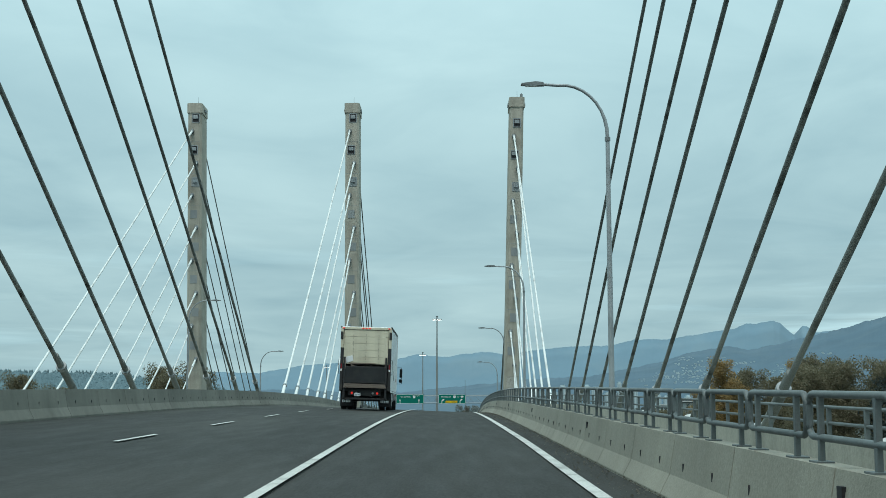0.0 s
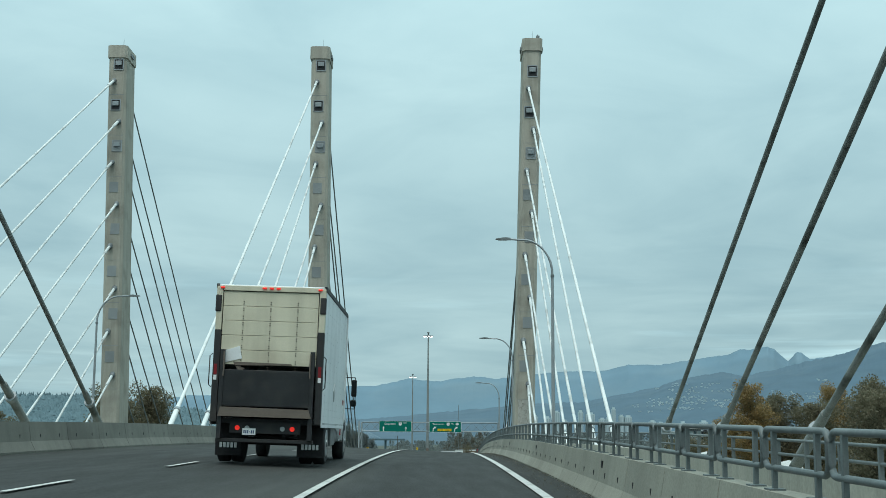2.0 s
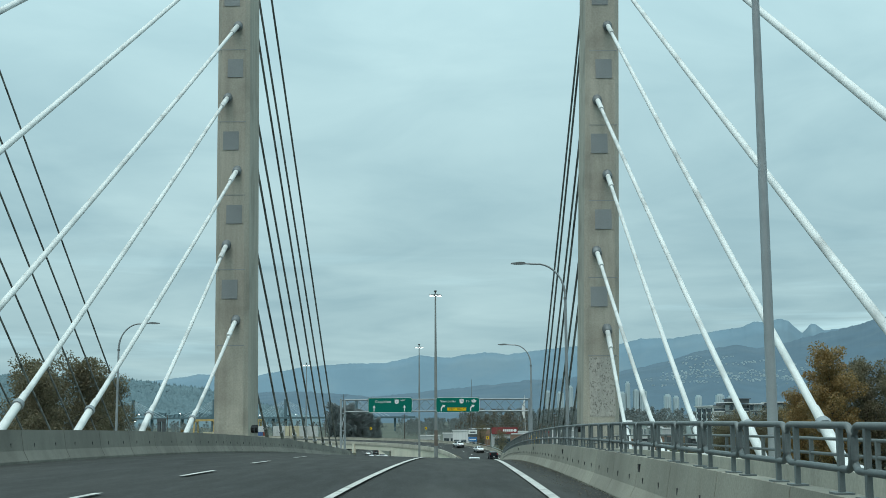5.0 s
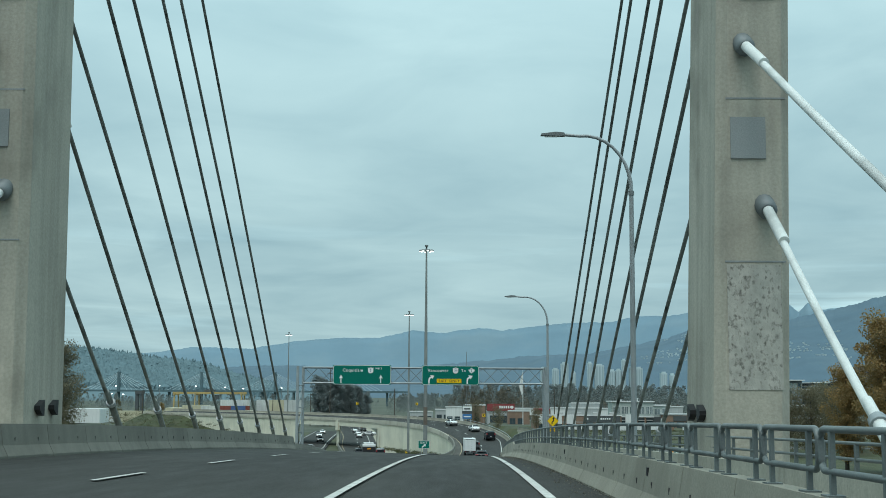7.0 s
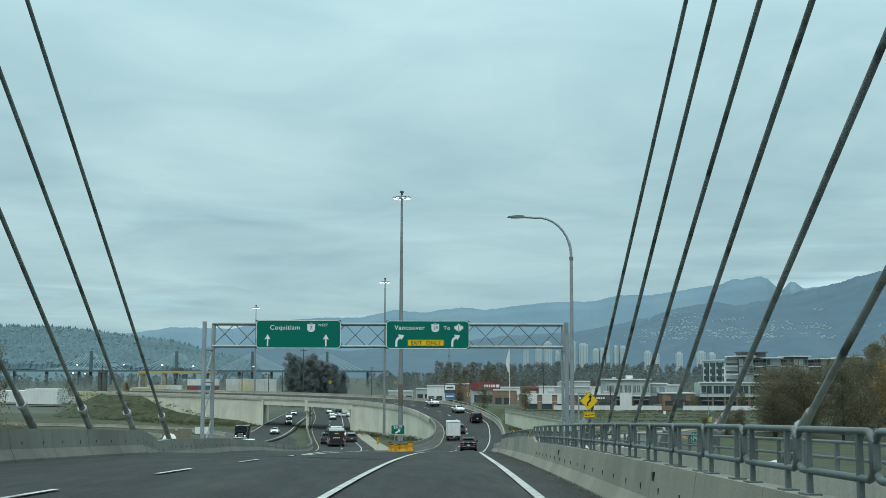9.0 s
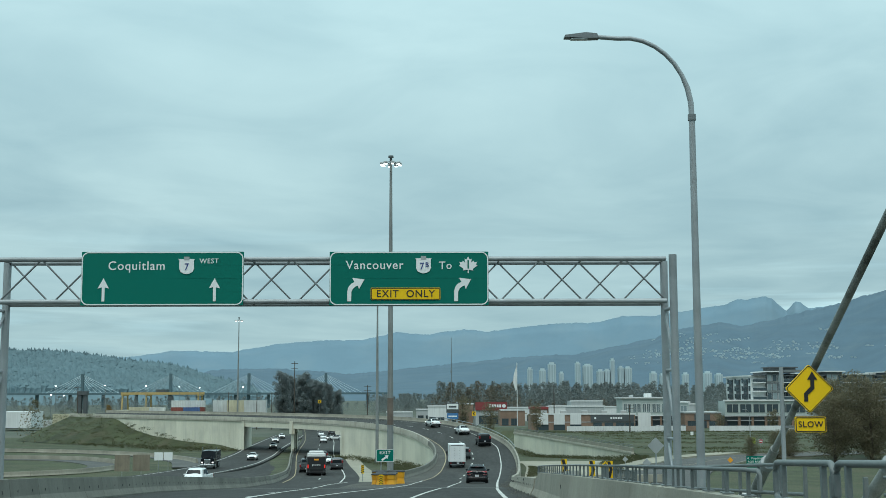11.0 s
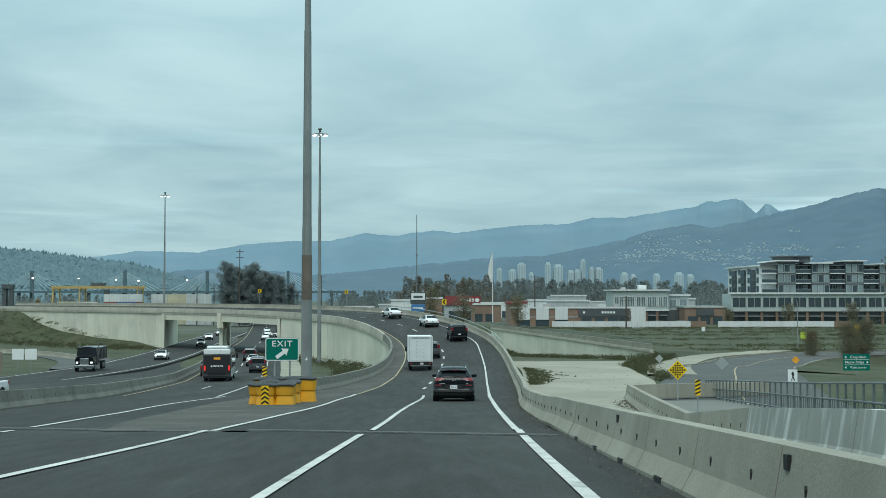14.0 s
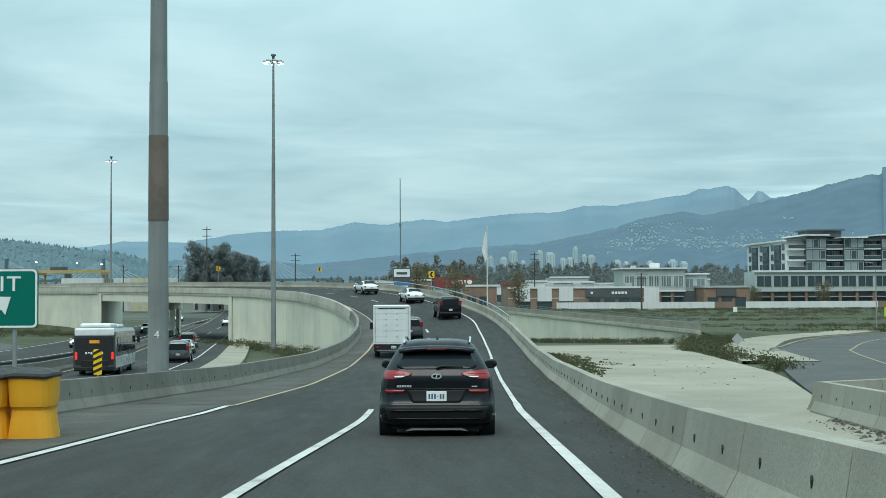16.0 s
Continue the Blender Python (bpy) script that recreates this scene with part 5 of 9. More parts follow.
def ridge(points, dist, mat, label, rough, seed, foot=-14.0, deep=1.0):
    """A mountain chain. points: bearing in degrees to the right of the bridge, and height as a slope above the eye in thousandths."""
    bm = bmesh.new()
    rows = []
    a0, a1 = points[0][0], points[-1][0]
    n = int((a1 - a0) / 0.05)
    for k in range(n + 1):
        a = a0 + (a1 - a0) * k / n
        e = smooth_e = lerp_table(a, points)
        e += rough * (noise.noise(V(a * 1.3, seed, 0)) * 1.0 + noise.noise(V(a * 4.1, seed, 3)) * 0.6 + noise.noise(V(a * 11, seed, 7)) * 0.4 + noise.noise(V(a * 27, seed, 9)) * 0.3)
        row = []
        for j, (f, back) in enumerate(((0.0, -0.30), (0.3, -0.21), (0.62, -0.11), (0.86, -0.045), (1.0, 0.0), (0.7, 0.06))):
            d = dist * (1 + back * deep)
            d += dist * 0.03 * deep * noise.noise(V(a * 0.5, j * 1.3, seed + 5)) if 0 < j < 4 else 0
            h = foot + (max(0.3, e if j >= 4 else smooth_e) * 0.001 * dist + EYE_Z - foot) * f
            row.append(bm.verts.new((d * math.sin(radians(a)), 240 + d * math.cos(radians(a)), h)))
        rows.append(row)
    for p, q in zip(rows, rows[1:]):
        for j in range(len(p) - 1):
            f = bm.faces.new((p[j], q[j], q[j + 1], p[j + 1]))
            f.smooth = True
    return solo("backdrop", bm, mat, label, "mountain", kind="structure")


def bearing(px):
    return math.degrees(math.atan((px - 784) / 2172.0)) + 2.1


def crest(rows):
    """Silhouette read off at the height where the eye's level stands at 502."""
    return [(bearing(x), (502 - y) / 2.172) for x, y in rows]


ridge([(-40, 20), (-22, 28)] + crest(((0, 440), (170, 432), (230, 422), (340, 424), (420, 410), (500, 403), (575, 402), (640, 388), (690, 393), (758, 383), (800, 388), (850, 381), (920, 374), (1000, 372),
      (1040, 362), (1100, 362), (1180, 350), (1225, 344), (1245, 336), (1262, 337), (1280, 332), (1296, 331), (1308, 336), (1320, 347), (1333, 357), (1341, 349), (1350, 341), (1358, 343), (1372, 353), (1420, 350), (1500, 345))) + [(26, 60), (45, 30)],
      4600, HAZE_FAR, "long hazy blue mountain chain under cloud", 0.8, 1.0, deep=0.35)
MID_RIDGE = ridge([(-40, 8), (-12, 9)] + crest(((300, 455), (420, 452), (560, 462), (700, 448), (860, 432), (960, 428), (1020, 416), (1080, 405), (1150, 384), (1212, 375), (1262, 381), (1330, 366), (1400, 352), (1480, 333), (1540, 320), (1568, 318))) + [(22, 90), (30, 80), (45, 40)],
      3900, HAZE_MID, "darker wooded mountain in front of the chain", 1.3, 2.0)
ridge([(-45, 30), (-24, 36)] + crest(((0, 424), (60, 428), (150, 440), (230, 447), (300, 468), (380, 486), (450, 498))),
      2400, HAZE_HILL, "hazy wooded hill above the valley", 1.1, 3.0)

# ---- vehicles ----
PAINT_BLACK = material("black_car_paint", (0.006, 0.008, 0.011), 0.2, 0, 0.05, 0, 1.0, coat=0.0, gloss=0.26)
PAINT_WHITE_CAR = material("white_car_paint", (0.72, 0.73, 0.72), 0.3, 0, 0.03, 0, 1.0, coat=0.6)
PAINT_GREY = material("grey_car_paint", (0.07, 0.075, 0.08), 0.3, 0.3, 0.05, 0, 1.0, coat=0.6)
PLASTIC = material("black_plastic", (0.016, 0.017, 0.018), 0.6, 0, 0.08, 0.05, 0.3, gloss=0.3)
GLASS_DARK = material("tinted_glass", (0.012, 0.016, 0.018), 0.06, 0, 0.05, 0, 1.0, gloss=0.16)
CHROME = material("bright_metal", (0.62, 0.64, 0.65), 0.22, 1.0, 0.03, 0, 1.0)
BADGE = material("satin_silver_badge", (0.55, 0.57, 0.58), 0.35, 0.3, 0.03, 0, 1.0)
RIM = material("wheel_rim_metal", (0.35, 0.36, 0.37), 0.4, 0.8, 0.06, 0, 1.0)
RED_LENS = material("red_lamp_lens", (0.22, 0.008, 0.012), 0.35, 0, 0.05, 0, 1.0, coat=0.12)
RED_BRIGHT = material("bright_red_lens", (0.45, 0.02, 0.03), 0.2, 0, 0.05, 0, 1.0)
RED_LIT = lamp_glass("lit_red_lamp", (0.75, 0.03, 0.02), 0.7)
WHITE_LIT = lamp_glass("lit_headlamp", (0.9, 0.92, 0.9), 1.2)
BOX_WHITE = material("white_box_panel", (0.74, 0.76, 0.76), 0.45, 0.0, 0.05, 0.03, 1.0, (0.56, 0.57, 0.57), 0.5, 0.7, 0.10, streak=0.14)
BOX_CREAM = material("cream_door_paint", (0.64, 0.60, 0.46), 0.6, 0, 0.05, 0.03, 1.0, (0.42, 0.36, 0.26), 0.5, 0.9, 0.05, streak=0.16)
BOX_EDGE = material("black_door_frame", (0.020, 0.021, 0.022), 0.65, 0, 0.15, 0.08, 0.5, (0.07, 0.06, 0.05), 0.5, 1.6, 0.1)
PLATE_STEEL = material("dark_chequer_plate", (0.035, 0.037, 0.039), 0.55, 0.5, 0.2, 0.1, 0.3, (0.075, 0.07, 0.065), 0.5, 2.5, 0.1)
TOOL_BOX = material("dull_aluminium", (0.20, 0.21, 0.21), 0.6, 0.2, 0.15, 0.05, 0.5, (0.10, 0.10, 0.10), 0.5, 1.5, 0.05)
PLATE_INK = material("plate_ink", (0.05, 0.09, 0.20), 0.6, 0, 0.02)


def shell(stations):
    """A body symmetric about x = 0, from rings of (half width, height) pairs at stations along y."""
    bm = bmesh.new()
    rings = []
    for y, prof in stations:
        right = [(w, z) for w, z in prof]
        left = [(-w, z) for w, z in prof[::-1] if w > 1e-6]
        rings.append([bm.verts.new((x, y, z)) for x, z in right + left])
    n = len(rings[0])
    for a, b in zip(rings, rings[1:]):
        for k in range(n):
            bm.faces.new((a[k], a[(k + 1) % n], b[(k + 1) % n], b[k]))
    bm.faces.new(rings[0])
    bm.faces.new(rings[-1][::-1])
    bmesh.ops.recalc_face_normals(bm, faces=bm.faces[:])
    return bm


def body_station(y, w, z0, belt, top, tumble):
    """Half width w, sill height z0, belt line, top and the half width at the top."""
    top = max(top, belt + 0.02)
    zm = z0 + (belt - z0) * 0.55
    return (y, [(0, z0 + 0.01), (w * 0.86, z0), (w * 0.97, z0 + (belt - z0) * 0.18), (w, zm), (w * 0.965, belt - 0.03), (w * 0.95, belt),
                (tumble * 1.04, top - 0.10 * min(1, (top - belt) * 3)), (tumble * 0.90, top - 0.02 * min(1, (top - belt) * 3)), (0, top)])


KINDS = {
    "sedan": (4.7, [(0.00, 0.78, 0.40, 0.66, 0.70, 0.68), (0.08, 0.87, 0.30, 0.85, 0.90, 0.72), (0.20, 0.90, 0.27, 0.93, 0.98, 0.70), (0.75, 0.91, 0.26, 0.94, 1.02, 0.64), (1.45, 0.91, 0.26, 0.92, 1.40, 0.56),
                    (2.2, 0.91, 0.26, 0.91, 1.46, 0.57), (2.75, 0.90, 0.26, 0.90, 1.36, 0.56), (3.5, 0.89, 0.27, 0.89, 0.95, 0.66), (4.3, 0.86, 0.30, 0.78, 0.84, 0.62), (4.7, 0.66, 0.40, 0.6, 0.64, 0.5)], 0.33, (0.95, 3.75), 0.90),
    "van": (5.0, [(0.00, 0.85, 0.42, 0.75, 0.80, 0.76), (0.06, 0.93, 0.36, 1.0, 1.05, 0.82), (0.12, 0.96, 0.35, 1.1, 1.55, 0.78), (0.25, 0.97, 0.34, 1.1, 1.80, 0.76), (0.5, 0.97, 0.34, 1.1, 1.86, 0.75),
                  (2.6, 0.97, 0.34, 1.08, 1.87, 0.75), (3.3, 0.96, 0.34, 1.06, 1.70, 0.70), (4.1, 0.94, 0.35, 1.05, 1.12, 0.72), (4.8, 0.90, 0.38, 0.9, 0.95, 0.68), (5.0, 0.75, 0.42, 0.7, 0.74, 0.55)], 0.36, (0.9, 4.0), 0.96),
    "pickup": (5.8, [(0.00, 0.86, 0.52, 0.86, 0.90, 0.80), (0.06, 0.96, 0.46, 1.16, 1.20, 0.86), (0.3, 0.99, 0.44, 1.20, 1.24, 0.88), (1.85, 0.99, 0.42, 1.20, 1.24, 0.88), (1.95, 0.99, 0.42, 1.22, 1.80, 0.72), (2.2, 0.99, 0.42, 1.22, 1.92, 0.70),
                     (3.4, 0.99, 0.42, 1.20, 1.93, 0.70), (3.9, 0.98, 0.42, 1.18, 1.78, 0.69), (4.45, 0.97, 0.42, 1.16, 1.22, 0.80), (5.4, 0.95, 0.45, 1.06, 1.12, 0.78), (5.8, 0.82, 0.52, 0.9, 0.94, 0.7)], 0.40, (1.15, 4.75), 0.98),
}


def wheel(parent, x, y, r, w):
    tyre = bmesh.new()
    tube(tyre, [(-w / 2, 0, 0), (-w / 2 + 0.02, 0, 0), (w / 2 - 0.02, 0, 0), (w / 2, 0, 0)], [r * 0.93, r, r, r * 0.93], 24)
    o = part("wheel", tyre, RUBBER, parent, "black tyre")
    o.location = (x, y, r)
    s = 1 if x > 0 else -1
    rim_b = bmesh.new()
    tube(rim_b, [(s * (w / 2 - 0.03), 0, 0), (s * (w / 2 + 0.008), 0, 0)], [r * 0.66, r * 0.62], 18)
    tube(rim_b, [(s * (w / 2), 0, 0), (s * (w / 2 + 0.03), 0, 0)], r * 0.18, 10)
    part("rim", rim_b, RIM, o)
    return o


def plate_bars(parent, x, y, z, w=0.30, h=0.15):
    p = part("number_plate", Box(x - w / 2, x + w / 2, y - 0.008, y + 0.006, z - h / 2, z + h / 2, 0.004), SIGN_WHITE, parent, "white plate with plain blue bars")
    bars = bmesh.new()
    for k in range(6):
        a = x - w * 0.40 + k * w * 0.14
        if k != 3:
            box(bars, a, a + w * 0.085, y - 0.012, y - 0.008, z - h * 0.26, z + h * 0.22)
        else:
            box(bars, a + w * 0.02, a + w * 0.07, y - 0.012, y - 0.008, z - h * 0.06, z + h * 0.04)
    part("plate_bars", bars, PLATE_INK, p)


def quad_panel(corners, n=4, thick=0.012):
    """A thin curved-edge panel between four corners (a to b below, d to c above)."""
    a, b, c, d = (Vector(p) for p in corners)
    nrm = (b - a).cross(d - a).normalized()
    bm = bmesh.new()
    front, back = [], []
    ring = []
    for k in range(n + 1):
        ring.append(a.lerp(b, k / n))
    for k in range(1, n + 1):
        ring.append(b.lerp(c, k / n))
    for k in range(1, n + 1):
        ring.append(c.lerp(d, k / n))
    for k in range(1, n):
        ring.append(d.lerp(a, k / n))
    fv = [bm.verts.new(p + nrm * thick) for p in ring]
    bv = [bm.verts.new(p - nrm * thick) for p in ring]
    bm.faces.new(fv)
    bm.faces.new(bv[::-1])
    for k in range(len(ring)):
        j = (k + 1) % len(ring)
        bm.faces.new((fv[k], bv[k], bv[j], fv[j]))
    bmesh.ops.recalc_face_normals(bm, faces=bm.faces[:])
    return bm


def car(kind, paint, label, category, group="cars on the road", lit=False, name=""):
    length, rows, wr, axles, track = KINDS[kind]
    c = thing(name or category.replace(" ", "_"), (0, 0, 0), label, category, group)
    body = part("body", shell([body_station(*r) for r in rows]), paint, c, "", kind != "pickup")
    if kind != "pickup":
        sub = body.modifiers.new("round", "SUBSURF")
        sub.levels = sub.render_levels = 1
    # arches and wheels
    for x in (-1, 1):
        for y in axles:
            part("wheel_arch", Tube([(x * (track - 0.20), y, wr + 0.02), (x * (track + 0.012), y, wr + 0.02)], wr + 0.075, 20), PLASTIC, c)
            wheel(c, x * (track - 0.10), y, wr, 0.23)
    part("underbody", Box(-track + 0.2, track - 0.2, 0.25, length - 0.3, 0.20, 0.40), PLASTIC, c)
    # glass
    if kind == "sedan":
        part("rear_window", quad_panel(((-0.62, 0.80, 1.03), (0.62, 0.80, 1.03), (0.50, 1.40, 1.38), (-0.50, 1.40, 1.38)), 4, 0.03), GLASS_DARK, c, "dark rear window")
        part("windscreen", quad_panel(((0.64, 3.45, 0.97), (-0.64, 3.45, 0.97), (-0.52, 2.80, 1.36), (0.52, 2.80, 1.36)), 4, 0.03), GLASS_DARK, c)
        side_z, side_y = (0.97, 1.33), (1.05, 3.05)
    elif kind == "van":
        part("rear_window", quad_panel(((-0.70, 0.07, 1.12), (0.70, 0.07, 1.12), (0.66, 0.15, 1.62), (-0.66, 0.15, 1.62)), 4, 0.03), GLASS_DARK, c, "dark rear window")
        side_z, side_y = (1.16, 1.66), (0.5, 3.4)
    else:
        part("rear_window", quad_panel(((-0.62, 1.90, 1.34), (0.62, 1.90, 1.34), (0.60, 1.97, 1.76), (-0.60, 1.97, 1.76)), 4, 0.03), GLASS_DARK, c, "dark rear window")
        part("windscreen", quad_panel(((0.74, 4.36, 1.24), (-0.74, 4.36, 1.24), (-0.62, 3.92, 1.76), (0.62, 3.92, 1.76)), 4, 0.03), GLASS_DARK, c)
        part("load_bed", Box(-0.80, 0.80, 0.12, 1.84, 1.16, 1.262, 0.02), PLASTIC, c, "black load bed cover")
        side_z, side_y = (1.28, 1.78), (2.1, 3.75)
    rowt = sorted(rows)
    for s in (-1, 1):
        wb = track * 0.965
        wt = np.interp(sum(side_y) / 2, [r[0] for r in rowt], [r[5] for r in rowt]) * 1.02
        f = 0.80
        part("side_window", quad_panel([(s * (wb - 0.012), side_y[0 if s > 0 else 1], side_z[0]), (s * (wb - 0.012), side_y[1 if s > 0 else 0], side_z[0]),
                                        (s * (wb + (wt - wb) * f + 0.045), side_y[1 if s > 0 else 0] - (0.5 if s > 0 else -0.3), side_z[1]), (s * (wb + (wt - wb) * f + 0.045), side_y[0 if s > 0 else 1] + (0.3 if s > 0 else -0.5), side_z[1])], 3, 0.015), GLASS_DARK, c)
        mir = bmesh.new()
        my = side_y[1] - 0.12
        box(mir, -0.10, 0.10, -0.06, 0.08, -0.065, 0.065, 0.045)
        mo = part("mirror", mir, paint, c, "door mirror")
        mo.location = (s * (track + 0.07), my, side_z[0] + 0.04)
        part("mirror_glass", Box(-0.07, 0.07, -0.066, -0.061, -0.045, 0.045), GLASS_DARK, mo)
        zt = {"sedan": 0.80, "van": 1.30, "pickup": 1.00}[kind]
        part("tail_light", Box(s * (track - 0.14) - 0.12, s * (track - 0.14) + 0.12, -0.01 if kind != "sedan" else 0.02, 0.22, zt - (0.2 if kind != "sedan" else 0.07), zt + (0.2 if kind != "sedan" else 0.07), 0.03), RED_LIT if lit else RED_LENS, c, "red tail light")
        part("headlight", Box(s * (track - 0.24) - 0.14, s * (track - 0.24) + 0.14, length - 0.30, length - 0.05, 0.62, 0.80, 0.04), WHITE_LIT, c, "lit headlight")
    part("bumper", Box(-track + 0.05, track - 0.05, -0.06, 0.12, 0.36, 0.56, 0.05), PLASTIC, c)
    plate_bars(c, 0, -0.03 if kind != "pickup" else -0.065, 0.74 if kind != "pickup" else 0.60)
    grille = part("grille", Box(-0.5, 0.5, length - 0.12, length + 0.01, 0.5, 0.72, 0.03), PLASTIC, c)
    return c


# the dark SUV ahead: level sections of height, half width, tail, nose and corner radius
SUV_LEVELS = ((0.25, 0.82, 0.16, 4.26, 0.24), (0.33, 0.895, 0.05, 4.42, 0.26), (0.46, 0.922, 0.01, 4.46, 0.26), (0.58, 0.925, 0.00, 4.47, 0.26), (0.615, 0.918, 0.03, 4.46, 0.26),
              (0.64, 0.912, 0.055, 4.46, 0.26), (0.82, 0.905, 0.06, 4.44, 0.26), (0.95, 0.900, 0.055, 4.38, 0.28), (1.02, 0.885, 0.055, 4.22, 0.30), (1.06, 0.868, 0.07, 3.70, 0.30),
              (1.12, 0.838, 0.11, 3.42, 0.28), (1.20, 0.800, 0.17, 3.24, 0.26), (1.30, 0.748, 0.27, 3.03, 0.24), (1.38, 0.704, 0.35, 2.86, 0.24), (1.46, 0.655, 0.42, 2.66, 0.24),
              (1.54, 0.600, 0.49, 2.45, 0.26), (1.60, 0.520, 0.62, 2.22, 0.28), (1.632, 0.37, 0.86, 1.95, 0.26), (1.642, 0.16, 1.15, 1.7, 0.10))


def suv_at(z):
    return [lerp_table(z, [(l[0], l[i]) for l in SUV_LEVELS]) for i in (1, 2, 3, 4)]


def suv_tail(x, z):
    """How far along the car its tail lies at that side place and height."""
    w, y, _, r = suv_at(z)
    over = min(max(0.0, abs(x) - (w - r)), r * 0.995)
    return y + r - math.sqrt(r * r - over * over)


def suv_section(level):
    z, w, y0, y1, r = level
    pts = []
    for cx, cy, a0 in ((w - r, y1 - r, 0), (-w + r, y1 - r, 90), (-w + r, y0 + r, 180), (w - r, y0 + r, 270)):
        pts += [(cx + r * math.cos(radians(a0 + 90 * k / 8)), cy + r * math.sin(radians(a0 + 90 * k / 8)), z) for k in range(9)]
    return pts


def skin_patch(rows, place, off, thick=0.03, m=14):
    """A panel that follows the body: rows of (height, from, to), set off outwards and closed inwards."""
    bm = bmesh.new()
    front = [[bm.verts.new(place(a + (b - a) * k / m, z, off)) for k in range(m + 1)] for z, a, b in rows]
    back = [[bm.verts.new(place(a + (b - a) * k / m, z, off - thick)) for k in range(m + 1)] for z, a, b in rows]
    for p, q in zip(front, front[1:]):
        for k in range(m):
            bm.faces.new((p[k], p[k + 1], q[k + 1], q[k])).smooth = True
    loop = lambda g: g[0] + [r[-1] for r in g[1:]] + g[-1][-2::-1] + [r[0] for r in g[-2:0:-1]]
    f, h = loop(front), loop(back)
    for k in range(len(f)):
        j = (k + 1) % len(f)
        bm.faces.new((f[k], h[k], h[j], f[j]))
    bmesh.ops.recalc_face_normals(bm, faces=bm.faces[:])
    return bm


def on_tail(x, z, off):
    return (x, suv_tail(x, z) - off, z)


def on_side(s):
    return lambda y, z, off: (s * (suv_at(z)[0] + off), y, z)


def mirrored(rows, s):
    return [(z, s * a, s * b) for z, a, b in rows]


suv = thing("car", (0, 0, 0), "black compact SUV driving on the asphalt ramp", "car", "cars on the road")
hull = bmesh.new()
rings = [[hull.verts.new(p) for p in suv_section(l)] for l in SUV_LEVELS]
for p, q in zip(rings, rings[1:]):
    for k in range(len(p)):
        hull.faces.new((p[k], p[(k + 1) % len(p)], q[(k + 1) % len(q)], q[k]))
hull.faces.new(rings[0][::-1])
hull.faces.new(rings[-1])
part("body", hull, PAINT_BLACK, suv, "", True)
part("rear_window", skin_patch([(1.155, -0.50, 0.50), (1.165, -0.58, 0.58), (1.19, -0.635, 0.635), (1.24, -0.648, 0.648), (1.30, -0.625, 0.625), (1.36, -0.588, 0.588), (1.40, -0.565, 0.565)], on_tail, 0.010), GLASS_DARK, suv, "dark tinted rear window")
part("underbody", Box(-0.72, 0.72, 0.30, 4.1, 0.19, 0.42), PLASTIC, suv)
for s in (-1, 1):
    for y in (0.82, 3.48):
        part("wheel_arch", Tube([(s * 0.70, y, 0.38), (s * 0.934, y, 0.38)], 0.43, 24), PLASTIC, suv, "black wheel arch lining")
        wheel(suv, s * 0.806, y, 0.36, 0.235)
    part("side_window", skin_patch([(1.13, 0.62, 3.18), (1.20, 0.70, 3.05), (1.32, 0.85, 2.85), (1.43, 1.0, 2.62), (1.46, 1.1, 2.5)], on_side(s), 0.004), GLASS_DARK, suv, "dark side window")
    lens = part("tail_light", skin_patch(mirrored([(0.985, 0.70, 0.80), (1.005, 0.63, 0.842), (1.03, 0.55, 0.862), (1.055, 0.42, 0.862), (1.085, 0.385, 0.850), (1.105, 0.46, 0.838), (1.125, 0.58, 0.822), (1.14, 0.68, 0.79)], s), on_tail, 0.014), RED_LENS, suv, "slim angular red tail light")
    part("light_strip", skin_patch(mirrored([(1.075, 0.50, 0.80), (1.09, 0.52, 0.79)], s), on_tail, 0.019, 0.01), RED_BRIGHT, lens, "bright red light strip")
    part("reverse_lamp", skin_patch(mirrored([(1.022, 0.56, 0.66), (1.042, 0.50, 0.68)], s), on_tail, 0.019, 0.01), SIGN_WHITE, lens, "white reverse lamp")
    part("bumper_reflector", skin_patch(mirrored([(0.775, 0.57, 0.80), (0.80, 0.52, 0.825), (0.828, 0.50, 0.835)], s), on_tail, 0.010), RED_LENS, suv, "red bumper reflector")
    part("roof_rail", Tube([(s * 0.535, 0.62, 1.565), (s * 0.545, 0.68, 1.628), (s * 0.55, 0.85, 1.655), (s * 0.55, 2.0, 1.665), (s * 0.53, 2.2, 1.61)], 0.018, 8), CHROME, suv, "silver roof rail")
    mir = bmesh.new()
    tube(mir, [(s * 0.0, 0.02, 0), (s * 0.02, 0.0, 0), (s * 0.16, -0.01, 0.01), (s * 0.20, 0.0, 0.015), (s * 0.215, 0.01, 0.015)], [0.03, 0.075, 0.085, 0.06, 0.02], 14)
    mo = part("mirror", mir, PAINT_BLACK, suv, "gloss black door mirror")
    mo.location = (s * 0.83, 2.98, 1.17)
    part("mirror_glass", Prism([(s * 0.035, -0.055), (s * 0.155, -0.055), (s * 0.19, 0.0), (s * 0.155, 0.06), (s * 0.035, 0.05)], "y", -0.088, -0.080), GLASS_DARK, mo)
part("spoiler", skin_patch([(0.0, -0.60, 0.60), (0.33, -0.615, 0.615), (0.66, -0.60, 0.60), (1.0, -0.565, 0.565)], lambda x, f, off: (x, 0.262 + 0.34 * f * f + 0.10 * abs(x) ** 3 + (0.04 - off), 1.445 + 0.045 * min(1, f * 3) + 0.055 * f - 0.045 * (abs(x) / 0.6) ** 3), 0.04, 0.05), PAINT_BLACK, suv, "gloss black roof spoiler")
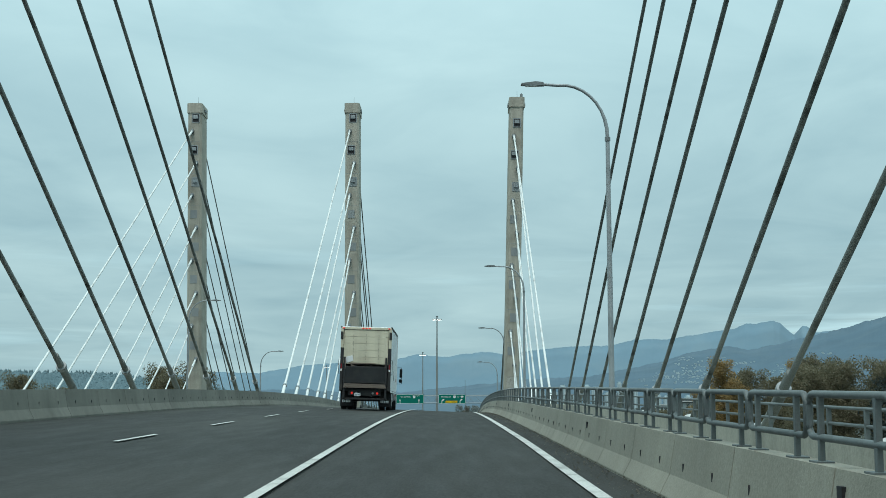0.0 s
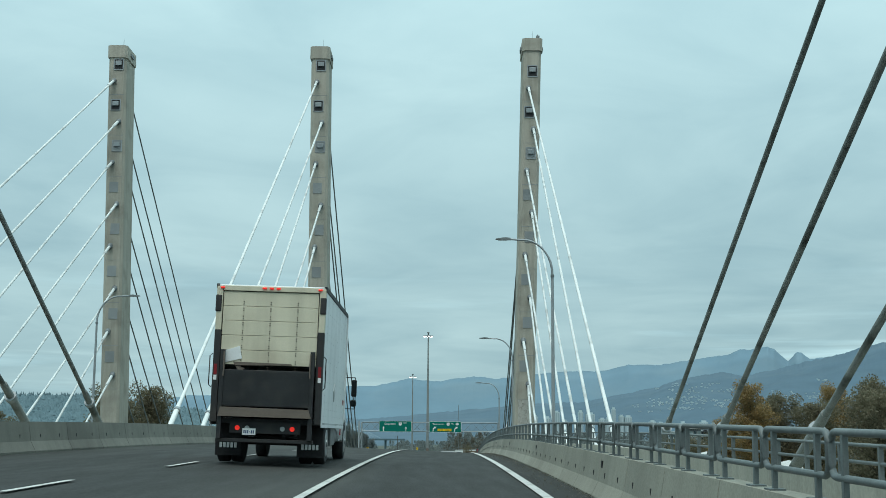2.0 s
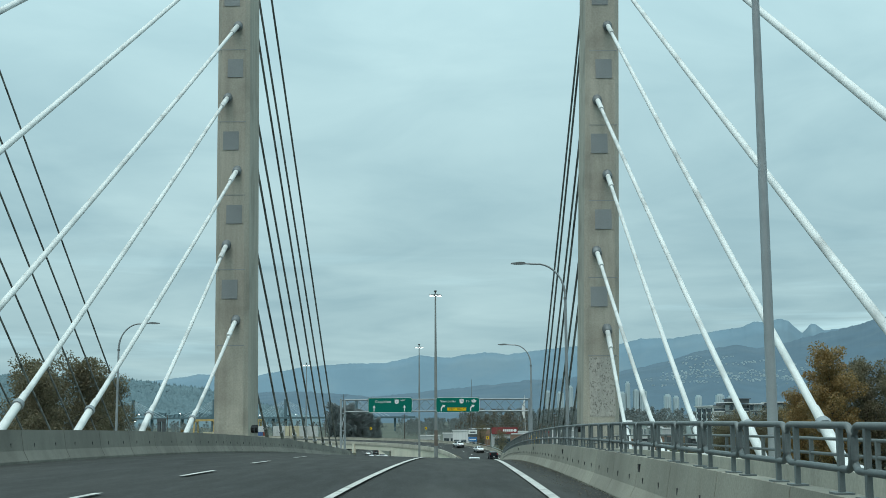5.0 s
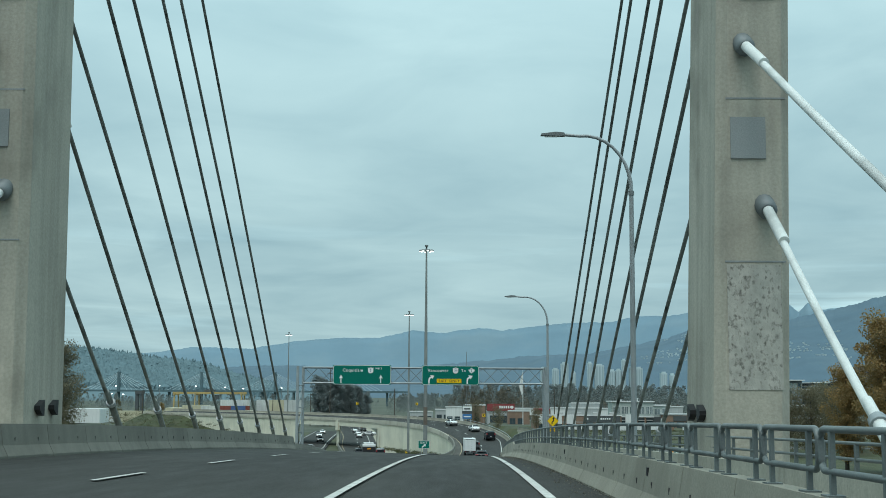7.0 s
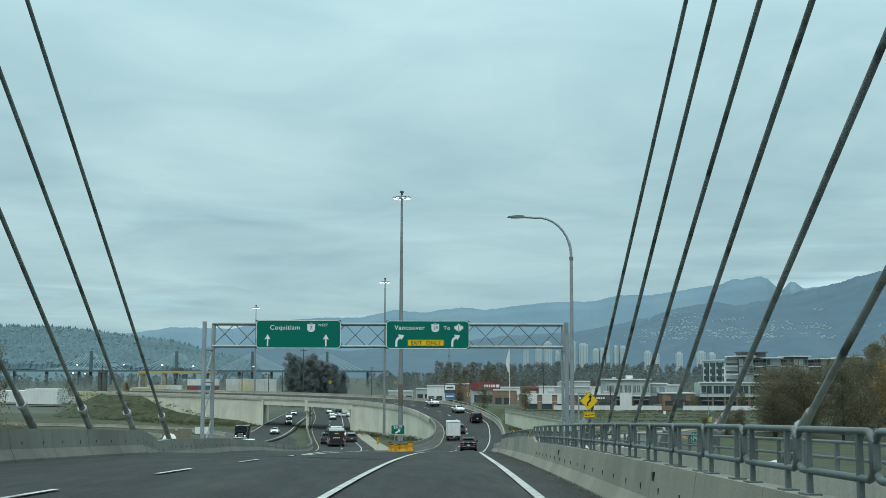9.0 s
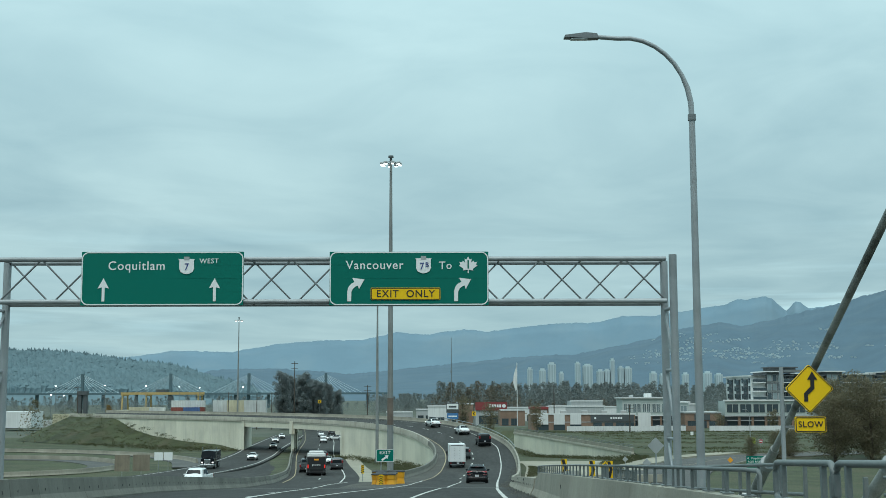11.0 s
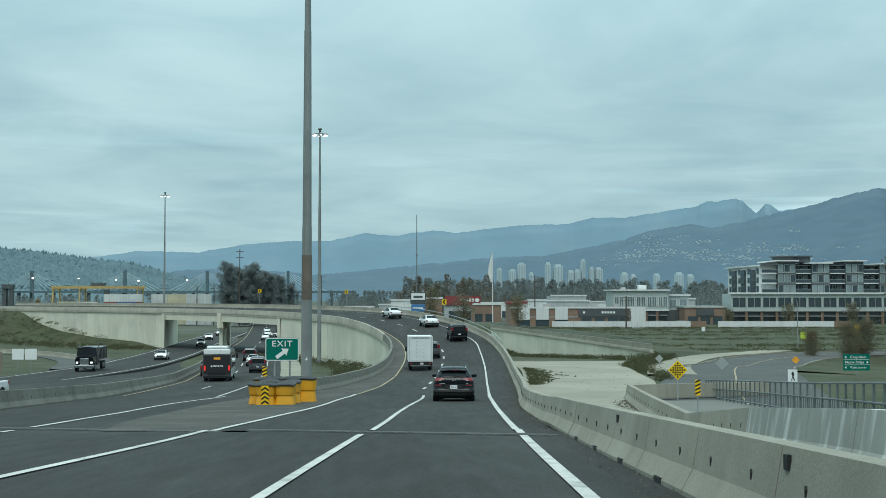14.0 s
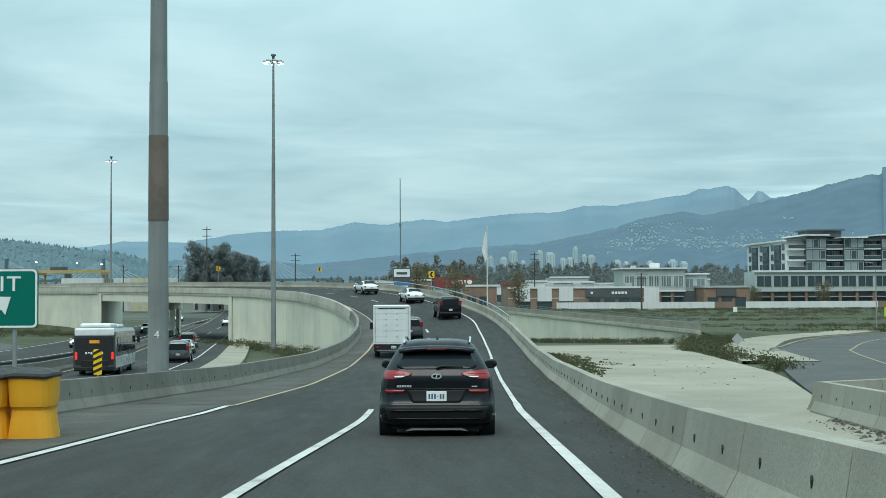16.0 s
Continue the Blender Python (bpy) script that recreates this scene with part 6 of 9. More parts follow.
part("brake_lamp", Box(-0.15, 0.15, 0.262, 0.28, 1.462, 1.478), RED_LENS, suv)
part("antenna_fin", Prism([(0.86, 1.61), (1.12, 1.63), (1.0, 1.665), (0.94, 1.685), (0.90, 1.67)], "x", -0.022, 0.022), PLASTIC, suv, "black shark-fin aerial")
part("wiper", Tube([(0.0, suv_tail(0, 1.17) - 0.03, 1.175), (0.10, suv_tail(0, 1.19) - 0.035, 1.20), (0.42, suv_tail(0.42, 1.19) - 0.03, 1.195)], [0.022, 0.016, 0.008], 6), PLASTIC, suv)
badge = part("badge", Prism([(0.085 * math.cos(a), 1.04 + 0.045 * math.sin(a)) for a in np.linspace(0, 2 * math.pi, 24)[:-1]], "y", 0.040, 0.07), BADGE, suv, "plain chrome oval badge")
part("badge_centre", Prism([(0.062 * math.cos(a), 1.04 + 0.027 * math.sin(a)) for a in np.linspace(0, 2 * math.pi, 20)[:-1]], "y", 0.035, 0.041), PAINT_BLACK, badge)
part("badge_bar", Prism([(-0.02, 1.012), (0.0, 1.012), (0.02, 1.068), (0.0, 1.068)], "y", 0.031, 0.036), BADGE, badge)
letter = bmesh.new()
for k in range(6):
    box(letter, -0.63 + k * 0.040, -0.602 + k * 0.040, 0.040, 0.07, 0.868, 0.898)
part("badge_bars", letter, BADGE, suv, "row of chrome badge bars")
part("badge_bars", Box(0.56, 0.65, 0.040, 0.07, 0.868, 0.886), BADGE, suv, "small chrome badge bar")
part("garnish", skin_patch([(0.832, -0.84, 0.84), (0.846, -0.84, 0.84)], on_tail, 0.012, 0.03), PLASTIC, suv, "dark line across the tailgate")
part("plate_recess", skin_patch([(0.625, -0.37, 0.37), (0.66, -0.41, 0.41), (0.80, -0.475, 0.475), (0.828, -0.48, 0.48)], on_tail, 0.006), PLASTIC, suv, "matt black plate recess")
plate_bars(suv, 0, 0.040, 0.725, 0.32, 0.16)
part("bumper_lower", skin_patch([(0.27, -0.70, 0.70), (0.31, -0.80, 0.80), (0.40, -0.875, 0.875), (0.52, -0.90, 0.90), (0.565, -0.905, 0.905)], on_tail, 0.018, 0.04), PLASTIC, suv, "matt black lower bumper")
part("bumper_crease", skin_patch([(0.485, -0.70, 0.70), (0.50, -0.74, 0.74), (0.512, -0.73, 0.73)], on_tail, 0.036, 0.03), PAINT_BLACK, suv, "raised bumper crease")
part("bumper_crease", skin_patch([(0.355, -0.66, 0.66), (0.368, -0.70, 0.70), (0.38, -0.69, 0.69)], on_tail, 0.036, 0.03), PAINT_BLACK, suv, "raised bumper crease")
part("skid_plate", Prism([(-0.50, 0.17), (-0.40, 0.215), (0.40, 0.215), (0.50, 0.17), (0.36, 0.185), (-0.36, 0.185)], "y", 0.08, 0.30), TOOL_BOX, suv, "grey skid plate under the bumper")


def ramp_z(x, y):
    f = min(1, max(0, (x - lerp_table(y, [(p[1], p[0]) for p in RAMP_LEFT if p[1] < 430])) / 11.7)) if y > 290 else 1
    return lerp_table(y, RAMP_Z) - (1 - f) * lerp_table(y, BANK)


def settle(ob, x, y, z, turn, pitch=0.0, roll=0.0):
    ob.matrix_basis = pose(x, y, z, pitch, roll, turn)
    return ob


settle(suv, 4.40, 281.8, ramp_z(4.4, 283.4), -3.0, -2.4)


# white delivery truck with a roller door
def delivery_truck():
    t = thing("delivery_truck", (0, 0, 0), "white box delivery truck with panelled rear door on the ramp", "truck")
    body = part("cargo_box", Box(-1.1, 1.1, 0, 4.4, 0.75, 3.05, 0.04), BOX_WHITE, t)
    part("rear_frame", rim_box(-1.1, 1.1, 0.80, 3.05, 0.09, -0.025, 0.02), BOX_WHITE, t)
    for k in range(6):
        z = 0.92 + k * 0.335
        part("door_slat", Box(-0.98, 0.98, -0.012, 0.012, z, z + 0.325, 0.006), BOX_CREAM if k == 9 else BOX_WHITE, t)
        for x in (-0.35, 0.30):
            part("hinge", Box(x - 0.03, x + 0.03, -0.024, -0.01, z + 0.28, z + 0.37), SIGN_BACK, t)
    part("door_edge", rim_box(-1.0, 1.0, 0.88, 2.96, 0.022, -0.03, -0.02), SIGN_BACK, t, "grey metal door edging")
    # black strip laid on the door as the header's shadow
    part("header_shadow", Box(-0.8, 0.8, -0.03, -0.01, 2.88, 2.93), SIGN_BLACK, t)
    part("bumper", Box(-1.06, 1.06, -0.15, 0.05, 0.36, 0.80, 0.03), PLASTIC, t, "black step bumper")
    part("bumper_step", Box(-0.9, 0.9, -0.28, -0.10, 0.40, 0.46, 0.01), STEEL_DARK, t)
    for s in (-1, 1):
        part("tail_light", Box(s * 0.85 - 0.1, s * 0.85 + 0.1, -0.17, -0.13, 0.58, 0.68), RED_LENS, t)
        for y in (0.9, 4.9):
            wheel(t, s * 0.86, y, 0.38, 0.30)
        part("mirror", Box(s * 1.22 - 0.1, s * 1.22 + 0.1, 5.0, 5.1, 1.5, 1.95, 0.03), PLASTIC, t)
    part("cab", shell([(4.42, [(0, 0.5), (0.95, 0.5), (1.0, 0.9), (1.0, 1.5), (0.9, 2.2), (0.7, 2.3), (0, 2.3)]), (5.3, [(0, 0.5), (0.95, 0.5), (1.0, 0.9), (1.0, 1.5), (0.88, 2.1), (0.7, 2.2), (0, 2.2)]),
                       (5.9, [(0, 0.5), (0.93, 0.5), (0.97, 0.9), (0.95, 1.25), (0.8, 1.35), (0.6, 1.4), (0, 1.4)]), (6.5, [(0, 0.5), (0.85, 0.5), (0.88, 0.8), (0.86, 1.0), (0.75, 1.1), (0.5, 1.12), (0, 1.12)])]), PAINT_WHITE_CAR, t)
    part("chassis", Box(-0.5, 0.5, 0.1, 6.2, 0.45, 0.75), PLASTIC, t)
    plate_bars(t, 0.1, -0.16, 0.62)
    return t


def rim_box(x0, x1, z0, z1, w, y0, y1):
    bm = bmesh.new()
    box(bm, x0, x0 + w, y0, y1, z0, z1)
    box(bm, x1 - w, x1, y0, y1, z0, z1)
    box(bm, x0 + w, x1 - w, y0, y1, z1 - w, z1)
    box(bm, x0 + w, x1 - w, y0, y1, z0, z0 + w * 0.6)
    return bm


parcel = settle(delivery_truck(), 3.62, 331.5, ramp_z(3.6, 334) + 0.02, 1.0)
parcel.scale = (0.95, 0.95, 0.95)
van = car("van", PAINT_BLACK, "black passenger van with red tail lights on the ramp", "van")
settle(van, 8.55, 366.5, ramp_z(8.5, 369), 5.0, 1.5)
grey_suv = car("van", PAINT_GREY, "dark grey wagon on the ramp beside the delivery truck", "car")
settle(grey_suv, 4.85, 347.0, ramp_z(5.2, 349), 2.0)
grey_suv.scale = (0.95, 0.92, 0.88)
white_car = car("sedan", PAINT_WHITE_CAR, "white sedan on the bend of the ramp", "car")
settle(white_car, 6.0, 386.5, ramp_z(6, 388), 12.0, 2.5)
copy_thing(white_car, pose(1.2, 403.0, ramp_z(1.2, 404) + 0.1, 2, 0, 18))


# the big box truck in the next lane
def box_truck():
    t = thing("box_truck", (0, 0, 0), "white box truck with battered cream door and folded tail lift", "truck")
    H0, H1, L = 1.02, 4.05, 6.6
    part("floor_frame", Box(-1.22, 1.22, 0.05, L, H0 - 0.12, H0, 0.01), BOX_EDGE, t)
    part("roof", Box(-1.25, 1.25, 0.0, L, H1 - 0.05, H1, 0.02), BOX_WHITE, t)
    part("front_wall", Box(-1.24, 1.24, L - 0.05, L, H0, H1 - 0.05, 0.01), BOX_WHITE, t)
    for s in (-1, 1):
        x = s * 1.25
        n = 11
        side = None
        for k in range(n):
            y0, y1 = 0.14 + (L - 0.2) * k / n, 0.14 + (L - 0.2) * (k + 1) / n
            part("side_panel", Box(min(x, x - s * 0.03), max(x, x - s * 0.03), y0 + 0.004, y1 - 0.004, H0 + 0.02, H1 - 0.08, 0.003), BOX_WHITE, t)
            riv = bmesh.new()
            for z in np.arange(H0 + 0.1, H1 - 0.15, 0.16):
                box(riv, min(x, x + s * 0.006), max(x, x + s * 0.006), y1 - 0.035, y1 - 0.020, z, z + 0.015)
            part("rivet_row", riv, SIGN_BACK, t)
        part("bottom_rail", Box(min(x, x + s * 0.015), max(x, x + s * 0.015), 0.05, L, H0 - 0.16, H0 + 0.02), BOX_WHITE, t, "white bottom rail with bolt holes")
        holes = bmesh.new()
        for y in np.arange(0.3, L - 0.1, 0.28):
            box(holes, min(x + s * 0.015, x + s * 0.019), max(x + s * 0.015, x + s * 0.019), y, y + 0.035, H0 - 0.09, H0 - 0.055)
        part("bolt_holes", holes, SIGN_BLACK, t)
        part("top_rail", Box(min(x - s * 0.05, x + s * 0.02), max(x - s * 0.05, x + s * 0.02), 0, L, H1 - 0.10, H1 + 0.015, 0.01), BOX_EDGE, t, "black top rail")
        part("corner_post", Box(min(x, x + s * 0.02) - 0.02, max(x, x + s * 0.02) + 0.02, L - 0.09, L + 0.03, H0, H1, 0.015), BOX_WHITE, t)
        part("rear_post", Box(min(x - s * 0.15, x), max(x - s * 0.15, x), -0.05, 0.14, H0 - 0.1, 3.0, 0.01), BOX_EDGE, t, "scuffed black rear post")
        part("rear_post_upper", Box(min(x - s * 0.14, x), max(x - s * 0.14, x), -0.045, 0.14, 3.0, H1 - 0.05, 0.01), BOX_CREAM, t)
        part("corner_guard", Box(min(x - s * 0.12, x + s * 0.015), max(x - s * 0.12, x + s * 0.015), -0.07, 0.05, 3.42, 3.80, 0.02), BOX_EDGE, t, "black rubber corner guard")
        part("reflector_tape", Box(min(x - s * 0.10, x - s * 0.03), max(x - s * 0.10, x - s * 0.03), -0.056, -0.05, 1.98, 2.22), RED_LENS, t, "red reflector tape")
        part("reflector_tape", Box(min(x - s * 0.10, x - s * 0.03), max(x - s * 0.10, x - s * 0.03), -0.056, -0.05, 1.86, 1.97), SIGN_WHITE, t, "white reflector tape")
        part("grab_handle", Tube([(x + s * 0.02, -0.02, 2.45), (x + s * 0.07, -0.06, 2.4), (x + s * 0.07, -0.06, 1.75), (x + s * 0.02, -0.02, 1.7)], 0.013, 6), BOX_EDGE, t)
        part("lift_column", Box(s * 1.02 - 0.05, s * 1.02 + 0.05, -0.16, -0.05, 0.55, 2.55, 0.01), PLATE_STEEL, t, "worn steel tail lift column")
        part("lift_chain", Tube([(s * 0.98, -0.18, 2.5), (s * 0.97, -0.19, 2.1), (s * 0.98, -0.18, 1.95)], 0.018, 6), RUST, t)
        part("side_lamp", Box(min(x, x + s * 0.02), max(x, x + s * 0.02), 5.52, 5.78, H0 - 0.34, H0 - 0.18), RED_BRIGHT, t)
        part("side_label", Box(min(x, x + s * 0.006), max(x, x + s * 0.006), L - 0.62, L - 0.14, H0 + 0.47, H0 + 0.61), RED_LENS, t, "red side label")
        part("side_label", Box(min(x, x + s * 0.006), max(x, x + s * 0.006), L - 0.62, L - 0.14, H0 + 0.38, H0 + 0.47), SIGN_WHITE, t, "white side label")
        part("placard_holder", Prism([(3.20 - 0.17, 1.76), (3.20 + 0.03, 1.76 + 0.24), (3.20 + 0.17, 1.74), (3.20 - 0.02, 1.76 - 0.25)], "x", min(x, x + s * 0.02), max(x, x + s * 0.02)), SIGN_BACK, t, "bent metal diamond holder")
        # wheels, flaps and arches
        for dx in (0.0, -0.32):
            wheel(t, s * (1.12 + dx), 1.55, 0.50, 0.28)
        wheel(t, s * 1.08, 7.55, 0.50, 0.30)
        flap = part("mud_flap", Box(s * 0.95 - 0.30, s * 0.95 + 0.30, 0.86, 0.88, 0.16, 0.95, 0.005), RUBBER, t, "black rubber mud flap with white bars")
        for k in range(5):
            part("flap_bar", Box(s * 0.95 - 0.20 + k * 0.085, s * 0.95 - 0.14 + k * 0.085, 0.852, 0.86, 0.34, 0.46), SIGN_WHITE, flap)
        part("tail_light", Tube([(s * 0.62, -0.02, 0.80), (s * 0.62, 0.05, 0.80)], 0.055, 12), RED_LIT, t, "round red tail light")
        part("reverse_light", Tube([(s * 0.40, -0.02, 0.80), (s * 0.40, 0.05, 0.80)], 0.055, 12), SIGN_BACK, t)
        # tool box, tank and steps
        part("tool_box", Box(s * 0.75 - 0.42 * (s < 0) - 0.03, s * 0.75 + 0.42 * (s > 0) + 0.03, 3.4, 4.5, 0.42, 0.98, 0.02), TOOL_BOX, t, "dull aluminium tool box")
        part("fuel_tank", Tube([(s * 0.90, 4.75, 0.66), (s * 0.90, 5.9, 0.66)], 0.28, 16), TOOL_BOX, t, "grey fuel tank")
        part("step", Box(s * 1.0 - 0.18, s * 1.0 + 0.18, 6.1, 6.6, 0.52, 0.57), SIGN_BACK, t)
        # cab mirror on arms
        for z, q in ((2.30, 0.55), (1.42, 0.42)):
            part("mirror_arm", Tube([(s * 1.0, 7.25, z - 0.1), (s * 1.15, 7.15, z), (s * 1.52, 7.1, z)], 0.014, 6), SIGN_BLACK, t)
        part("mirror_bar", Tube([(s * 1.52, 7.1, 2.30), (s * 1.53, 7.1, 1.42)], 0.014, 6), SIGN_BLACK, t)
        mi = part("mirror", Box(s * 1.49 - 0.075, s * 1.49 + 0.075, 7.0, 7.12, 1.76, 2.24, 0.04), PLASTIC, t, "tall black truck mirror")
        part("mirror_glass", Box(s * 1.49 - 0.06, s * 1.49 + 0.06, 6.99, 7.0, 1.80, 2.20), GLASS_DARK, mi)
        mi = part("mirror", Box(s * 1.48 - 0.09, s * 1.48 + 0.09, 7.0, 7.12, 1.48, 1.68, 0.06), PLASTIC, t, "square wide-angle mirror")
        part("mirror_glass", Box(s * 1.48 - 0.065, s * 1.48 + 0.065, 6.99, 7.0, 1.515, 1.645), GLASS_DARK, mi)
        arch = [(7.55 + 0.62 * math.cos(a), 0.50 + 0.62 * math.sin(a)) for a in np.linspace(0, math.pi, 12)]
        arch2 = [(7.55 + 0.80 * math.cos(a), 0.55 + 0.78 * math.sin(a)) for a in np.linspace(math.pi, 0, 12)]
        part("fender", Prism(arch + arch2, "x", min(s * 0.85, s * 1.22), max(s * 0.85, s * 1.22)), PAINT_WHITE_CAR, t, "white wheel fender")
    # rear door
    for k in range(5):
        z = 2.22 + k * 0.335
        part("door_panel", Box(-1.09, 1.09, -0.02, 0.02, z, z + 0.328, 0.006), BOX_CREAM, t)
        for x in (-0.62, 0.0, 0.62):
            for q in (-0.10, -0.05, 0.05, 0.10):
                part("hinge_bolt", Tube([(x, -0.034, z + q), (x, -0.02, z + q)], 0.014, 6), RUST, t)
    part("header", Box(-1.10, 1.10, -0.05, 0.10, 3.905, H1 - 0.03, 0.01), BOX_CREAM, t, "cream header board")
    for x in (-1.12, -0.16, 0.0, 0.16, 1.12):
        lm = part("marker_lamp", Box(x - 0.05, x + 0.05, -0.085, -0.05, 3.955, 3.995, 0.012), RED_LIT, t, "lit red marker lamp")
    part("torn_strip", Prism([(-0.75, 2.20), (0.55, 2.235), (0.53, 2.265), (-0.1, 2.275), (-0.8, 2.285), (-0.7, 2.12), (-0.62, 2.06), (-0.52, 2.14)], "y", -0.03, -0.015), RUST, t, "torn brown edge")
    note = part("taped_panel", quad_panel(((-0.98, -0.03, 2.26), (-0.60, -0.03, 2.36), (-0.66, -0.03, 2.64), (-1.02, -0.03, 2.53)), 2, 0.008), BOX_WHITE, t, "white metal patch hanging askew")
    part("tail_lift", Box(-1.05, 1.0, -0.14, -0.07, 1.28, 2.10, 0.01), PLATE_STEEL, t, "folded dark chequer-plate tail lift")
    ribs = bmesh.new()
    for k in range(26):
        for j in range(10):
            x, z = -1.02 + k * 0.078 + (0.039 if j % 2 else 0), 1.32 + j * 0.078
            box(ribs, x - 0.02, x + 0.02, -0.146, -0.14, z - 0.006, z + 0.006)
    tagged(part("chequer_ribs", ribs, PLATE_STEEL, t), kind="stuff")
    part("lift_lip", Prism([(-1.05, 1.05), (1.05, 1.05), (0.98, 1.24), (-1.0, 1.26)], "y", -0.22, -0.08), RUST, t, "rusty tail lift lip")
    part("bumper_bar", Box(-1.1, 1.1, -0.05, 0.05, 0.48, 0.56, 0.01), BOX_EDGE, t)
    part("light_panel", Box(-0.8, 0.8, 0.0, 0.04, 0.68, 0.95, 0.01), BOX_EDGE, t)
    plate_bars(t, -0.35, -0.03, 0.72)
    for s in (-1, 1):
        part("chassis_rail", Box(s * 0.42 - 0.04, s * 0.42 + 0.04, 0.1, 8.6, 0.62, 0.92), BOX_EDGE, t)
    part("axle", Tube([(-1.1, 1.55, 0.5), (1.1, 1.55, 0.5)], 0.09, 10), BOX_EDGE, t)
    part("spring_box", Box(-0.35, 0.35, 1.2, 3.2, 0.42, 0.64, 0.02), BOX_EDGE, t)
    part("cab", shell([(6.75, [(0, 0.9), (1.0, 0.9), (1.06, 1.3), (1.06, 1.8), (0.98, 2.6), (0.8, 2.75), (0, 2.78)]), (7.5, [(0, 0.9), (1.0, 0.9), (1.06, 1.3), (1.06, 1.8), (0.96, 2.55), (0.78, 2.68), (0, 2.7)]),
                       (8.0, [(0, 0.9), (0.98, 0.9), (1.02, 1.3), (1.0, 1.75), (0.86, 1.85), (0.7, 1.9), (0, 1.9)]), (9.2, [(0, 0.8), (0.85, 0.8), (0.92, 1.1), (0.86, 1.5), (0.72, 1.6), (0.5, 1.65), (0, 1.66)])]), PAINT_WHITE_CAR, t, "", True)
    part("engine_step", Box(-1.1, 1.1, 8.9, 9.35, 0.45, 0.75, 0.04), CHROME, t)
    return t


TRUCK_Y = 60.9
settle(box_truck(), road_x(64) - 3.98, TRUCK_Y, road_z(64, -3.9), 0.3, 0.35, 1.5)


# city bus on the highway below
def city_bus():
    b = thing("city_bus", (0, 0, 0), "dark-backed city bus with white roof pods and lit red tail lights", "bus")
    part("body", shell([(0.0, [(0, 0.35), (1.15, 0.35), (1.25, 0.6), (1.27, 1.6), (1.22, 2.7), (1.05, 2.9), (0, 2.95)]), (0.15, [(0, 0.33), (1.2, 0.33), (1.275, 0.6), (1.275, 1.6), (1.25, 2.75), (1.08, 2.95), (0, 3.0)]),
                        (11.8, [(0, 0.33), (1.2, 0.33), (1.275, 0.6), (1.275, 1.6), (1.25, 2.75), (1.08, 2.95), (0, 3.0)]), (12.2, [(0, 0.4), (1.1, 0.4), (1.2, 0.7), (1.22, 1.6), (1.1, 2.6), (0.9, 2.85), (0, 2.9)])]), PAINT_GREY, b)
    part("rear_panel", Box(-1.14, 1.14, -0.03, 0.02, 0.75, 2.45, 0.03), SIGN_BLACK, b, "black rear advertising panel")
    part("rear_cap", Box(-1.20, 1.20, -0.06, 0.3, 2.5, 2.98, 0.08), PAINT_WHITE_CAR, b)
    part("route_sign", Box(-0.3, 0.3, -0.05, -0.02, 2.05, 2.25), SIGN_ORANGE, b, "amber route display with plain bars")
    bars = bmesh.new()
    for k in range(7):
        box(bars, -0.55 + k * 0.16, -0.44 + k * 0.16, -0.04, -0.028, 1.38 + 0.05 * (k % 2), 1.52)
    part("advert_bars", bars, SIGN_WHITE, b)
    part("engine_grille", Box(-0.8, 0.8, -0.05, 0.0, 0.62, 1.0, 0.02), PLASTIC, b)
    part("bumper", Box(-1.22, 1.22, -0.12, 0.1, 0.36, 0.62, 0.05), PLASTIC, b)
    part("pod", Box(-0.95, 0.95, 0.4, 3.4, 2.95, 3.28, 0.12), PAINT_WHITE_CAR, b, "white roof pod")
    part("pod", Box(-0.85, 0.85, 5.0, 8.2, 2.95, 3.2, 0.10), PAINT_WHITE_CAR, b, "white roof pod")
    for s in (-1, 1):
        part("tail_light", Box(s * 1.09 - 0.07, s * 1.09 + 0.07, -0.06, 0.0, 1.05, 1.50, 0.02), RED_LIT, b, "lit red tail light")
        for k in range(6):
            part("side_window", Box(min(s * 1.25, s * 1.285), max(s * 1.25, s * 1.285), 0.9 + k * 1.8, 2.55 + k * 1.8, 1.45, 2.4, 0.01), GLASS_DARK, b)
        part("side_stripe", Box(min(s * 1.27, s * 1.29), max(s * 1.27, s * 1.29), 0.3, 11.6, 0.5, 1.2), PAINT_WHITE_CAR, b, "white lower side")
        for y in (2.9, 9.4):
            wheel(b, s * 1.12, y, 0.48, 0.32)
        part("mirror", Box(s * 1.45 - 0.1, s * 1.45 + 0.1, 12.1, 12.2, 1.9, 2.4, 0.03), PLASTIC, b)
    return b


def main_z(y):
    return lerp_table(y, MAIN_Z)


settle(city_bus(), -14.75, 339.0, main_z(342) + 0.02, 6.0, -1.5)
pick = car("pickup", PAINT_GREY, "dark pickup truck driving on the highway", "pickup truck")
settle(pick, -17.4, 352.0, main_z(355) + 0.02, 6.0)
wp = car("pickup", PAINT_WHITE_CAR, "white pickup truck coming towards the bridge", "pickup truck")
settle(wp, -22.6, 302.0, main_z(302) - 0.27, 176.0)
hatch = car("van", PAINT_GREY, "grey wagon following the bus on the highway", "car")
settle(hatch, -14.0, 364.0, main_z(367), 6.0)
copy_thing(hatch, pose(-19.6, 402.0, main_z(405) + 0.02, 0, 0, 6))
for x, y, turn in ((-17.2, 386, 6), (-30.0, 520, 8), (-37.5, 470, 188), (-33.6, 412, 184), (-33.0, 546, 8), (-41.5, 505, 188), (-28.0, 497, 6), (-43.5, 535, 188)):
    copy_thing(white_car, pose(x, y, main_z(y) + 0.02 if x > -32 or y > 540 else opp_z(x, y) + 0.02, 0, 0, turn))
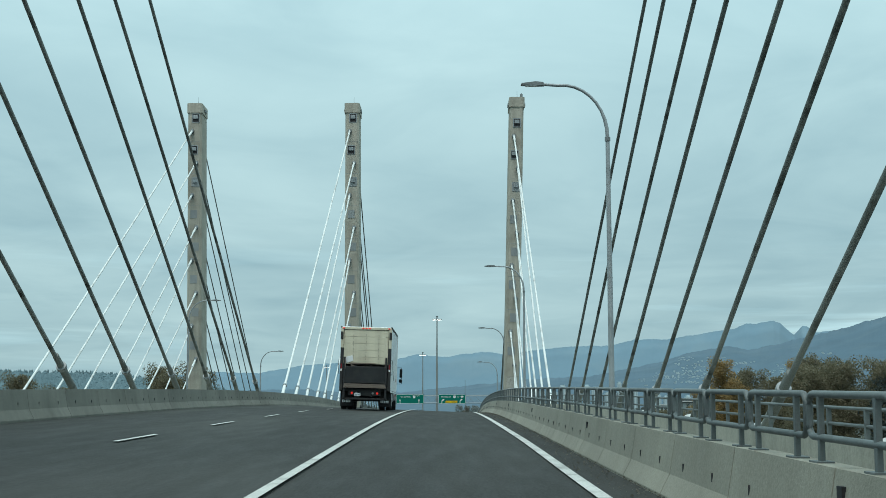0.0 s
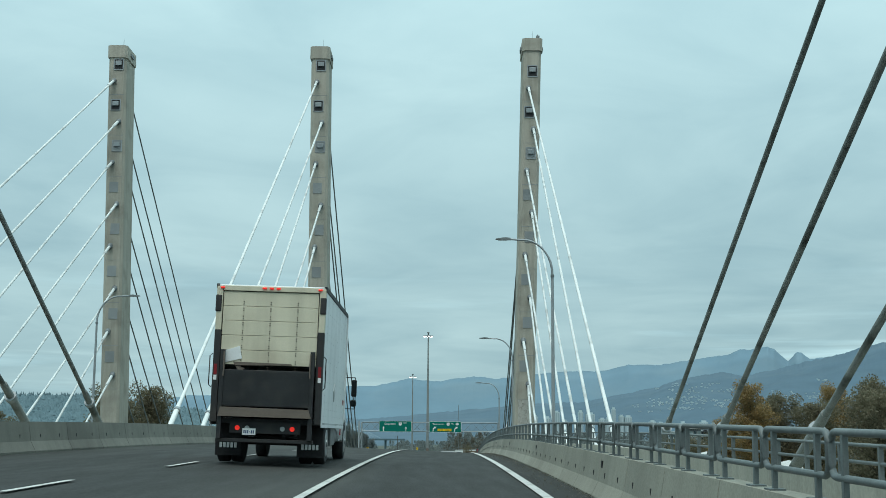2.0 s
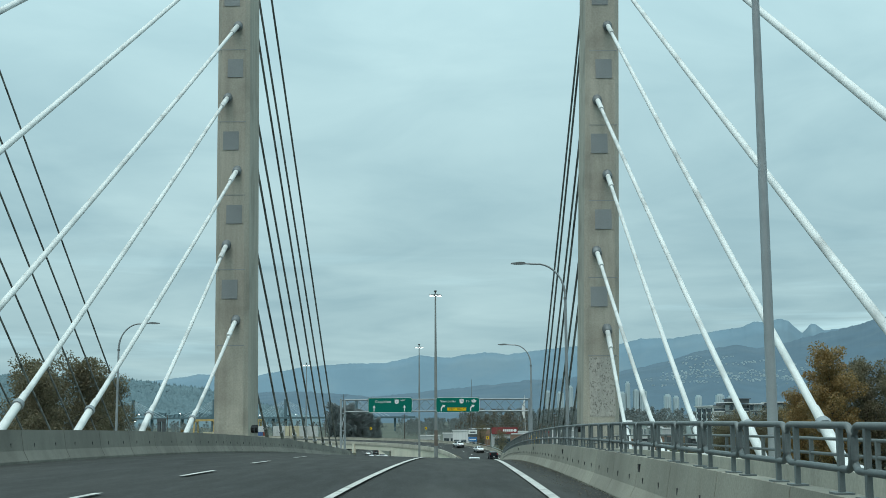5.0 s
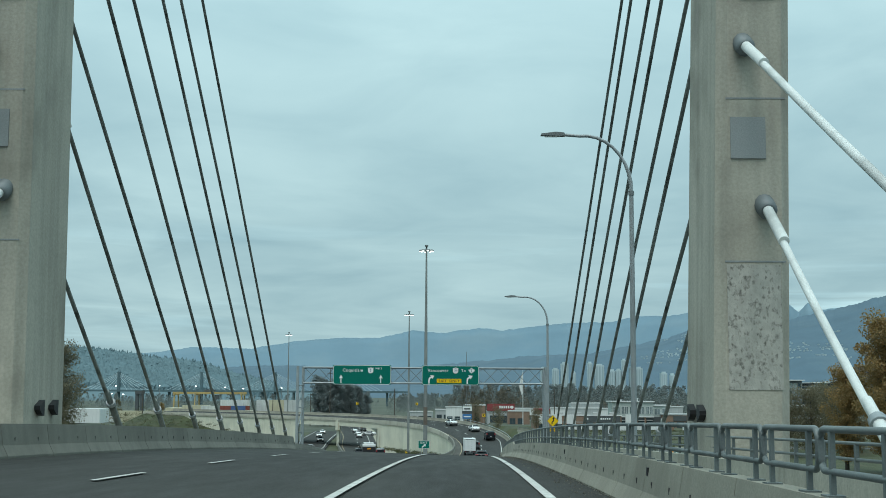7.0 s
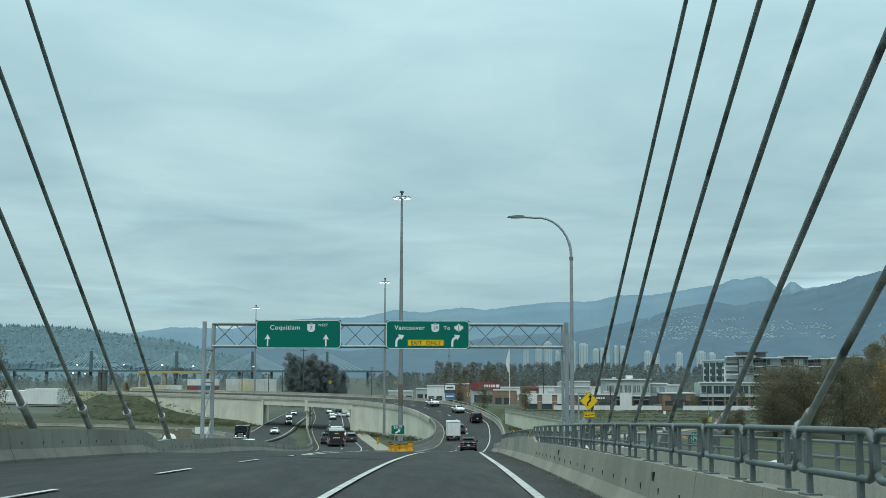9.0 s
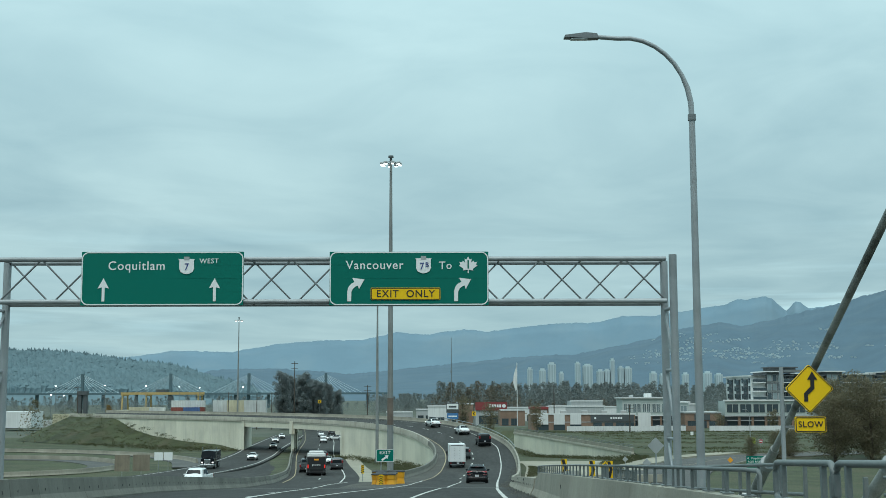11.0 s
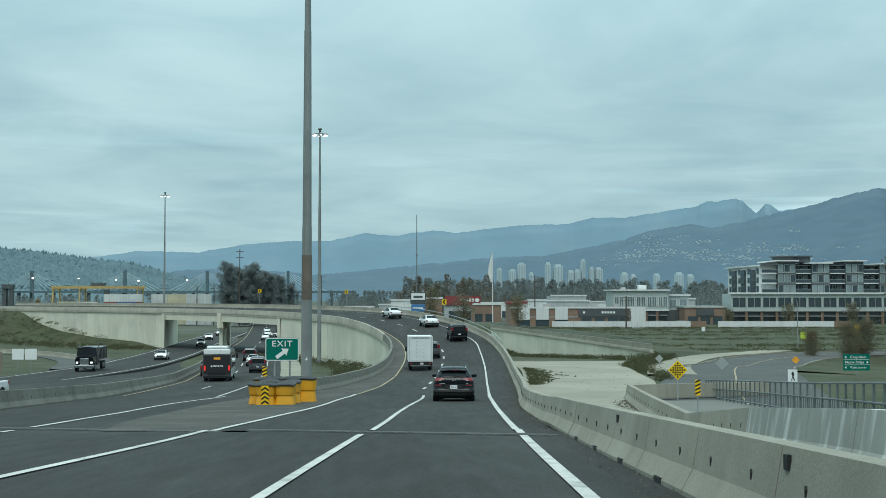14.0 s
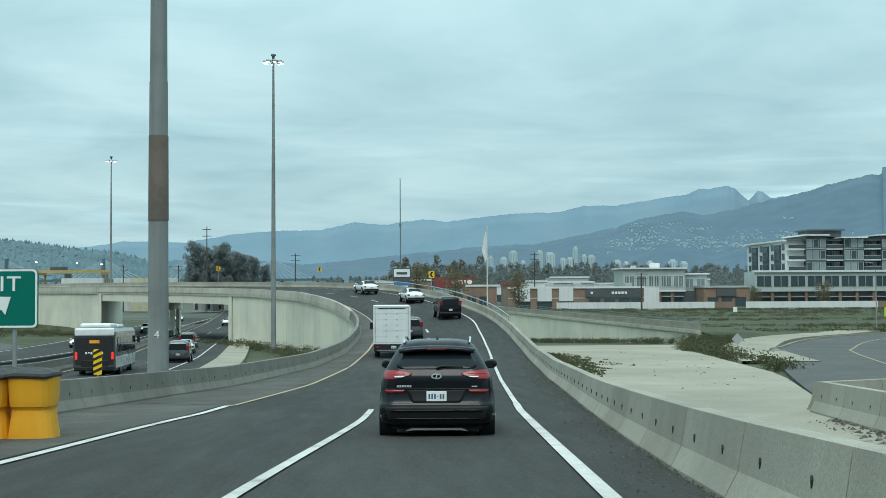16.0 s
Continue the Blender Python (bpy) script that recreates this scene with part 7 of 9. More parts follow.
copy_thing(hatch, pose(-31.0, 560, main_z(560) + 0.02, 0, 0, 8))


# dump truck coming the other way
def tipper():
    t = thing("tipper_truck", (0, 0, 0), "dark tipper truck with bright bumper coming towards the bridge", "truck")
    part("cab", shell([(0.0, [(0, 0.7), (1.0, 0.7), (1.05, 1.2), (1.0, 1.6), (0.8, 1.7), (0, 1.72)]), (1.4, [(0, 0.7), (1.1, 0.7), (1.15, 1.2), (1.1, 1.75), (0.9, 1.85), (0, 1.88)]),
                       (1.6, [(0, 0.7), (1.15, 0.7), (1.2, 1.2), (1.18, 1.8), (1.05, 2.7), (0, 2.85)]), (2.8, [(0, 0.7), (1.15, 0.7), (1.2, 1.2), (1.18, 1.8), (1.05, 2.75), (0, 2.9)])]), PAINT_BLACK, t)
    part("grille", Box(-0.5, 0.5, -0.05, 0.03, 0.85, 1.55, 0.03), CHROME, t, "chrome grille")
    part("bumper", Box(-1.15, 1.15, -0.25, 0.02, 0.45, 0.78, 0.04), CHROME, t, "chrome bumper")
    part("windscreen", quad_panel(((-0.95, 1.46, 1.9), (0.95, 1.46, 1.9), (0.9, 1.62, 2.6), (-0.9, 1.62, 2.6)), 3, 0.02), GLASS_DARK, t)
    part("tipper_body", Prism([(3.1, 1.25), (3.1, 2.7), (8.2, 2.7), (8.5, 1.4), (8.0, 1.2)], "x", -1.22, 1.22), PAINT_GREY, t)
    for k in range(5):
        part("body_rib", Box(-1.28, 1.28, 3.4 + k * 1.05, 3.5 + k * 1.05, 1.3, 2.68), PAINT_GREY, t)
    for s in (-1, 1):
        for y in (0.9, 5.8, 7.1):
            wheel(t, s * 1.0, y, 0.5, 0.32)
        part("headlight", Box(s * 0.82 - 0.13, s * 0.82 + 0.13, -0.04, 0.05, 0.95, 1.15, 0.03), WHITE_LIT, t)
        part("exhaust_stack", Tube([(s * 1.1, 2.95, 1.0), (s * 1.1, 2.95, 3.3)], 0.07, 10), CHROME, t)
    part("chassis", Box(-0.5, 0.5, 0.5, 8.0, 0.6, 0.95), PLASTIC, t)
    return t


settle(tipper(), -34.9, 371.0, opp_z(-35, 372) + 0.02, 4.0)

# ---- roadside signs and the exit nose ----
def posts(owner, xs, y, z0, z1, r=0.035, mat=STEEL):
    for x in xs:
        part("post", Tube([(x, y, z0), (x, y, z1)], r, 8), mat, owner)


cushion = thing("crash_cushion", (-3.3, 278.55, sheet_z(-3.3, 278.9) + 0.01), "yellow plastic crash barrels with dark lids and chevron board", "crash cushion")


def barrel(x, y, w, h):
    """A square-shouldered barrel narrowing at its middle band."""
    bm = bmesh.new()
    rings = []
    for f, z in ((1.0, 0.0), (0.97, 0.10), (0.86, h * 0.46), (0.88, h * 0.50), (0.93, h * 0.52), (0.95, h * 0.60), (1.0, h * 0.96), (1.03, h)):
        ring = rounded(w * f, w * f, w * 0.30, 4)
        rings.append([bm.verts.new((a, b, z)) for a, b in ring])
    for p, q in zip(rings, rings[1:]):
        for k in range(len(p)):
            bm.faces.new((p[k], p[(k + 1) % len(p)], q[(k + 1) % len(p)], q[k]))
    bm.faces.new(rings[0][::-1])
    bm.faces.new(rings[-1])
    ob = part("barrel", bm, DRUM_YELLOW, cushion)
    ob.location = (x, y, sheet_z(x - 3.3, y + 278.55) - sheet_z(-3.3, 278.9))
    cap = bmesh.new()
    rings = []
    for f, z in ((1.05, h - 0.03), (1.10, h + 0.01), (1.07, h + 0.05), (0.70, h + 0.10), (0.2, h + 0.12)):
        rings.append([cap.verts.new((a * (1 + 0.03 * math.sin(7 * k + x * 9)), b, z + 0.012 * math.sin(5 * k + y * 3))) for k, (a, b) in enumerate(rounded(w * f, w * f, w * f * 0.30, 4))])
    for p, q in zip(rings, rings[1:]):
        for k in range(len(p)):
            cap.faces.new((p[k], p[(k + 1) % len(p)], q[(k + 1) % len(p)], q[k]))
    cap.faces.new(rings[0][::-1])
    cap.faces.new(rings[-1])
    part("lid", cap, DRUM_LID, ob, "dark sagging plastic lid")
    return ob


for x, y, w, h in ((-0.78, 1.45, 0.86, 0.82), (-0.36, 0.50, 0.86, 0.82), (0.44, 0.52, 0.86, 0.82), (0.42, 1.55, 0.78, 0.86), (0.52, 2.70, 0.82, 0.90), (-0.45, 2.70, 0.86, 0.92), (-0.82, 4.35, 0.98, 1.02), (0.33, 4.35, 0.86, 1.02), (1.12, 4.25, 0.76, 1.02), (-0.5, 5.55, 0.92, 1.02), (0.5, 5.55, 0.92, 1.02)):
    barrel(x, y, w, h)
chev = part("chevron_board", Box(-0.51, -0.21, 0.03, 0.055, 0.02, 0.84), SIGN_YELLOW, cushion, "yellow and black chevron board")
for k in range(4):
    z = 0.03 + k * 0.185
    part("chevron", Prism([(-0.51, z), (-0.36, z + 0.11), (-0.21, z), (-0.21, z + 0.08), (-0.36, z + 0.19), (-0.51, z + 0.08)], "y", 0.022, 0.031), SIGN_BLACK, chev)

exit_sign = thing("exit_sign", (-3.68, 285.15, -7.95), "green exit sign with a slanting white arrow on two posts", "road sign")
exit_sign.scale = (1.06, 1.06, 1.06)
eb = part("sign_board", plate(rounded(1.50, 1.03, 0.08), -0.02, 0.02, 0.08, 2.58), GREEN_SIGN, exit_sign)
part("rim", rim(rounded(1.48, 1.01, 0.08), rounded(1.41, 0.94, 0.06), -0.025, 0.08, 2.58), SIGN_WHITE, eb)
writing("EXIT", 0.37, SIGN_WHITE, eb, facing(0.08, -0.026, 2.82), wide=1.12)
ar = [(-0.30, -0.05), (0.12, -0.05), (0.12, -0.17), (0.38, 0.03), (0.12, 0.23), (0.12, 0.11), (-0.30, 0.11)]
c30, s30 = math.cos(radians(36)), math.sin(radians(36))
part("arrow", plate([(a * c30 - b * s30, a * s30 + b * c30) for a, b in ar], -0.032, -0.022, 0.08, 2.36), SIGN_WHITE, eb)
posts(exit_sign, (-0.25, 0.42), 0.04, -0.5, 2.95, 0.04)


def object_marker(x, y, z, h, group="striped hazard markers", lean=1):
    o = thing("hazard_marker", (x, y, z), "narrow yellow hazard marker with black slanting stripes on a post", "road sign", group)
    b = part("marker_board", plate(rounded(0.30, 0.90, 0.04), -0.015, 0.015, 0, h - 0.45), SIGN_YELLOW, o)
    for k in range(4):
        zz = h - 0.86 + k * 0.22
        part("stripe", Prism([(-0.15, zz), (0.15, zz + 0.14 * lean), (0.15, zz + 0.14 * lean + 0.10), (-0.15, zz + 0.10)], "y", -0.022, -0.014), SIGN_BLACK, b)
    posts(o, (0,), 0.03, -0.4, h, 0.03)
    return o


object_marker(-6.8, 306.5, main_z(306.5) - 0.1, 1.8)
small = object_marker(9.75, 258.3, -6.05, 2.6)
small.scale = (0.45, 0.45, 0.45)

curve_sign = thing("curve_sign", (7.08, 196.2, -1.84), "yellow diamond winding-road sign with a slow tab", "road sign")
curve_sign.scale = (0.934, 0.934, 0.934)
dia = part("diamond_board", Prism([(a * 0.707 - b * 0.707, a * 0.707 + b * 0.707 + 2.16) for a, b in rounded(0.62, 0.62, 0.04)], "y", -0.015, 0.015), SIGN_YELLOW, curve_sign)
dr = [(a * 0.707 - b * 0.707, a * 0.707 + b * 0.707) for a, b in rounded(0.60, 0.60, 0.04)]
part("rim", rim(dr, [(a * 0.965, b * 0.965) for a, b in dr], -0.02, 0, 2.16), SIGN_BLACK, dia)
part("arrow", Prism([(-0.10, 1.93), (-0.03, 1.93), (-0.03, 2.05), (0.09, 2.16), (0.09, 2.32), (0.145, 2.32), (0.055, 2.47), (-0.035, 2.32), (0.02, 2.32), (0.02, 2.20), (-0.10, 2.08)], "y", -0.026, -0.016), SIGN_BLACK, dia)
tab = part("slow_tab", plate(rounded(0.56, 0.28, 0.03), -0.015, 0.015, 0, 1.52), SIGN_YELLOW, curve_sign)
part("rim", rim(rounded(0.54, 0.26, 0.03), rounded(0.51, 0.23, 0.02), -0.02, 0, 1.52), SIGN_BLACK, tab)
writing("SLOW", 0.15, SIGN_BLACK, tab, facing(0, -0.02, 1.52), wide=1.0)
part("bracket", Box(-0.5, 0.02, 0.02, 0.05, 2.46, 2.5), STEEL_DARK, curve_sign)
posts(curve_sign, (-0.48,), 0.05, -0.6, 2.55, 0.04)
part("bracket", Box(-0.5, 0.02, 0.02, 0.05, 1.46, 1.5), STEEL_DARK, curve_sign)


def plain_sign(name, x, y, top, w, h, mat, label, diamond=False, extra=None, base=None):
    z0 = (ground_z(x, y) if base is None else base)
    o = thing(name, (x, y, z0), label, "road sign")
    t = top - z0
    out = [(a * 0.707 - b * 0.707, a * 0.707 + b * 0.707) for a, b in rounded(w * 0.707, w * 0.707, 0.03)] if diamond else rounded(w, h, 0.04)
    b = part("sign_board", Prism([(a, c + t - (w if diamond else h) / 2) for a, c in out], "y", -0.012, 0.012), mat, o)
    posts(o, (0,), 0.03, -0.3, t - 0.05, 0.035)
    if extra:
        extra(b, t - (w if diamond else h) / 2)
    return o


def checker(b, zc):
    n = 7
    for i in range(n):
        for j in range(n):
            if (i + j) % 2 == 0:
                u, v = (i + 0.5) / n - 0.5, (j + 0.5) / n - 0.5
                s = 0.60 / n * 0.5
                cx, cz = (u - v) * 0.60 * 0.707 * 1.0, (u + v) * 0.60 * 0.707
                part("check", Prism([(cx, zc + cz - s * 1.41), (cx + s * 1.41, zc + cz), (cx, zc + cz + s * 1.41), (cx - s * 1.41, zc + cz)], "y", -0.018, -0.011), SIGN_BLACK, b)


def walker(b, zc):
    part("symbol", Prism([(-0.10, zc - 0.28), (-0.02, zc - 0.02), (-0.08, zc + 0.12), (0.02, zc + 0.26), (0.10, zc + 0.05), (0.04, zc - 0.02), (0.14, zc - 0.28), (0.07, zc - 0.28), (0.0, zc - 0.08), (-0.04, zc - 0.28)], "y", -0.018, -0.011), SIGN_BLACK, b)


def green_rows(b, zc):
    """Three place names with arrows, parted by thin white rules."""
    for k, (word, side) in enumerate((("Coquitlam", -1), ("Maple Ridge", 1), ("Vancouver", -1))):
        z = zc + 0.44 - k * 0.44
        writing(word, 0.30, SIGN_WHITE, b, facing(-side * 0.16, -0.016, z))
        part("arrow", Prism([(side * 1.04, z), (side * 0.88, z + 0.12), (side * 0.88, z - 0.12)], "y", -0.02, -0.011), SIGN_WHITE, b)
        if k:
            part("rule", Box(-1.1, 1.1, -0.018, -0.011, z + 0.21, z + 0.235), SIGN_WHITE, b)


plain_sign("checker_sign", 16.8, 292, -6.12, 1.05, 0, SIGN_YELLOW, "black and yellow chequered diamond sign beside the path", True, checker)
plain_sign("diamond_sign", 23.5, 308.5, -6.72, 0.94, 0, SIGN_BACK, "bare back of a diamond sign beside the side road", True)
plain_sign("diamond_sign", 26.5, 343, -8.2, 0.78, 0, SIGN_BACK, "bare back of a diamond sign near the retaining wall", True)
plain_sign("diamond_sign", 12.15, 239.2, -2.1, 0.86, 0, SIGN_BACK, "large bare back of a diamond sign beyond the bridge railing", True, base=-8.5)
plain_sign("works_sign", 43.8, 356, -9.0, 0.85, 0, SIGN_ORANGE, "orange diamond warning sign on the verge", True, base=-11)
plain_sign("pedestrian_sign", 24.5, 296.7, -6.9, 0.55, 0.72, SIGN_WHITE, "white pedestrian sign by the fence", False, walker)
plain_sign("direction_sign", 41.0, 331, -7.62, 2.3, 1.42, GREEN_SIGN, "green direction sign with three white place names and arrows", False, green_rows)
plain_sign("notice_sign", 62, 470, -8.7, 0.7, 0.9, SIGN_WHITE, "small white notice on the field", False, None, -11)
plain_sign("notice_sign", 93, 470, -8.2, 1.2, 1.4, SIGN_YELLOW, "pale yellow notice on the field", False, None, -11)
TAN_BOARD = material("weathered_board", (0.23, 0.20, 0.15), 0.85, 0, 0.15, 0.12, 1.5, (0.14, 0.12, 0.10), 0.5, 0.8, 0.2, streak=0.2)
for k, (sx, sw) in enumerate(((-47.0, 2.3), (-44.2, 2.6))):
    plain_sign("sign_back_board", sx, 366 + 0.5 * k, -8.9, sw, 2.5, TAN_BOARD, "weathered tan plywood back of a large sign board on the grass")
for dx in (-0.75, 0.75):
    plain_sign("notice_board", -41.8 + dx, 371, -8.75, 1.35, 1.25, SIGN_WHITE, "small white sign board by the oncoming lanes")

# the far end of the footpath: parting barrier, picket fence and arrow boards
WALK = curve_through(((6.6, 195), (6.9, 210), (7.4, 223), (9.6, 239), (12.4, 251), (15.8, 268), (20.8, 302)), 3)
PART_LINE = curve_through(((5.05, 214), (5.35, 221), (6.05, 230), (7.4, 240), (9.7, 257), (12.0, 276), (14.1, 292)), 3)


def walk_z(y):
    return lerp_table(y, ((195, -2.1), (210, -3.05), (224, -3.75), (240, -4.8), (268, -6.75), (302, -8.95)))


def part_z(y):
    return lerp_table(y, ((214, -3.0), (230, -4.03), (240, -4.72), (250, -5.6), (262, -6.85), (292, -8.15)))


fence = thing("path_fence", (WALK[0][0], WALK[0][1], 0), "grey steel picket fence along the footpath", "fence", kind="structure")
fi = fence.matrix_world.inverted()
for h in (0.12, 0.62, 1.1):
    part("rail", Tube([fi @ Vector((x, y, walk_z(y) + h)) for x, y in WALK], 0.035, 6), RAIL_STEEL, fence)
for x, y in curve_through(WALK, 1.5):
    part("fence_post", Tube([fi @ Vector((x, y, walk_z(y) - 0.3)), fi @ Vector((x, y, walk_z(y) + 1.12))], 0.035, 6), RAIL_STEEL, fence)
picket = Tube([(0, 0, 0.12), (0, 0, 0.62)], 0.010, 4)
picket = part("picket", picket, RAIL_STEEL, fence)
picket.location = fi @ Vector((WALK[0][0], WALK[0][1], walk_z(WALK[0][1])))
for x, y in curve_through(WALK, 0.42):
    if y > 215:
        again(picket, fence).location = fi @ Vector((x, y, walk_z(y)))
wl = resample([(x, y, walk_z(y)) for x, y in WALK], 40)
il = resample([(lerp_table(y, [(195, 4.6), (214, 5.2)] + [(q[1], q[0] + 0.25) for q in PART_LINE if q[1] > 214]), y, 0) for x, y in WALK], 40)
solo("pavement", ribbon([(a[0], b[1], b[2]) for a, b in zip(il, wl)], [(x + 0.25, y, z) for x, y, z in wl], 0, 4.0), PATH_CONCRETE, "concrete footpath leaving the bridge", "footpath", kind="structure")
barrier([(x, y, part_z(y)) for x, y in PART_LINE if y < 251.5], PROFILE, "lime-streaked concrete barrier parting the footpath from the ramp", slots=False, mat=CONCRETE_PALE)
barrier([(x, y, part_z(y)) for x, y in PART_LINE if y > 250], PROFILE, "worn low concrete barrier beside the footpath", slots=True)
barrier([(14.4, 293.2, -8.25), (18.5, 296.5, -8.4), (24, 300, -8.6)], PROFILE, "short concrete barrier across the footpath's end", slots=False)
for x, y, z in ((5.20, 217.95, -2.40), (6.26, 218.75, -2.50), (7.0, 219.6, -2.56)):
    ab = thing("arrow_board", (x, y, z), "narrow yellow board with a black bend arrow on a short post", "road sign", "arrow boards across the footpath")
    bo = part("board", Box(-0.10, 0.10, -0.02, 0.0, -0.30, 0.30), SIGN_YELLOW, ab)
    part("chevron", Prism([(-0.10, -0.29), (0.01, -0.29), (0.09, 0.0), (0.01, 0.29), (-0.10, 0.29), (-0.01, 0.0)], "y", -0.028, -0.019), SIGN_BLACK, bo)
    part("post", Tube([(0, 0.035, walk_z(y) - 0.1 - z), (0, 0.035, 0.24)], 0.03, 8), STEEL_DARK, ab)

# chevrons and rail on the flyover
for x, y, z in ((-10.1, 492, -1.3), (8.4, 414, -3.2), (-28, 486, -1.2)):
    c = thing("chevron_sign", (x, y, z - 2.9), "small yellow chevron sign on a post above the flyover barrier", "road sign", "chevrons on the flyover")
    b = part("board", Box(-0.35, 0.35, -0.015, 0.015, 2.2, 3.0), SIGN_YELLOW, c)
    part("chevron", Prism([(0.22, 2.28), (-0.02, 2.28), (-0.24, 2.6), (-0.02, 2.92), (0.22, 2.92), (0.0, 2.6)], "y", -0.022, -0.014), SIGN_BLACK, b)
    posts(c, (0,), 0.02, -1.4, 2.9, 0.035)
hand = [p for p in RAMP_RIGHT if 352 < p[1] < 420]
rail_far = thing("flyover_rail", hand[0], "pale steel rail on top of the flyover barrier", "railing")
ri = rail_far.matrix_world.inverted()
part("tube", Tube([ri @ (Vector(p) + V(0.25, 0, 1.12)) for p in hand], 0.05, 6), STEEL, rail_far)
for p in hand[::2]:
    part("post", Tube([ri @ (Vector(p) + V(0.25, 0, 0.7)), ri @ (Vector(p) + V(0.25, 0, 1.12))], 0.035, 6), STEEL, rail_far)


# ---- trees ----
def leaf_cloud(bm, centres, count, size, rng, squash=0.8):
    for _ in range(count):
        c, r = centres[rng.randrange(len(centres))]
        while True:
            d = V(rng.uniform(-1, 1), rng.uniform(-1, 1), rng.uniform(-1, 1))
            if 0.15 < d.length < 1:
                break
        p = c + V(d.x * r, d.y * r, d.z * r * squash)
        s = size * rng.uniform(0.6, 1.4)
        a = V(rng.gauss(0, 1), rng.gauss(0, 1), rng.gauss(0, 1)).normalized()
        b = a.cross(V(rng.gauss(0, 1), rng.gauss(0, 1), rng.gauss(0, 1))).normalized()
        vs = [bm.verts.new(p + a * s * u + b * s * v) for u, v in ((-0.5, 0), (0, -0.32), (0.5, 0), (0, 0.32))]
        bm.faces.new(vs)


def tree(seed, height, spread, leaf, label, category, leaves=2600, size=0.34, start=0.22, cone=0.0):
    rng = random.Random(seed)
    t = thing("tree", (0, 0, 0), label, category)
    wood = bmesh.new()
    bendx, bendy = rng.uniform(-0.6, 0.6), rng.uniform(-0.6, 0.6)
    spine = [V(bendx * f * f, bendy * f * f, height * 0.92 * f) for f in (0, 0.2, 0.4, 0.6, 0.8, 1)]
    tube(wood, spine, [0.022 * height * (1 - 0.85 * f) for f in (0, 0.2, 0.4, 0.6, 0.8, 1)], 8)
    centres = []
    for k in range(34):
        f = start + (0.97 - start) * (k + rng.random()) / 34
        i = min(4, int(f * 5))
        o = spine[i].lerp(spine[i + 1], f * 5 - i)
        a = k * 2.4 + rng.uniform(-0.5, 0.5)
        shape = math.sin(math.pi * min(1, 0.12 + (f - start) / (1 - start) * 0.86)) ** 0.7 * (1 - cone) + (1 - f) * 1.2 * cone
        reach = spread * (0.35 + 0.75 * shape) * rng.uniform(0.6, 1.05)
        e = o + V(math.cos(a) * reach, math.sin(a) * reach, reach * rng.uniform(0.25, 0.7))
        tube(wood, [o, o.lerp(e, 0.5) + V(0, 0, 0.12 * reach), e], [0.007 * height * (1.1 - f), 0.004 * height * (1.1 - f), 0.01], 5)
        centres += [(e, spread * 0.40 * rng.uniform(0.6, 1.2)), (o.lerp(e, 0.65), spread * 0.38), (o.lerp(e, 0.3), spread * 0.34)]
    part("trunk", wood, BARK, t)
    crown = bmesh.new()
    leaf_cloud(crown, centres, leaves, size, rng)
    part("crown", crown, leaf, t)
    return t


rng = random.Random(5)


def plant(proto, spots):
    for x, y, z, s in spots:
        copy_thing(proto, pose(x, y, z, 0, 0, rng.uniform(0, 360)) @ Matrix.Diagonal((s, s, s * rng.uniform(0.9, 1.1), 1)))


def copy_scaled(proto, spots):
    for x, y, z, s in spots:
        o = copy_thing(proto, pose(x, y, z, 0, 0, rng.uniform(0, 360)))
        o.scale = (s, s, s * rng.uniform(0.9, 1.1))


t_orange = tree(1, 27, 4.2, LEAF_ORANGE, "tall cottonwood with orange autumn leaves by the river", "tree", 22000, 0.34)
t_orange.matrix_basis = pose(64, 291, -11.9)
t_brown = tree(2, 25, 4.8, LEAF_BROWN, "tall half-bare tree with brown autumn leaves", "tree", 18000, 0.34)
t_brown.matrix_basis = pose(71, 296, -11.9)
t_dark = tree(3, 19, 3.1, LEAF_EVERGREEN_HAZED, "tall dense evergreen tree, its leaf colour paled with haze", "tree", 20000, 0.30, 0.12, 0.25)
t_dark.matrix_basis = pose(-54.6, 628, -11.5)
t_dark.scale = (1.1, 1.1, 1.12)
t_bush = tree(4, 13, 4.4, LEAF_BROWN, "rounded tree with sparse brown leaves near the side road", "tree", 14000, 0.24, 0.10)
t_bush.matrix_basis = pose(63, 368, -10.4)
t_red = tree(6, 8, 2.2, LEAF_BROWN, "young street tree with dull brown leaves", "tree", 1500, 0.3)
t_red.matrix_basis = pose(14, 470, -10)
t_fir = tree(7, 18, 3.4, LEAF_DARK, "pointed dark fir among autumn trees", "tree", 4200, 0.45, 0.08, 0.9)
t_fir.matrix_basis = pose(75, 303, -11.9)
copy_scaled(t_orange, ((68, 305, -11.9, 0.8), (84, 300, -11.9, 0.92), (60, 299, -11.9, 0.66), (118, 330, -11.6, 0.8), (-137, 700, -11.6, 0.30)))
copy_scaled(t_brown, ((77, 290, -11.9, 1.0), (81, 305, -11.9, 0.95), (90, 295, -11.9, 0.98), (96, 304, -11.9, 0.9), (104, 298, -11.9, 1.0), (56, 194, -12.4, 0.95), (62, 198, -12.4, 1.0), (68, 192, -12.4, 1.0), (60, 205, -12.4, 0.9), (126, 318, -11.6, 1.05), (92, 396, -10.2, 0.7),
                     (-52, 252, -12.4, 0.90), (-56, 246, -12.4, 0.86), (-60, 255, -12.4, 0.9), (-72, 338, -11.6, 0.86), (-78, 344, -11.6, 0.8), (-80, 252, -12.4, 0.85), (-49, 262, -12.4, 0.5), (-92, 262, -12.4, 0.9), (-45, 262, -12, 0.35), (-51, 270, -12, 0.4)))
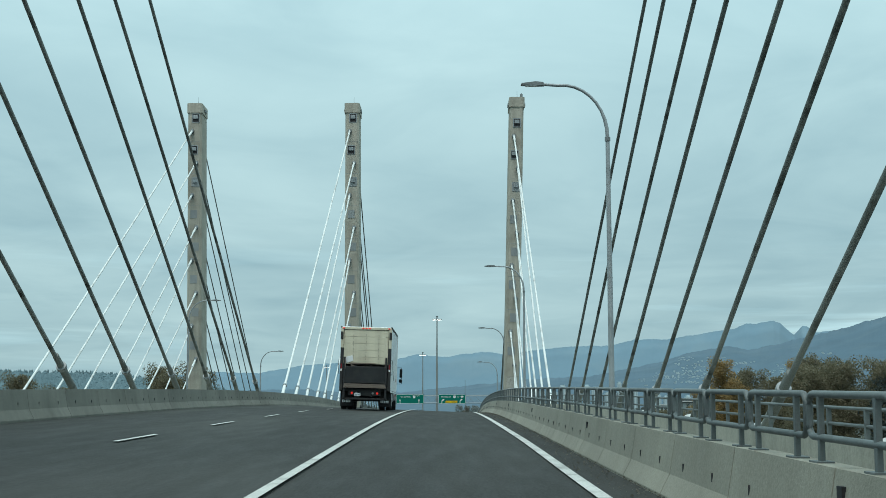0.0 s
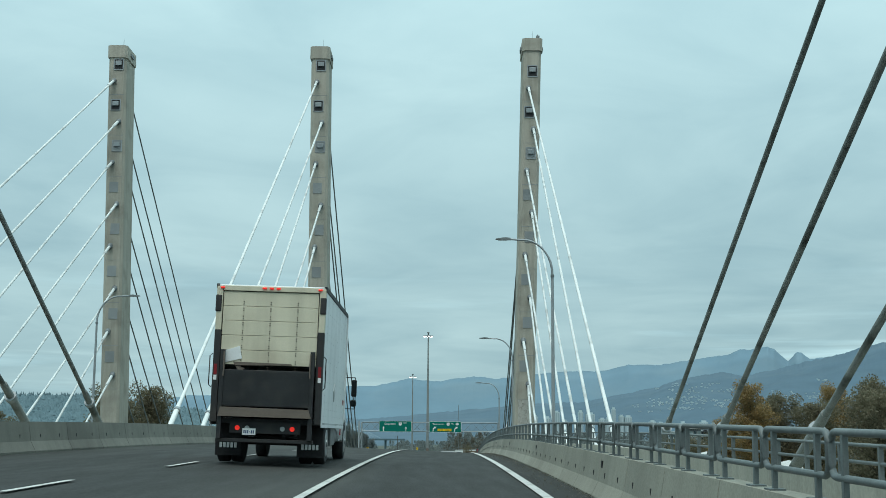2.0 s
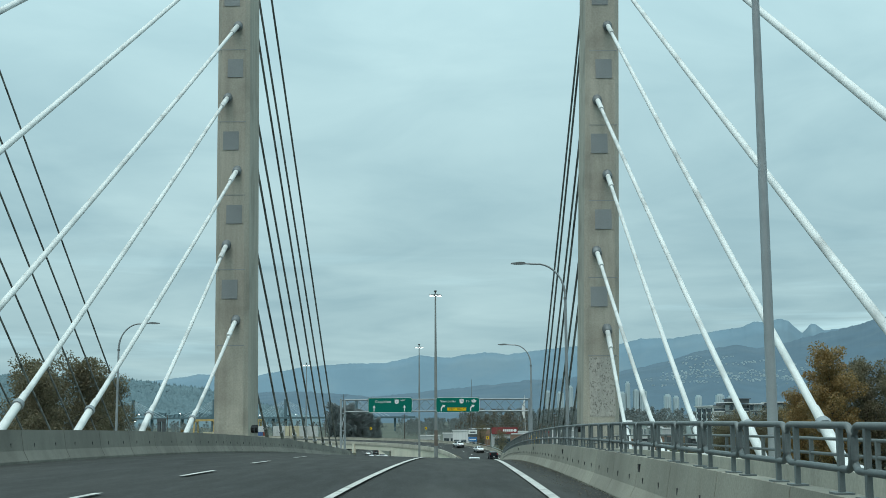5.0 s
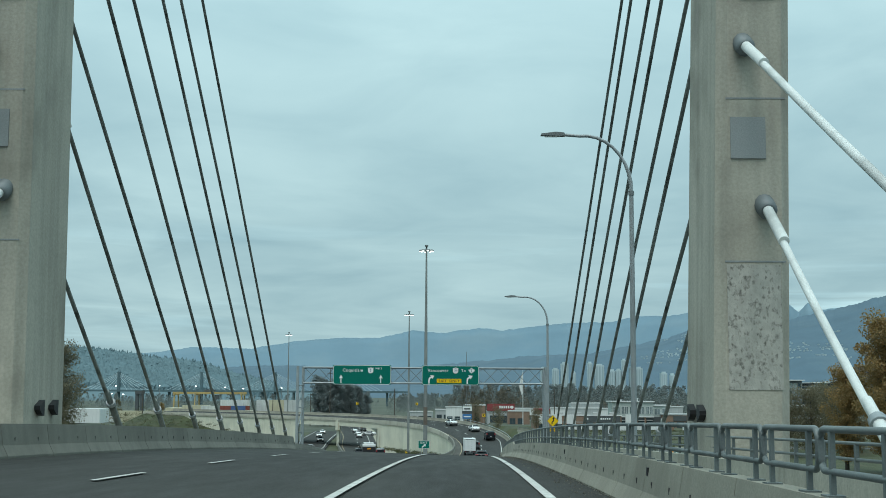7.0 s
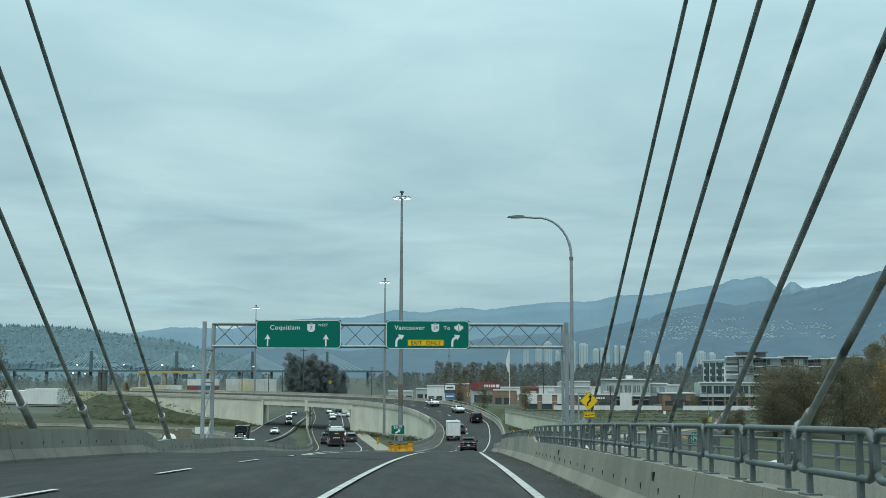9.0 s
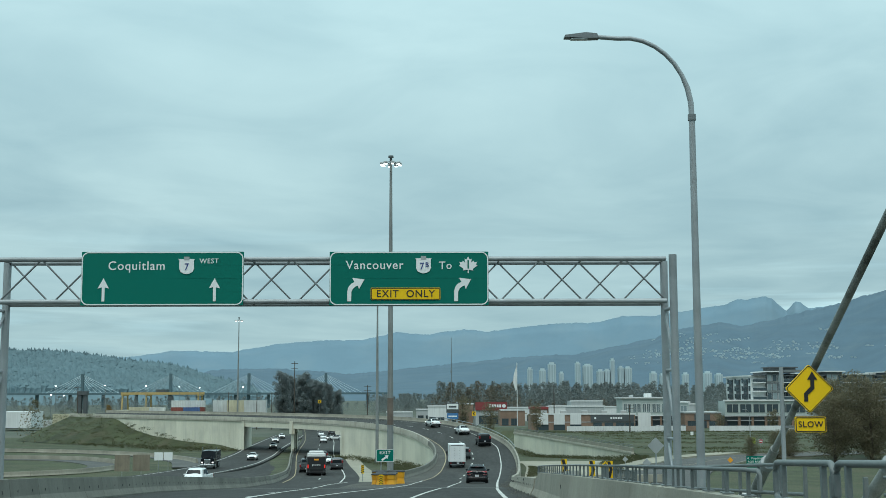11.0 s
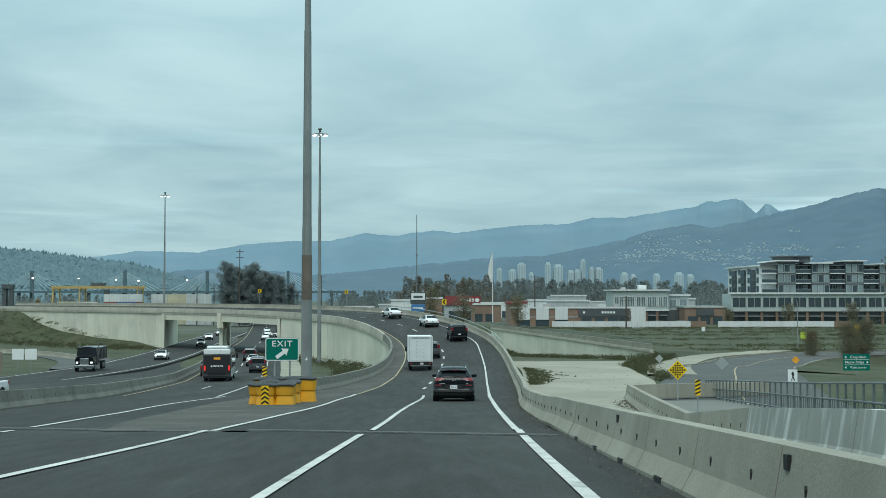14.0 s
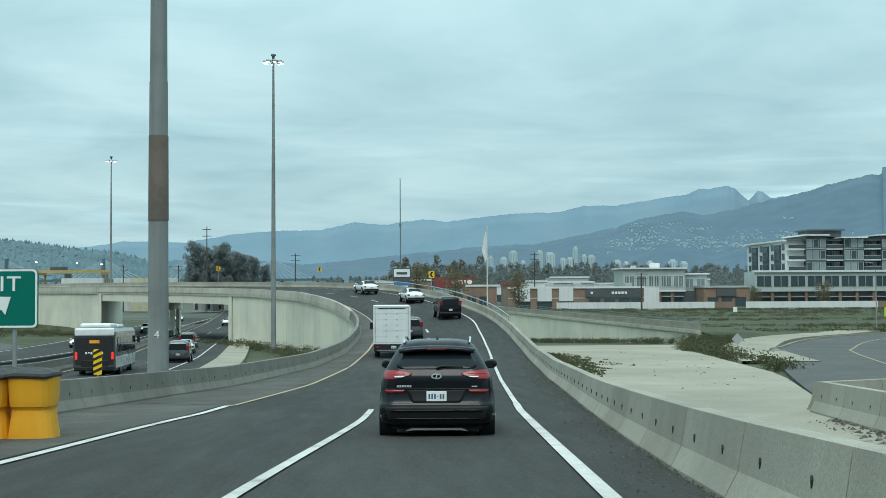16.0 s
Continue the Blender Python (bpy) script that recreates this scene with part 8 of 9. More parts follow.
copy_scaled(t_dark, ((-52.2, 636, -11.5, 1.04), (-47.2, 630, -11.5, 1.10), (-45.0, 637, -11.5, 1.06), (-41.6, 632, -11.5, 1.04), (-49.4, 640, -11.5, 0.86), (-38.6, 636, -11.5, 0.84), (-35.6, 640, -11.5, 0.74)))
copy_scaled(t_bush, ((70, 372, -10.4, 1.0), (78, 366, -10.4, 1.05), (86, 376, -10.4, 1.0), (54, 368, -10.4, 0.34), (57, 372, -10.4, 0.40), (61, 362, -10.4, 0.80), (51.5, 374, -10.4, 0.28), (66, 360, -10.4, 0.95), (72, 358, -10.4, 1.0), (-40, 276, -11.5, 0.42), (-47, 282, -11.5, 0.5)))
copy_scaled(t_red, ((26, 480, -10, 0.9), (95, 520, -10.4, 0.8), (110, 518, -10.4, 0.85), (80, 519, -10.4, 0.7), (8, 500, -10, 1.1)))
copy_scaled(t_fir, ((87, 308, -11.9, 1.2), (132, 330, -11.6, 1.0), (66, 190, -12.4, 1.2)))


def wood_belt(x0, x1, y0, y1, count, h, seed, label, mat=LEAF_FAR_HAZED):
    r2 = random.Random(seed)
    bm = bmesh.new()
    for _ in range(count):
        x, y = r2.uniform(x0, x1), r2.uniform(y0, y1)
        hh = h * r2.uniform(0.55, 1.15)
        cs = [(V(x + r2.uniform(-1, 1), y, -11.5 + hh * f), hh * 0.40 * (1.15 - f)) for f in (0.25, 0.45, 0.62, 0.8, 0.95)]
        leaf_cloud(bm, cs, 330, hh * 0.055, r2, 1.2)
    return solo("far_wood", bm, mat, label, "wood", kind="stuff")


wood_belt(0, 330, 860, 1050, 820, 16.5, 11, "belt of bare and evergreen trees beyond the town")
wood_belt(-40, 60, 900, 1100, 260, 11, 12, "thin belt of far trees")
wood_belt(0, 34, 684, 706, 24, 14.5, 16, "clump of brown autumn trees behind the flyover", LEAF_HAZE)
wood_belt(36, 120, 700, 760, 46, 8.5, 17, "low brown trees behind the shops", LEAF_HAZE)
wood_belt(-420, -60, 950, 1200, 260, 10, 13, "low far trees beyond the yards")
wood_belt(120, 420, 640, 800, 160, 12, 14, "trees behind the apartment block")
wood_belt(-240, -100, 330, 520, 90, 9, 15, "scrubby trees beyond the embankment", LEAF_BROWN)

# conifers along the near hill's crest
bm = bmesh.new()
r3 = random.Random(21)
for k in range(9500):
    a = r3.uniform(-24, -8.5)
    if k % 3:
        a = max(-24, min(-8.5, round(a * 4 + r3.uniform(-0.9, 0.9)) / 4 + r3.gauss(0, 0.06)))
    e = lerp_table(a, [(-45, 30), (-24, 36)] + crest(((0, 424), (60, 428), (150, 440), (230, 447), (300, 468), (380, 486), (450, 498))))
    d = 2400
    x, y, z = d * math.sin(radians(a)), 240 + d * math.cos(radians(a)), EYE_Z + e * 0.001 * d - 8
    back = -0.006 * r3.random() if k < 1500 else -0.24 * r3.random()
    f = lerp_table(back, ((-0.30, 0.0), (-0.21, 0.3), (-0.11, 0.62), (-0.045, 0.86), (0.0, 1.0)))
    x, y, z = x * (1 + back), 240 + (y - 240) * (1 + back), -14 + (z + 14) * f
    h, w = (8 + 11 * r3.random() ** 3, r3.uniform(2.2, 5.0)) if k < 1500 else (11 + 5 * r3.random() ** 2, r3.uniform(7, 11))
    full = r3.uniform(0.45, 0.95)
    ring = [bm.verts.new((x + w * math.cos(q), y + w * math.sin(q), z)) for q in (0, 1.26, 2.5, 3.77, 5.0)]
    mid = [bm.verts.new((x + w * full * r3.uniform(0.6, 1.1) * math.cos(q + 0.3), y + w * full * math.sin(q + 0.3), z + h * r3.uniform(0.5, 0.75))) for q in (0, 1.26, 2.5, 3.77, 5.0)]
    tip = bm.verts.new((x + r3.uniform(-1, 1), y, z + h))
    for i in range(5):
        bm.faces.new((ring[i], ring[(i + 1) % 5], mid[(i + 1) % 5], mid[i]))
        bm.faces.new((mid[i], mid[(i + 1) % 5], tip))
# conifer colour carries the same painted haze as the hill below
HAZE_TREES = material("haze_tinted_conifers", (0.102, 0.162, 0.182), 1.0, 0, 0.10, 0.0, 40.0, (0.120, 0.180, 0.196), 0.5, 0.03)
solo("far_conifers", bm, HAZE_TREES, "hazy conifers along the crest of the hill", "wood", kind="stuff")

# shrubs and weeds at the feet of walls and on verges
bm = bmesh.new()
r4 = random.Random(31)
for k in range(900):
    f = r4.random()
    pick_line = r4.choice((0, 0, 1, 1, 2, 3))
    if pick_line == 0:
        i = r4.randrange(i0, iR)
        x, y, _ = RAMP_LEFT[i]
        x, y, z = x - r4.uniform(0.5, 6), y - r4.uniform(0, 3), main_z(y) - 0.1
    elif pick_line == 1:
        y = r4.uniform(383, 464)
        x, z = 34 - (y - 383) * 0.133 - r4.uniform(0.6, 4), -14.2
        z = ground_z(x, y)
    elif pick_line == 2:
        y = r4.uniform(318, 372)
        x = lerp_table(y, ((318, 21.5), (345, 24.0), (360, 27.6), (372, 30))) + r4.uniform(-0.4, 1.2)
        z = ground_z(x, y)
    else:
        i = r4.randrange(iL, iEnd)
        x, y, _ = RAMP_LEFT[i]
        x, y, z = x - r4.uniform(1, 8), y - r4.uniform(1, 6), -12.4
    leaf_cloud(bm, [(V(x, y, z + 0.25), r4.uniform(0.3, 0.8))], 60, 0.12, r4, 0.7)
solo("roadside_shrubs", bm, LEAF_SHRUB, "patchy weeds and low shrubs beside the walls", "shrubs", kind="stuff")

# heap of weeds and brush between the gravel apron and the path
bm = bmesh.new()
for k in range(260):
    y = r4.uniform(346, 376)
    mid_x = lerp_table(y, ((346, 25.0), (360, 29.0), (376, 33.5)))
    x = r4.gauss(mid_x - 0.2, 0.5 + 0.02 * (y - 326))
    leaf_cloud(bm, [(V(x, y, max(ground_z(x, y), -9.9) + r4.uniform(0.0, 0.30)), r4.uniform(0.25, 0.55))], 120, 0.075, r4, 0.6)
solo("brush_heap", bm, LEAF_SHRUB, "heap of green and brown brush beside the path", "brush", kind="stuff")
# rough growth on the field and dark scrub along the hoarding
bm = bmesh.new()
for k in range(1500):
    band = r4.choice((388, 402, 430, 452, 470, 486, 500, 502, 503))
    y = band + r4.uniform(-5, 3) if band < 500 else band + r4.uniform(-1.5, 0.5)
    x = r4.uniform(34 - (y - 383) * 0.133 + 6, 112)
    leaf_cloud(bm, [(V(x, y, max(ground_z(x, y), -10.4) + 0.15), r4.uniform(0.6, 1.5))], 34, 0.17, r4, 0.22)
solo("field_weeds", bm, LEAF_SHRUB, "bands of rough weeds across the field", "weeds", kind="stuff")
bm = bmesh.new()
for k in range(420):
    i = r4.randrange(iL, iEnd)
    x, y, _ = RAMP_LEFT[i]
    q = r4.uniform(1.0, 16)
    leaf_cloud(bm, [(V(x - 0.78 * q, y - 0.626 * q, max(-12.4, -12.4 + max(0, (5.0 * max(0, (x + 44) / -32)) - q * 0.42)) + 0.2), r4.uniform(0.5, 1.4))], 60, 0.15, r4, 0.35)
solo("slope_scrub", bm, LEAF_SHRUB, "low green and brown scrub on the embankment slope", "scrub", kind="stuff")


# stop sign, bright warning sign and a lamp where the side road meets the town street
def octagon(b, zc):
    part("stop_face", Prism([(0.36 * math.cos(radians(22.5 + 45 * k)), zc + 0.36 * math.sin(radians(22.5 + 45 * k))) for k in range(8)], "y", -0.02, -0.012), STOP_RED, b, "red octagonal face")
    part("stop_band", Box(-0.26, 0.26, -0.026, -0.02, zc - 0.09, zc + 0.09), SIGN_WHITE, b)


STOP_RED = material("red_sign_sheet", (0.42, 0.02, 0.03), 0.5, 0, 0.05, 0.02, 1.0)
LIME = material("lime_sign_sheet", (0.50, 0.62, 0.06), 0.5, 0, 0.05, 0.02, 1.0)
plain_sign("stop_sign", 57.8, 392, -7.7, 0.76, 0.76, SIGN_BACK, "red stop sign on a post by the junction", False, octagon, -10.4)
plain_sign("warning_sign", 55.9, 390, -7.4, 0.9, 1.0, LIME, "bright lime warning sign on a post by the junction", False, None, -10.4)
side_lamp = copy_thing(lamp, pose(57.0, 396, -10.2, 0, 0, 40))
side_lamp.scale = (0.62, 0.62, 0.62)

# grit, leaves and broken bits along the barriers
bm = bmesh.new()
r6 = random.Random(77)
for k in range(1040):
    if k < 900:
        y = r6.uniform(205, 300) if k < 700 else r6.uniform(20, 205)
        off = 0.05 + 0.55 * r6.random() ** 2.5
        x = (road_x(y) + 2.62 if y < 262 else right_edge(y)) - off - 0.06
        z = sheet_z(x, y) if y < 292 else lerp_table(y, RAMP_Z)
        if 253.9 < y < 255.1 or y > 292:
            continue
    else:
        y = r6.uniform(262, 345)
        x = lerp_table(y, ((262, 8.5), (292, 12.2), (315, 16), (345, 20))) + r6.gauss(0.6, 2.2)
        z = ground_z(9.0 + (y - 262) * 0.08, y) + 0.105
    s = r6.uniform(0.010, 0.032) if k < 900 else r6.uniform(0.02, 0.07)
    a = r6.uniform(0, 6.28)
    q = [bm.verts.new((x + s * math.cos(a + t) * f, y + s * math.sin(a + t) * f * 1.6, z + 0.006 + h)) for t, f, h in ((0, 1, 0), (1.6, 0.7, 0), (3.1, 1.1, 0), (4.7, 0.6, 0))]
    tip = bm.verts.new((x, y, z + s * 0.6))
    for i in range(4):
        bm.faces.new((q[i], q[(i + 1) % 4], tip))
solo("road_grit", bm, DRUM_LID, "scattered grit and dead leaves along the barriers", "debris", kind="stuff")

# thin grass creeping over the edge of the gravel
bm = bmesh.new()
for k in range(520):
    y = r6.uniform(312, 340)
    edge = lerp_table(y, ((308, 10.4), (335, 12.7), (357, 13.7)))
    x = edge + 0.3 + abs(r6.gauss(0, 1.3)) * (1 - abs(y - 326) / 20)
    leaf_cloud(bm, [(V(x, y, ground_z(9.0 + (y - 262) * 0.08, y) + 0.12), r6.uniform(0.12, 0.35))], 18, 0.10, r6, 0.25)
solo("edge_grass", bm, LEAF_SHRUB, "thin grass creeping over the gravel beside the barrier", "grass", kind="stuff")

# ---- town on the right, yards on the left ----
BRICK = material("brown_brick_wall", (0.25, 0.165, 0.12), 0.85, 0, 0.12, 0.15, 1.0, (0.13, 0.09, 0.07), 0.4, 0.5, 0.2)
CLAD_GREY = material("dark_grey_cladding", (0.075, 0.085, 0.09), 0.7, 0, 0.08, 0.05, 1.0)
CLAD_LIGHT = material("light_grey_cladding", (0.42, 0.44, 0.44), 0.75, 0, 0.06, 0.05, 1.0, streak=0.1)
CLAD_WHITE = material("white_wall_panels", (0.68, 0.69, 0.68), 0.7, 0, 0.05, 0.04, 1.0, streak=0.12)
CLAD_RED = material("red_fascia", (0.24, 0.045, 0.045), 0.6, 0, 0.06, 0.03, 1.0)
CLAD_BLUE = material("blue_fascia", (0.05, 0.18, 0.40), 0.6, 0, 0.06, 0.03, 1.0)
PANE = material("window_pane", (0.05, 0.07, 0.08), 0.08, 0, 0.2, 0, 8.0)
# paler grey-blue variant of the window pane
PANE_LIGHT = material("pale_window_pane", (0.20, 0.25, 0.26), 0.12, 0, 0.35, 0, 3.0)
# crane yellow dulled in its base colour for the haze before it
CRANE_YELLOW_HAZED = material("haze_tinted_crane_yellow", (0.42, 0.30, 0.12), 0.6, 0, 0.08, 0.04, 1.0)
# distance haze is painted into these pale blue wall and window colours
HAZE_CITY = material("haze_tinted_tower_concrete", (0.46, 0.55, 0.58), 0.9, 0, 0.08, 0.0, 30.0)
HAZE_GLASS = material("haze_tinted_tower_windows", (0.33, 0.42, 0.46), 0.9, 0, 0.08, 0.0, 30.0)
HAZE_HOUSE = material("haze_tinted_house_walls", (0.40, 0.48, 0.50), 0.9, 0, 0.1, 0.0, 30.0)


def house(name, x, y, z, label, category="building", turn=0.0):
    return thing(name, (x, y, z), label, category, turn=turn)


def window_at(owner, x, z, w, h, y=0.0, mat=PANE, frame_mat=CLAD_GREY, sill=True):
    f = part("window", rim_box(x - w / 2, x + w / 2, z, z + h, 0.07, y - 0.10, y + 0.02), frame_mat, owner)
    part("pane", Box(x - w / 2 + 0.07, x + w / 2 - 0.07, y - 0.04, y - 0.02, z + 0.05, z + h - 0.07), mat, f)
    if sill:
        part("mullion", Box(x - 0.03, x + 0.03, y - 0.07, y - 0.02, z + 0.05, z + h - 0.07), frame_mat, f)
    return f


# row of brick shops
shops = house("shop_row", 28, 522, -10.4, "low brick shop row with white panels and dark shopfronts", "shops")
part("wall", Box(0, 29, 0, 14, 0, 4.9), BRICK, shops)
part("parapet", Box(-0.2, 29.2, -0.2, 0.1, 4.9, 5.3), CLAD_WHITE, shops)
for x in (3.0, 8.5, 14.5, 20.0, 25.5):
    part("roof_unit", Box(x, x + 1.6, 3, 5, 4.9, 6.0, 0.08), CLAD_LIGHT, shops)
for k, x in enumerate((1.0, 5.6, 10.2)):
    part("white_panel", Box(x + 0.6, x + 3.6, -0.35, 0.0, 2.2, 5.2), CLAD_WHITE, shops, "tall white entrance panel")
    part("shopfront", Box(x + 0.5, x + 3.7, -0.12, 0.02, 0.2, 2.2), PANE, shops)
part("fascia", Box(16.5, 28.6, -0.3, 0.0, 3.0, 4.8), CLAD_GREY, shops, "dark shop fascia with pale bars")
for x in (17.5, 22.0, 22.7, 23.4, 24.1, 24.8):
    part("fascia_bar", Box(x, x + 0.5, -0.36, -0.3, 3.7, 4.2), SIGN_WHITE, shops)
for x in (17.2, 20.4, 23.6, 26.2):
    part("shopfront", Box(x, x + 2.4, -0.14, 0.02, 0.2, 2.7), PANE, shops)
part("band", Box(0, 29, -0.06, 0.02, 2.75, 2.95), CLAD_LIGHT, shops)

# pale two-storey office
CLAD_SAGE = material("pale_sage_cladding", (0.40, 0.45, 0.43), 0.75, 0, 0.06, 0.05, 1.0, streak=0.1)
office = house("office_building", 57.4, 548, -10.4, "pale sage two-storey office block with banded windows over brick shops", "building")
part("wall", Box(0, 14.6, 0, 12, 4.2, 9.3), CLAD_SAGE, office)
part("side_wing", Box(14.6, 20.4, 2.0, 12, 4.0, 8.0), CLAD_SAGE, office)
part("base_wall", Box(0, 20.4, 0.5, 12, 0, 4.2), CLAD_GREY, office, "dark ground-floor wall")
for x0, x1, y0, z in ((-0.5, 15.0, -0.5, 9.3), (14.9, 20.9, 1.5, 8.0)):
    part("cornice", Box(x0, x1, y0, 12.3, z, z + 0.35), CLAD_WHITE, office, "pale roof edge")
part("floor_band", Box(-0.15, 14.75, -0.15, 0.5, 4.0, 4.35), CLAD_WHITE, office)
for k in range(5):
    x = 1.5 + k * 2.9
    window_at(office, x - 0.62, 5.2, 1.15, 2.5, 0, PANE_LIGHT, CLAD_WHITE)
    window_at(office, x + 0.62, 5.2, 1.15, 2.5, 0, PANE_LIGHT, CLAD_WHITE)
    part("brick_pier", Box(x - 1.75, x - 1.15, 0.1, 0.55, 0, 4.0), BRICK, office)
    part("shopfront", Box(x - 1.0, x + 1.1, 0.35, 0.52, 0.3, 2.7), PANE, office)
    part("awning", Box(x - 1.0, x + 1.1, -0.5, 0.5, 2.8, 2.95), CLAD_LIGHT, office)
for k in range(2):
    window_at(office, 16.2 + k * 2.7, 4.9, 2.0, 2.2, 2.0, PANE_LIGHT, CLAD_WHITE)
part("white_bay", Box(4.6, 8.4, -0.6, 0.4, 1.0, 5.0), CLAD_WHITE, office, "white entrance panel")
part("roof_vent", Box(7.6, 9.6, 4, 6.5, 9.65, 10.8, 0.1), CLAD_WHITE, office)
part("roof_vent", Box(3.0, 4.0, 4, 6.5, 9.65, 10.2, 0.1), CLAD_LIGHT, office)
low_b = house("shop_building", 74.8, 541, -10.4, "low brick shop building with pale parapet", "shops")
part("wall", Box(0, 10.6, 0, 12, 0, 4.9), BRICK, low_b)
part("parapet", Box(-0.2, 10.8, -0.2, 12, 4.9, 5.35), CLAD_LIGHT, low_b)
part("dark_fascia", Box(2.8, 7.4, -0.25, 0.02, 2.9, 4.6), CLAD_GREY, low_b)
for k in range(3):
    window_at(low_b, 2 + k * 3.2, 0.6, 2.5, 2.1)
shed = house("white_annex", 85.2, 556, -10.4, "small white flat-roofed annex", "building")
part("wall", Box(0, 6.2, 0, 8, 0, 4.4), CLAD_WHITE, shed)
part("parapet", Box(-0.2, 6.4, -0.2, 8.2, 4.4, 4.7), CLAD_LIGHT, shed)
window_at(shed, 3.1, 1.2, 2.2, 1.8)

# apartment block on a shop podium
apt = house("apartment_block", 87.8, 545, -10.5, "dark apartment block with balconies on a brick and glass podium", "apartment building")
part("podium_wall", Box(0, 56, 0, 9.0, 4.2, 8.6), CLAD_SAGE, apt)
part("podium_base", Box(0, 56, 0.8, 9.0, 0, 4.2), CLAD_GREY, apt)
part("cornice", Box(-0.4, 56.4, -0.4, 1.0, 8.5, 8.95), CLAD_WHITE, apt)
part("floor_band", Box(-0.1, 56.1, -0.1, 0.8, 4.0, 4.35), CLAD_LIGHT, apt)
for k in range(14):
    for dx in (0.0, 1.75):
        window_at(apt, 1.25 + dx + k * 4.0, 5.2, 1.58, 2.4, 0, PANE, CLAD_GREY, sill=False)
    part("brick_pier", Box(3.8 + k * 4.0, 4.5 + k * 4.0, 0.2, 0.85, 0, 4.0), BRICK, apt)
    part("shopfront", Box(0.7 + k * 4.0, 3.6 + k * 4.0, 0.65, 0.82, 0.3, 2.5), PANE, apt)
    part("awning", Box(0.6 + k * 4.0, 3.7 + k * 4.0, -0.4, 0.8, 2.7, 2.85), CLAD_LIGHT, apt)
# pale flank with dark recessed bays
part("flank_wall", Box(10.2, 16.0, 9.05, 41.0, 0.0, 16.0), CLAD_WHITE, apt, "white flank wall")
part("flank_roof", Box(9.4, 16.4, 8.2, 41.8, 16.0, 16.4), CLAD_WHITE, apt, "pale flat roof edge")
for y0 in (12.5, 22.0, 31.5):
    part("dark_bay", Box(9.9, 10.25, y0, y0 + 4.6, 8.7, 15.2), CLAD_GREY, apt)
    for lv in range(3):
        part("bay_pane", Box(9.82, 9.92, y0 + 0.5, y0 + 4.1, 9.1 + lv * 2.2, 10.5 + lv * 2.2), PANE, apt)
for y0 in (9.8, 18.4, 27.8, 37.4):
    for lv in range(3):
        part("flank_window", Box(10.08, 10.22, y0, y0 + 1.8, 9.2 + lv * 2.4, 10.7 + lv * 2.4), PANE, apt)
x = 10.4
for bay in range(10):
    if bay % 2:
        w, y0, topz = 4.9, 7.6, (17.3, 16.7, 17.3, 16.5, 17.1)[bay // 2]
        part("storey_wall", Box(x, x + w, y0, 24, 8.6, topz), CLAD_GREY, apt)
        part("roof", Box(x - 0.7, x + w + 0.7, y0 - 0.9, 24, topz, topz + 0.32), CLAD_WHITE, apt, "pale flat roof edge")
        for lv in range(3):
            z = 9.0 + lv * 2.75
            part("spandrel", Box(x + 0.1, x + w - 0.1, y0 - 0.06, y0 + 0.02, z - 0.30, z - 0.15), CLAD_SAGE, apt)
            for q in range(3):
                window_at(apt, x + w * (q + 0.5) / 3, z, w / 3 - 0.30, 2.0, y0, PANE if (q + lv + bay // 2) % 3 == 0 else PANE_LIGHT, CLAD_LIGHT, sill=False)
    else:
        w, y0, topz = 4.3, 9.6, 16.1
        part("storey_wall", Box(x, x + w, y0, 24, 8.6, topz), CLAD_GREY, apt)
        part("roof", Box(x - 0.2, x + w + 0.2, y0 - 1.6, 24, topz, topz + 0.28), CLAD_GREY, apt)
        for lv in range(3):
            z = 9.0 + lv * 2.65
            window_at(apt, x + w * 0.32, z, w * 0.42, 2.0, y0, PANE, CLAD_LIGHT)
            window_at(apt, x + w * 0.76, z, w * 0.30, 2.0, y0, PANE_LIGHT, CLAD_LIGHT, sill=False)
            bal = part("balcony", Box(x + 0.1, x + w - 0.1, y0 - 1.9, y0, z - 0.32, z - 0.08), CLAD_WHITE, apt)
            part("balcony_rail", Box(x + 0.12, x + w - 0.12, y0 - 1.88, y0 - 1.84, z + 0.0, z + 0.85), PANE, bal, "dark glass balcony rail")
            part("rail_cap", Box(x + 0.1, x + w - 0.1, y0 - 1.9, y0 - 1.82, z + 0.85, z + 0.92), CLAD_LIGHT, bal)
    x += w
part("penthouse", Box(17, 25, 12, 20, 17.2, 18.7), CLAD_GREY, apt)
part("penthouse_roof", Box(16.4, 25.6, 11.4, 20.6, 18.7, 19.0), CLAD_GREY, apt)

# white hoarding
for xa, xb in ((36.0, 69.5), (74.0, 102.0)):
    h = thing("site_hoarding", (xa, 505, -10.6), "long white site hoarding of flat panels", "hoarding", "white hoardings")
    n = int((xb - xa) / 2.44)
    for k in range(n):
        part("panel", Box(k * 2.44, k * 2.44 + 2.41, 0, 0.05, 0.45, 2.35), CLAD_WHITE, h)
        if k % 2 == 0:
            part("block", Box(k * 2.44 + 0.4, k * 2.44 + 1.9, -0.4, 0.4, -0.2, 0.5, 0.05), CONCRETE, h, "concrete ballast block")
    part("gate_panel", Box(n * 2.44, n * 2.44 + 3.6, 0.02, 0.07, 0.2, 2.35), BRICK, h, "brown gate panel")

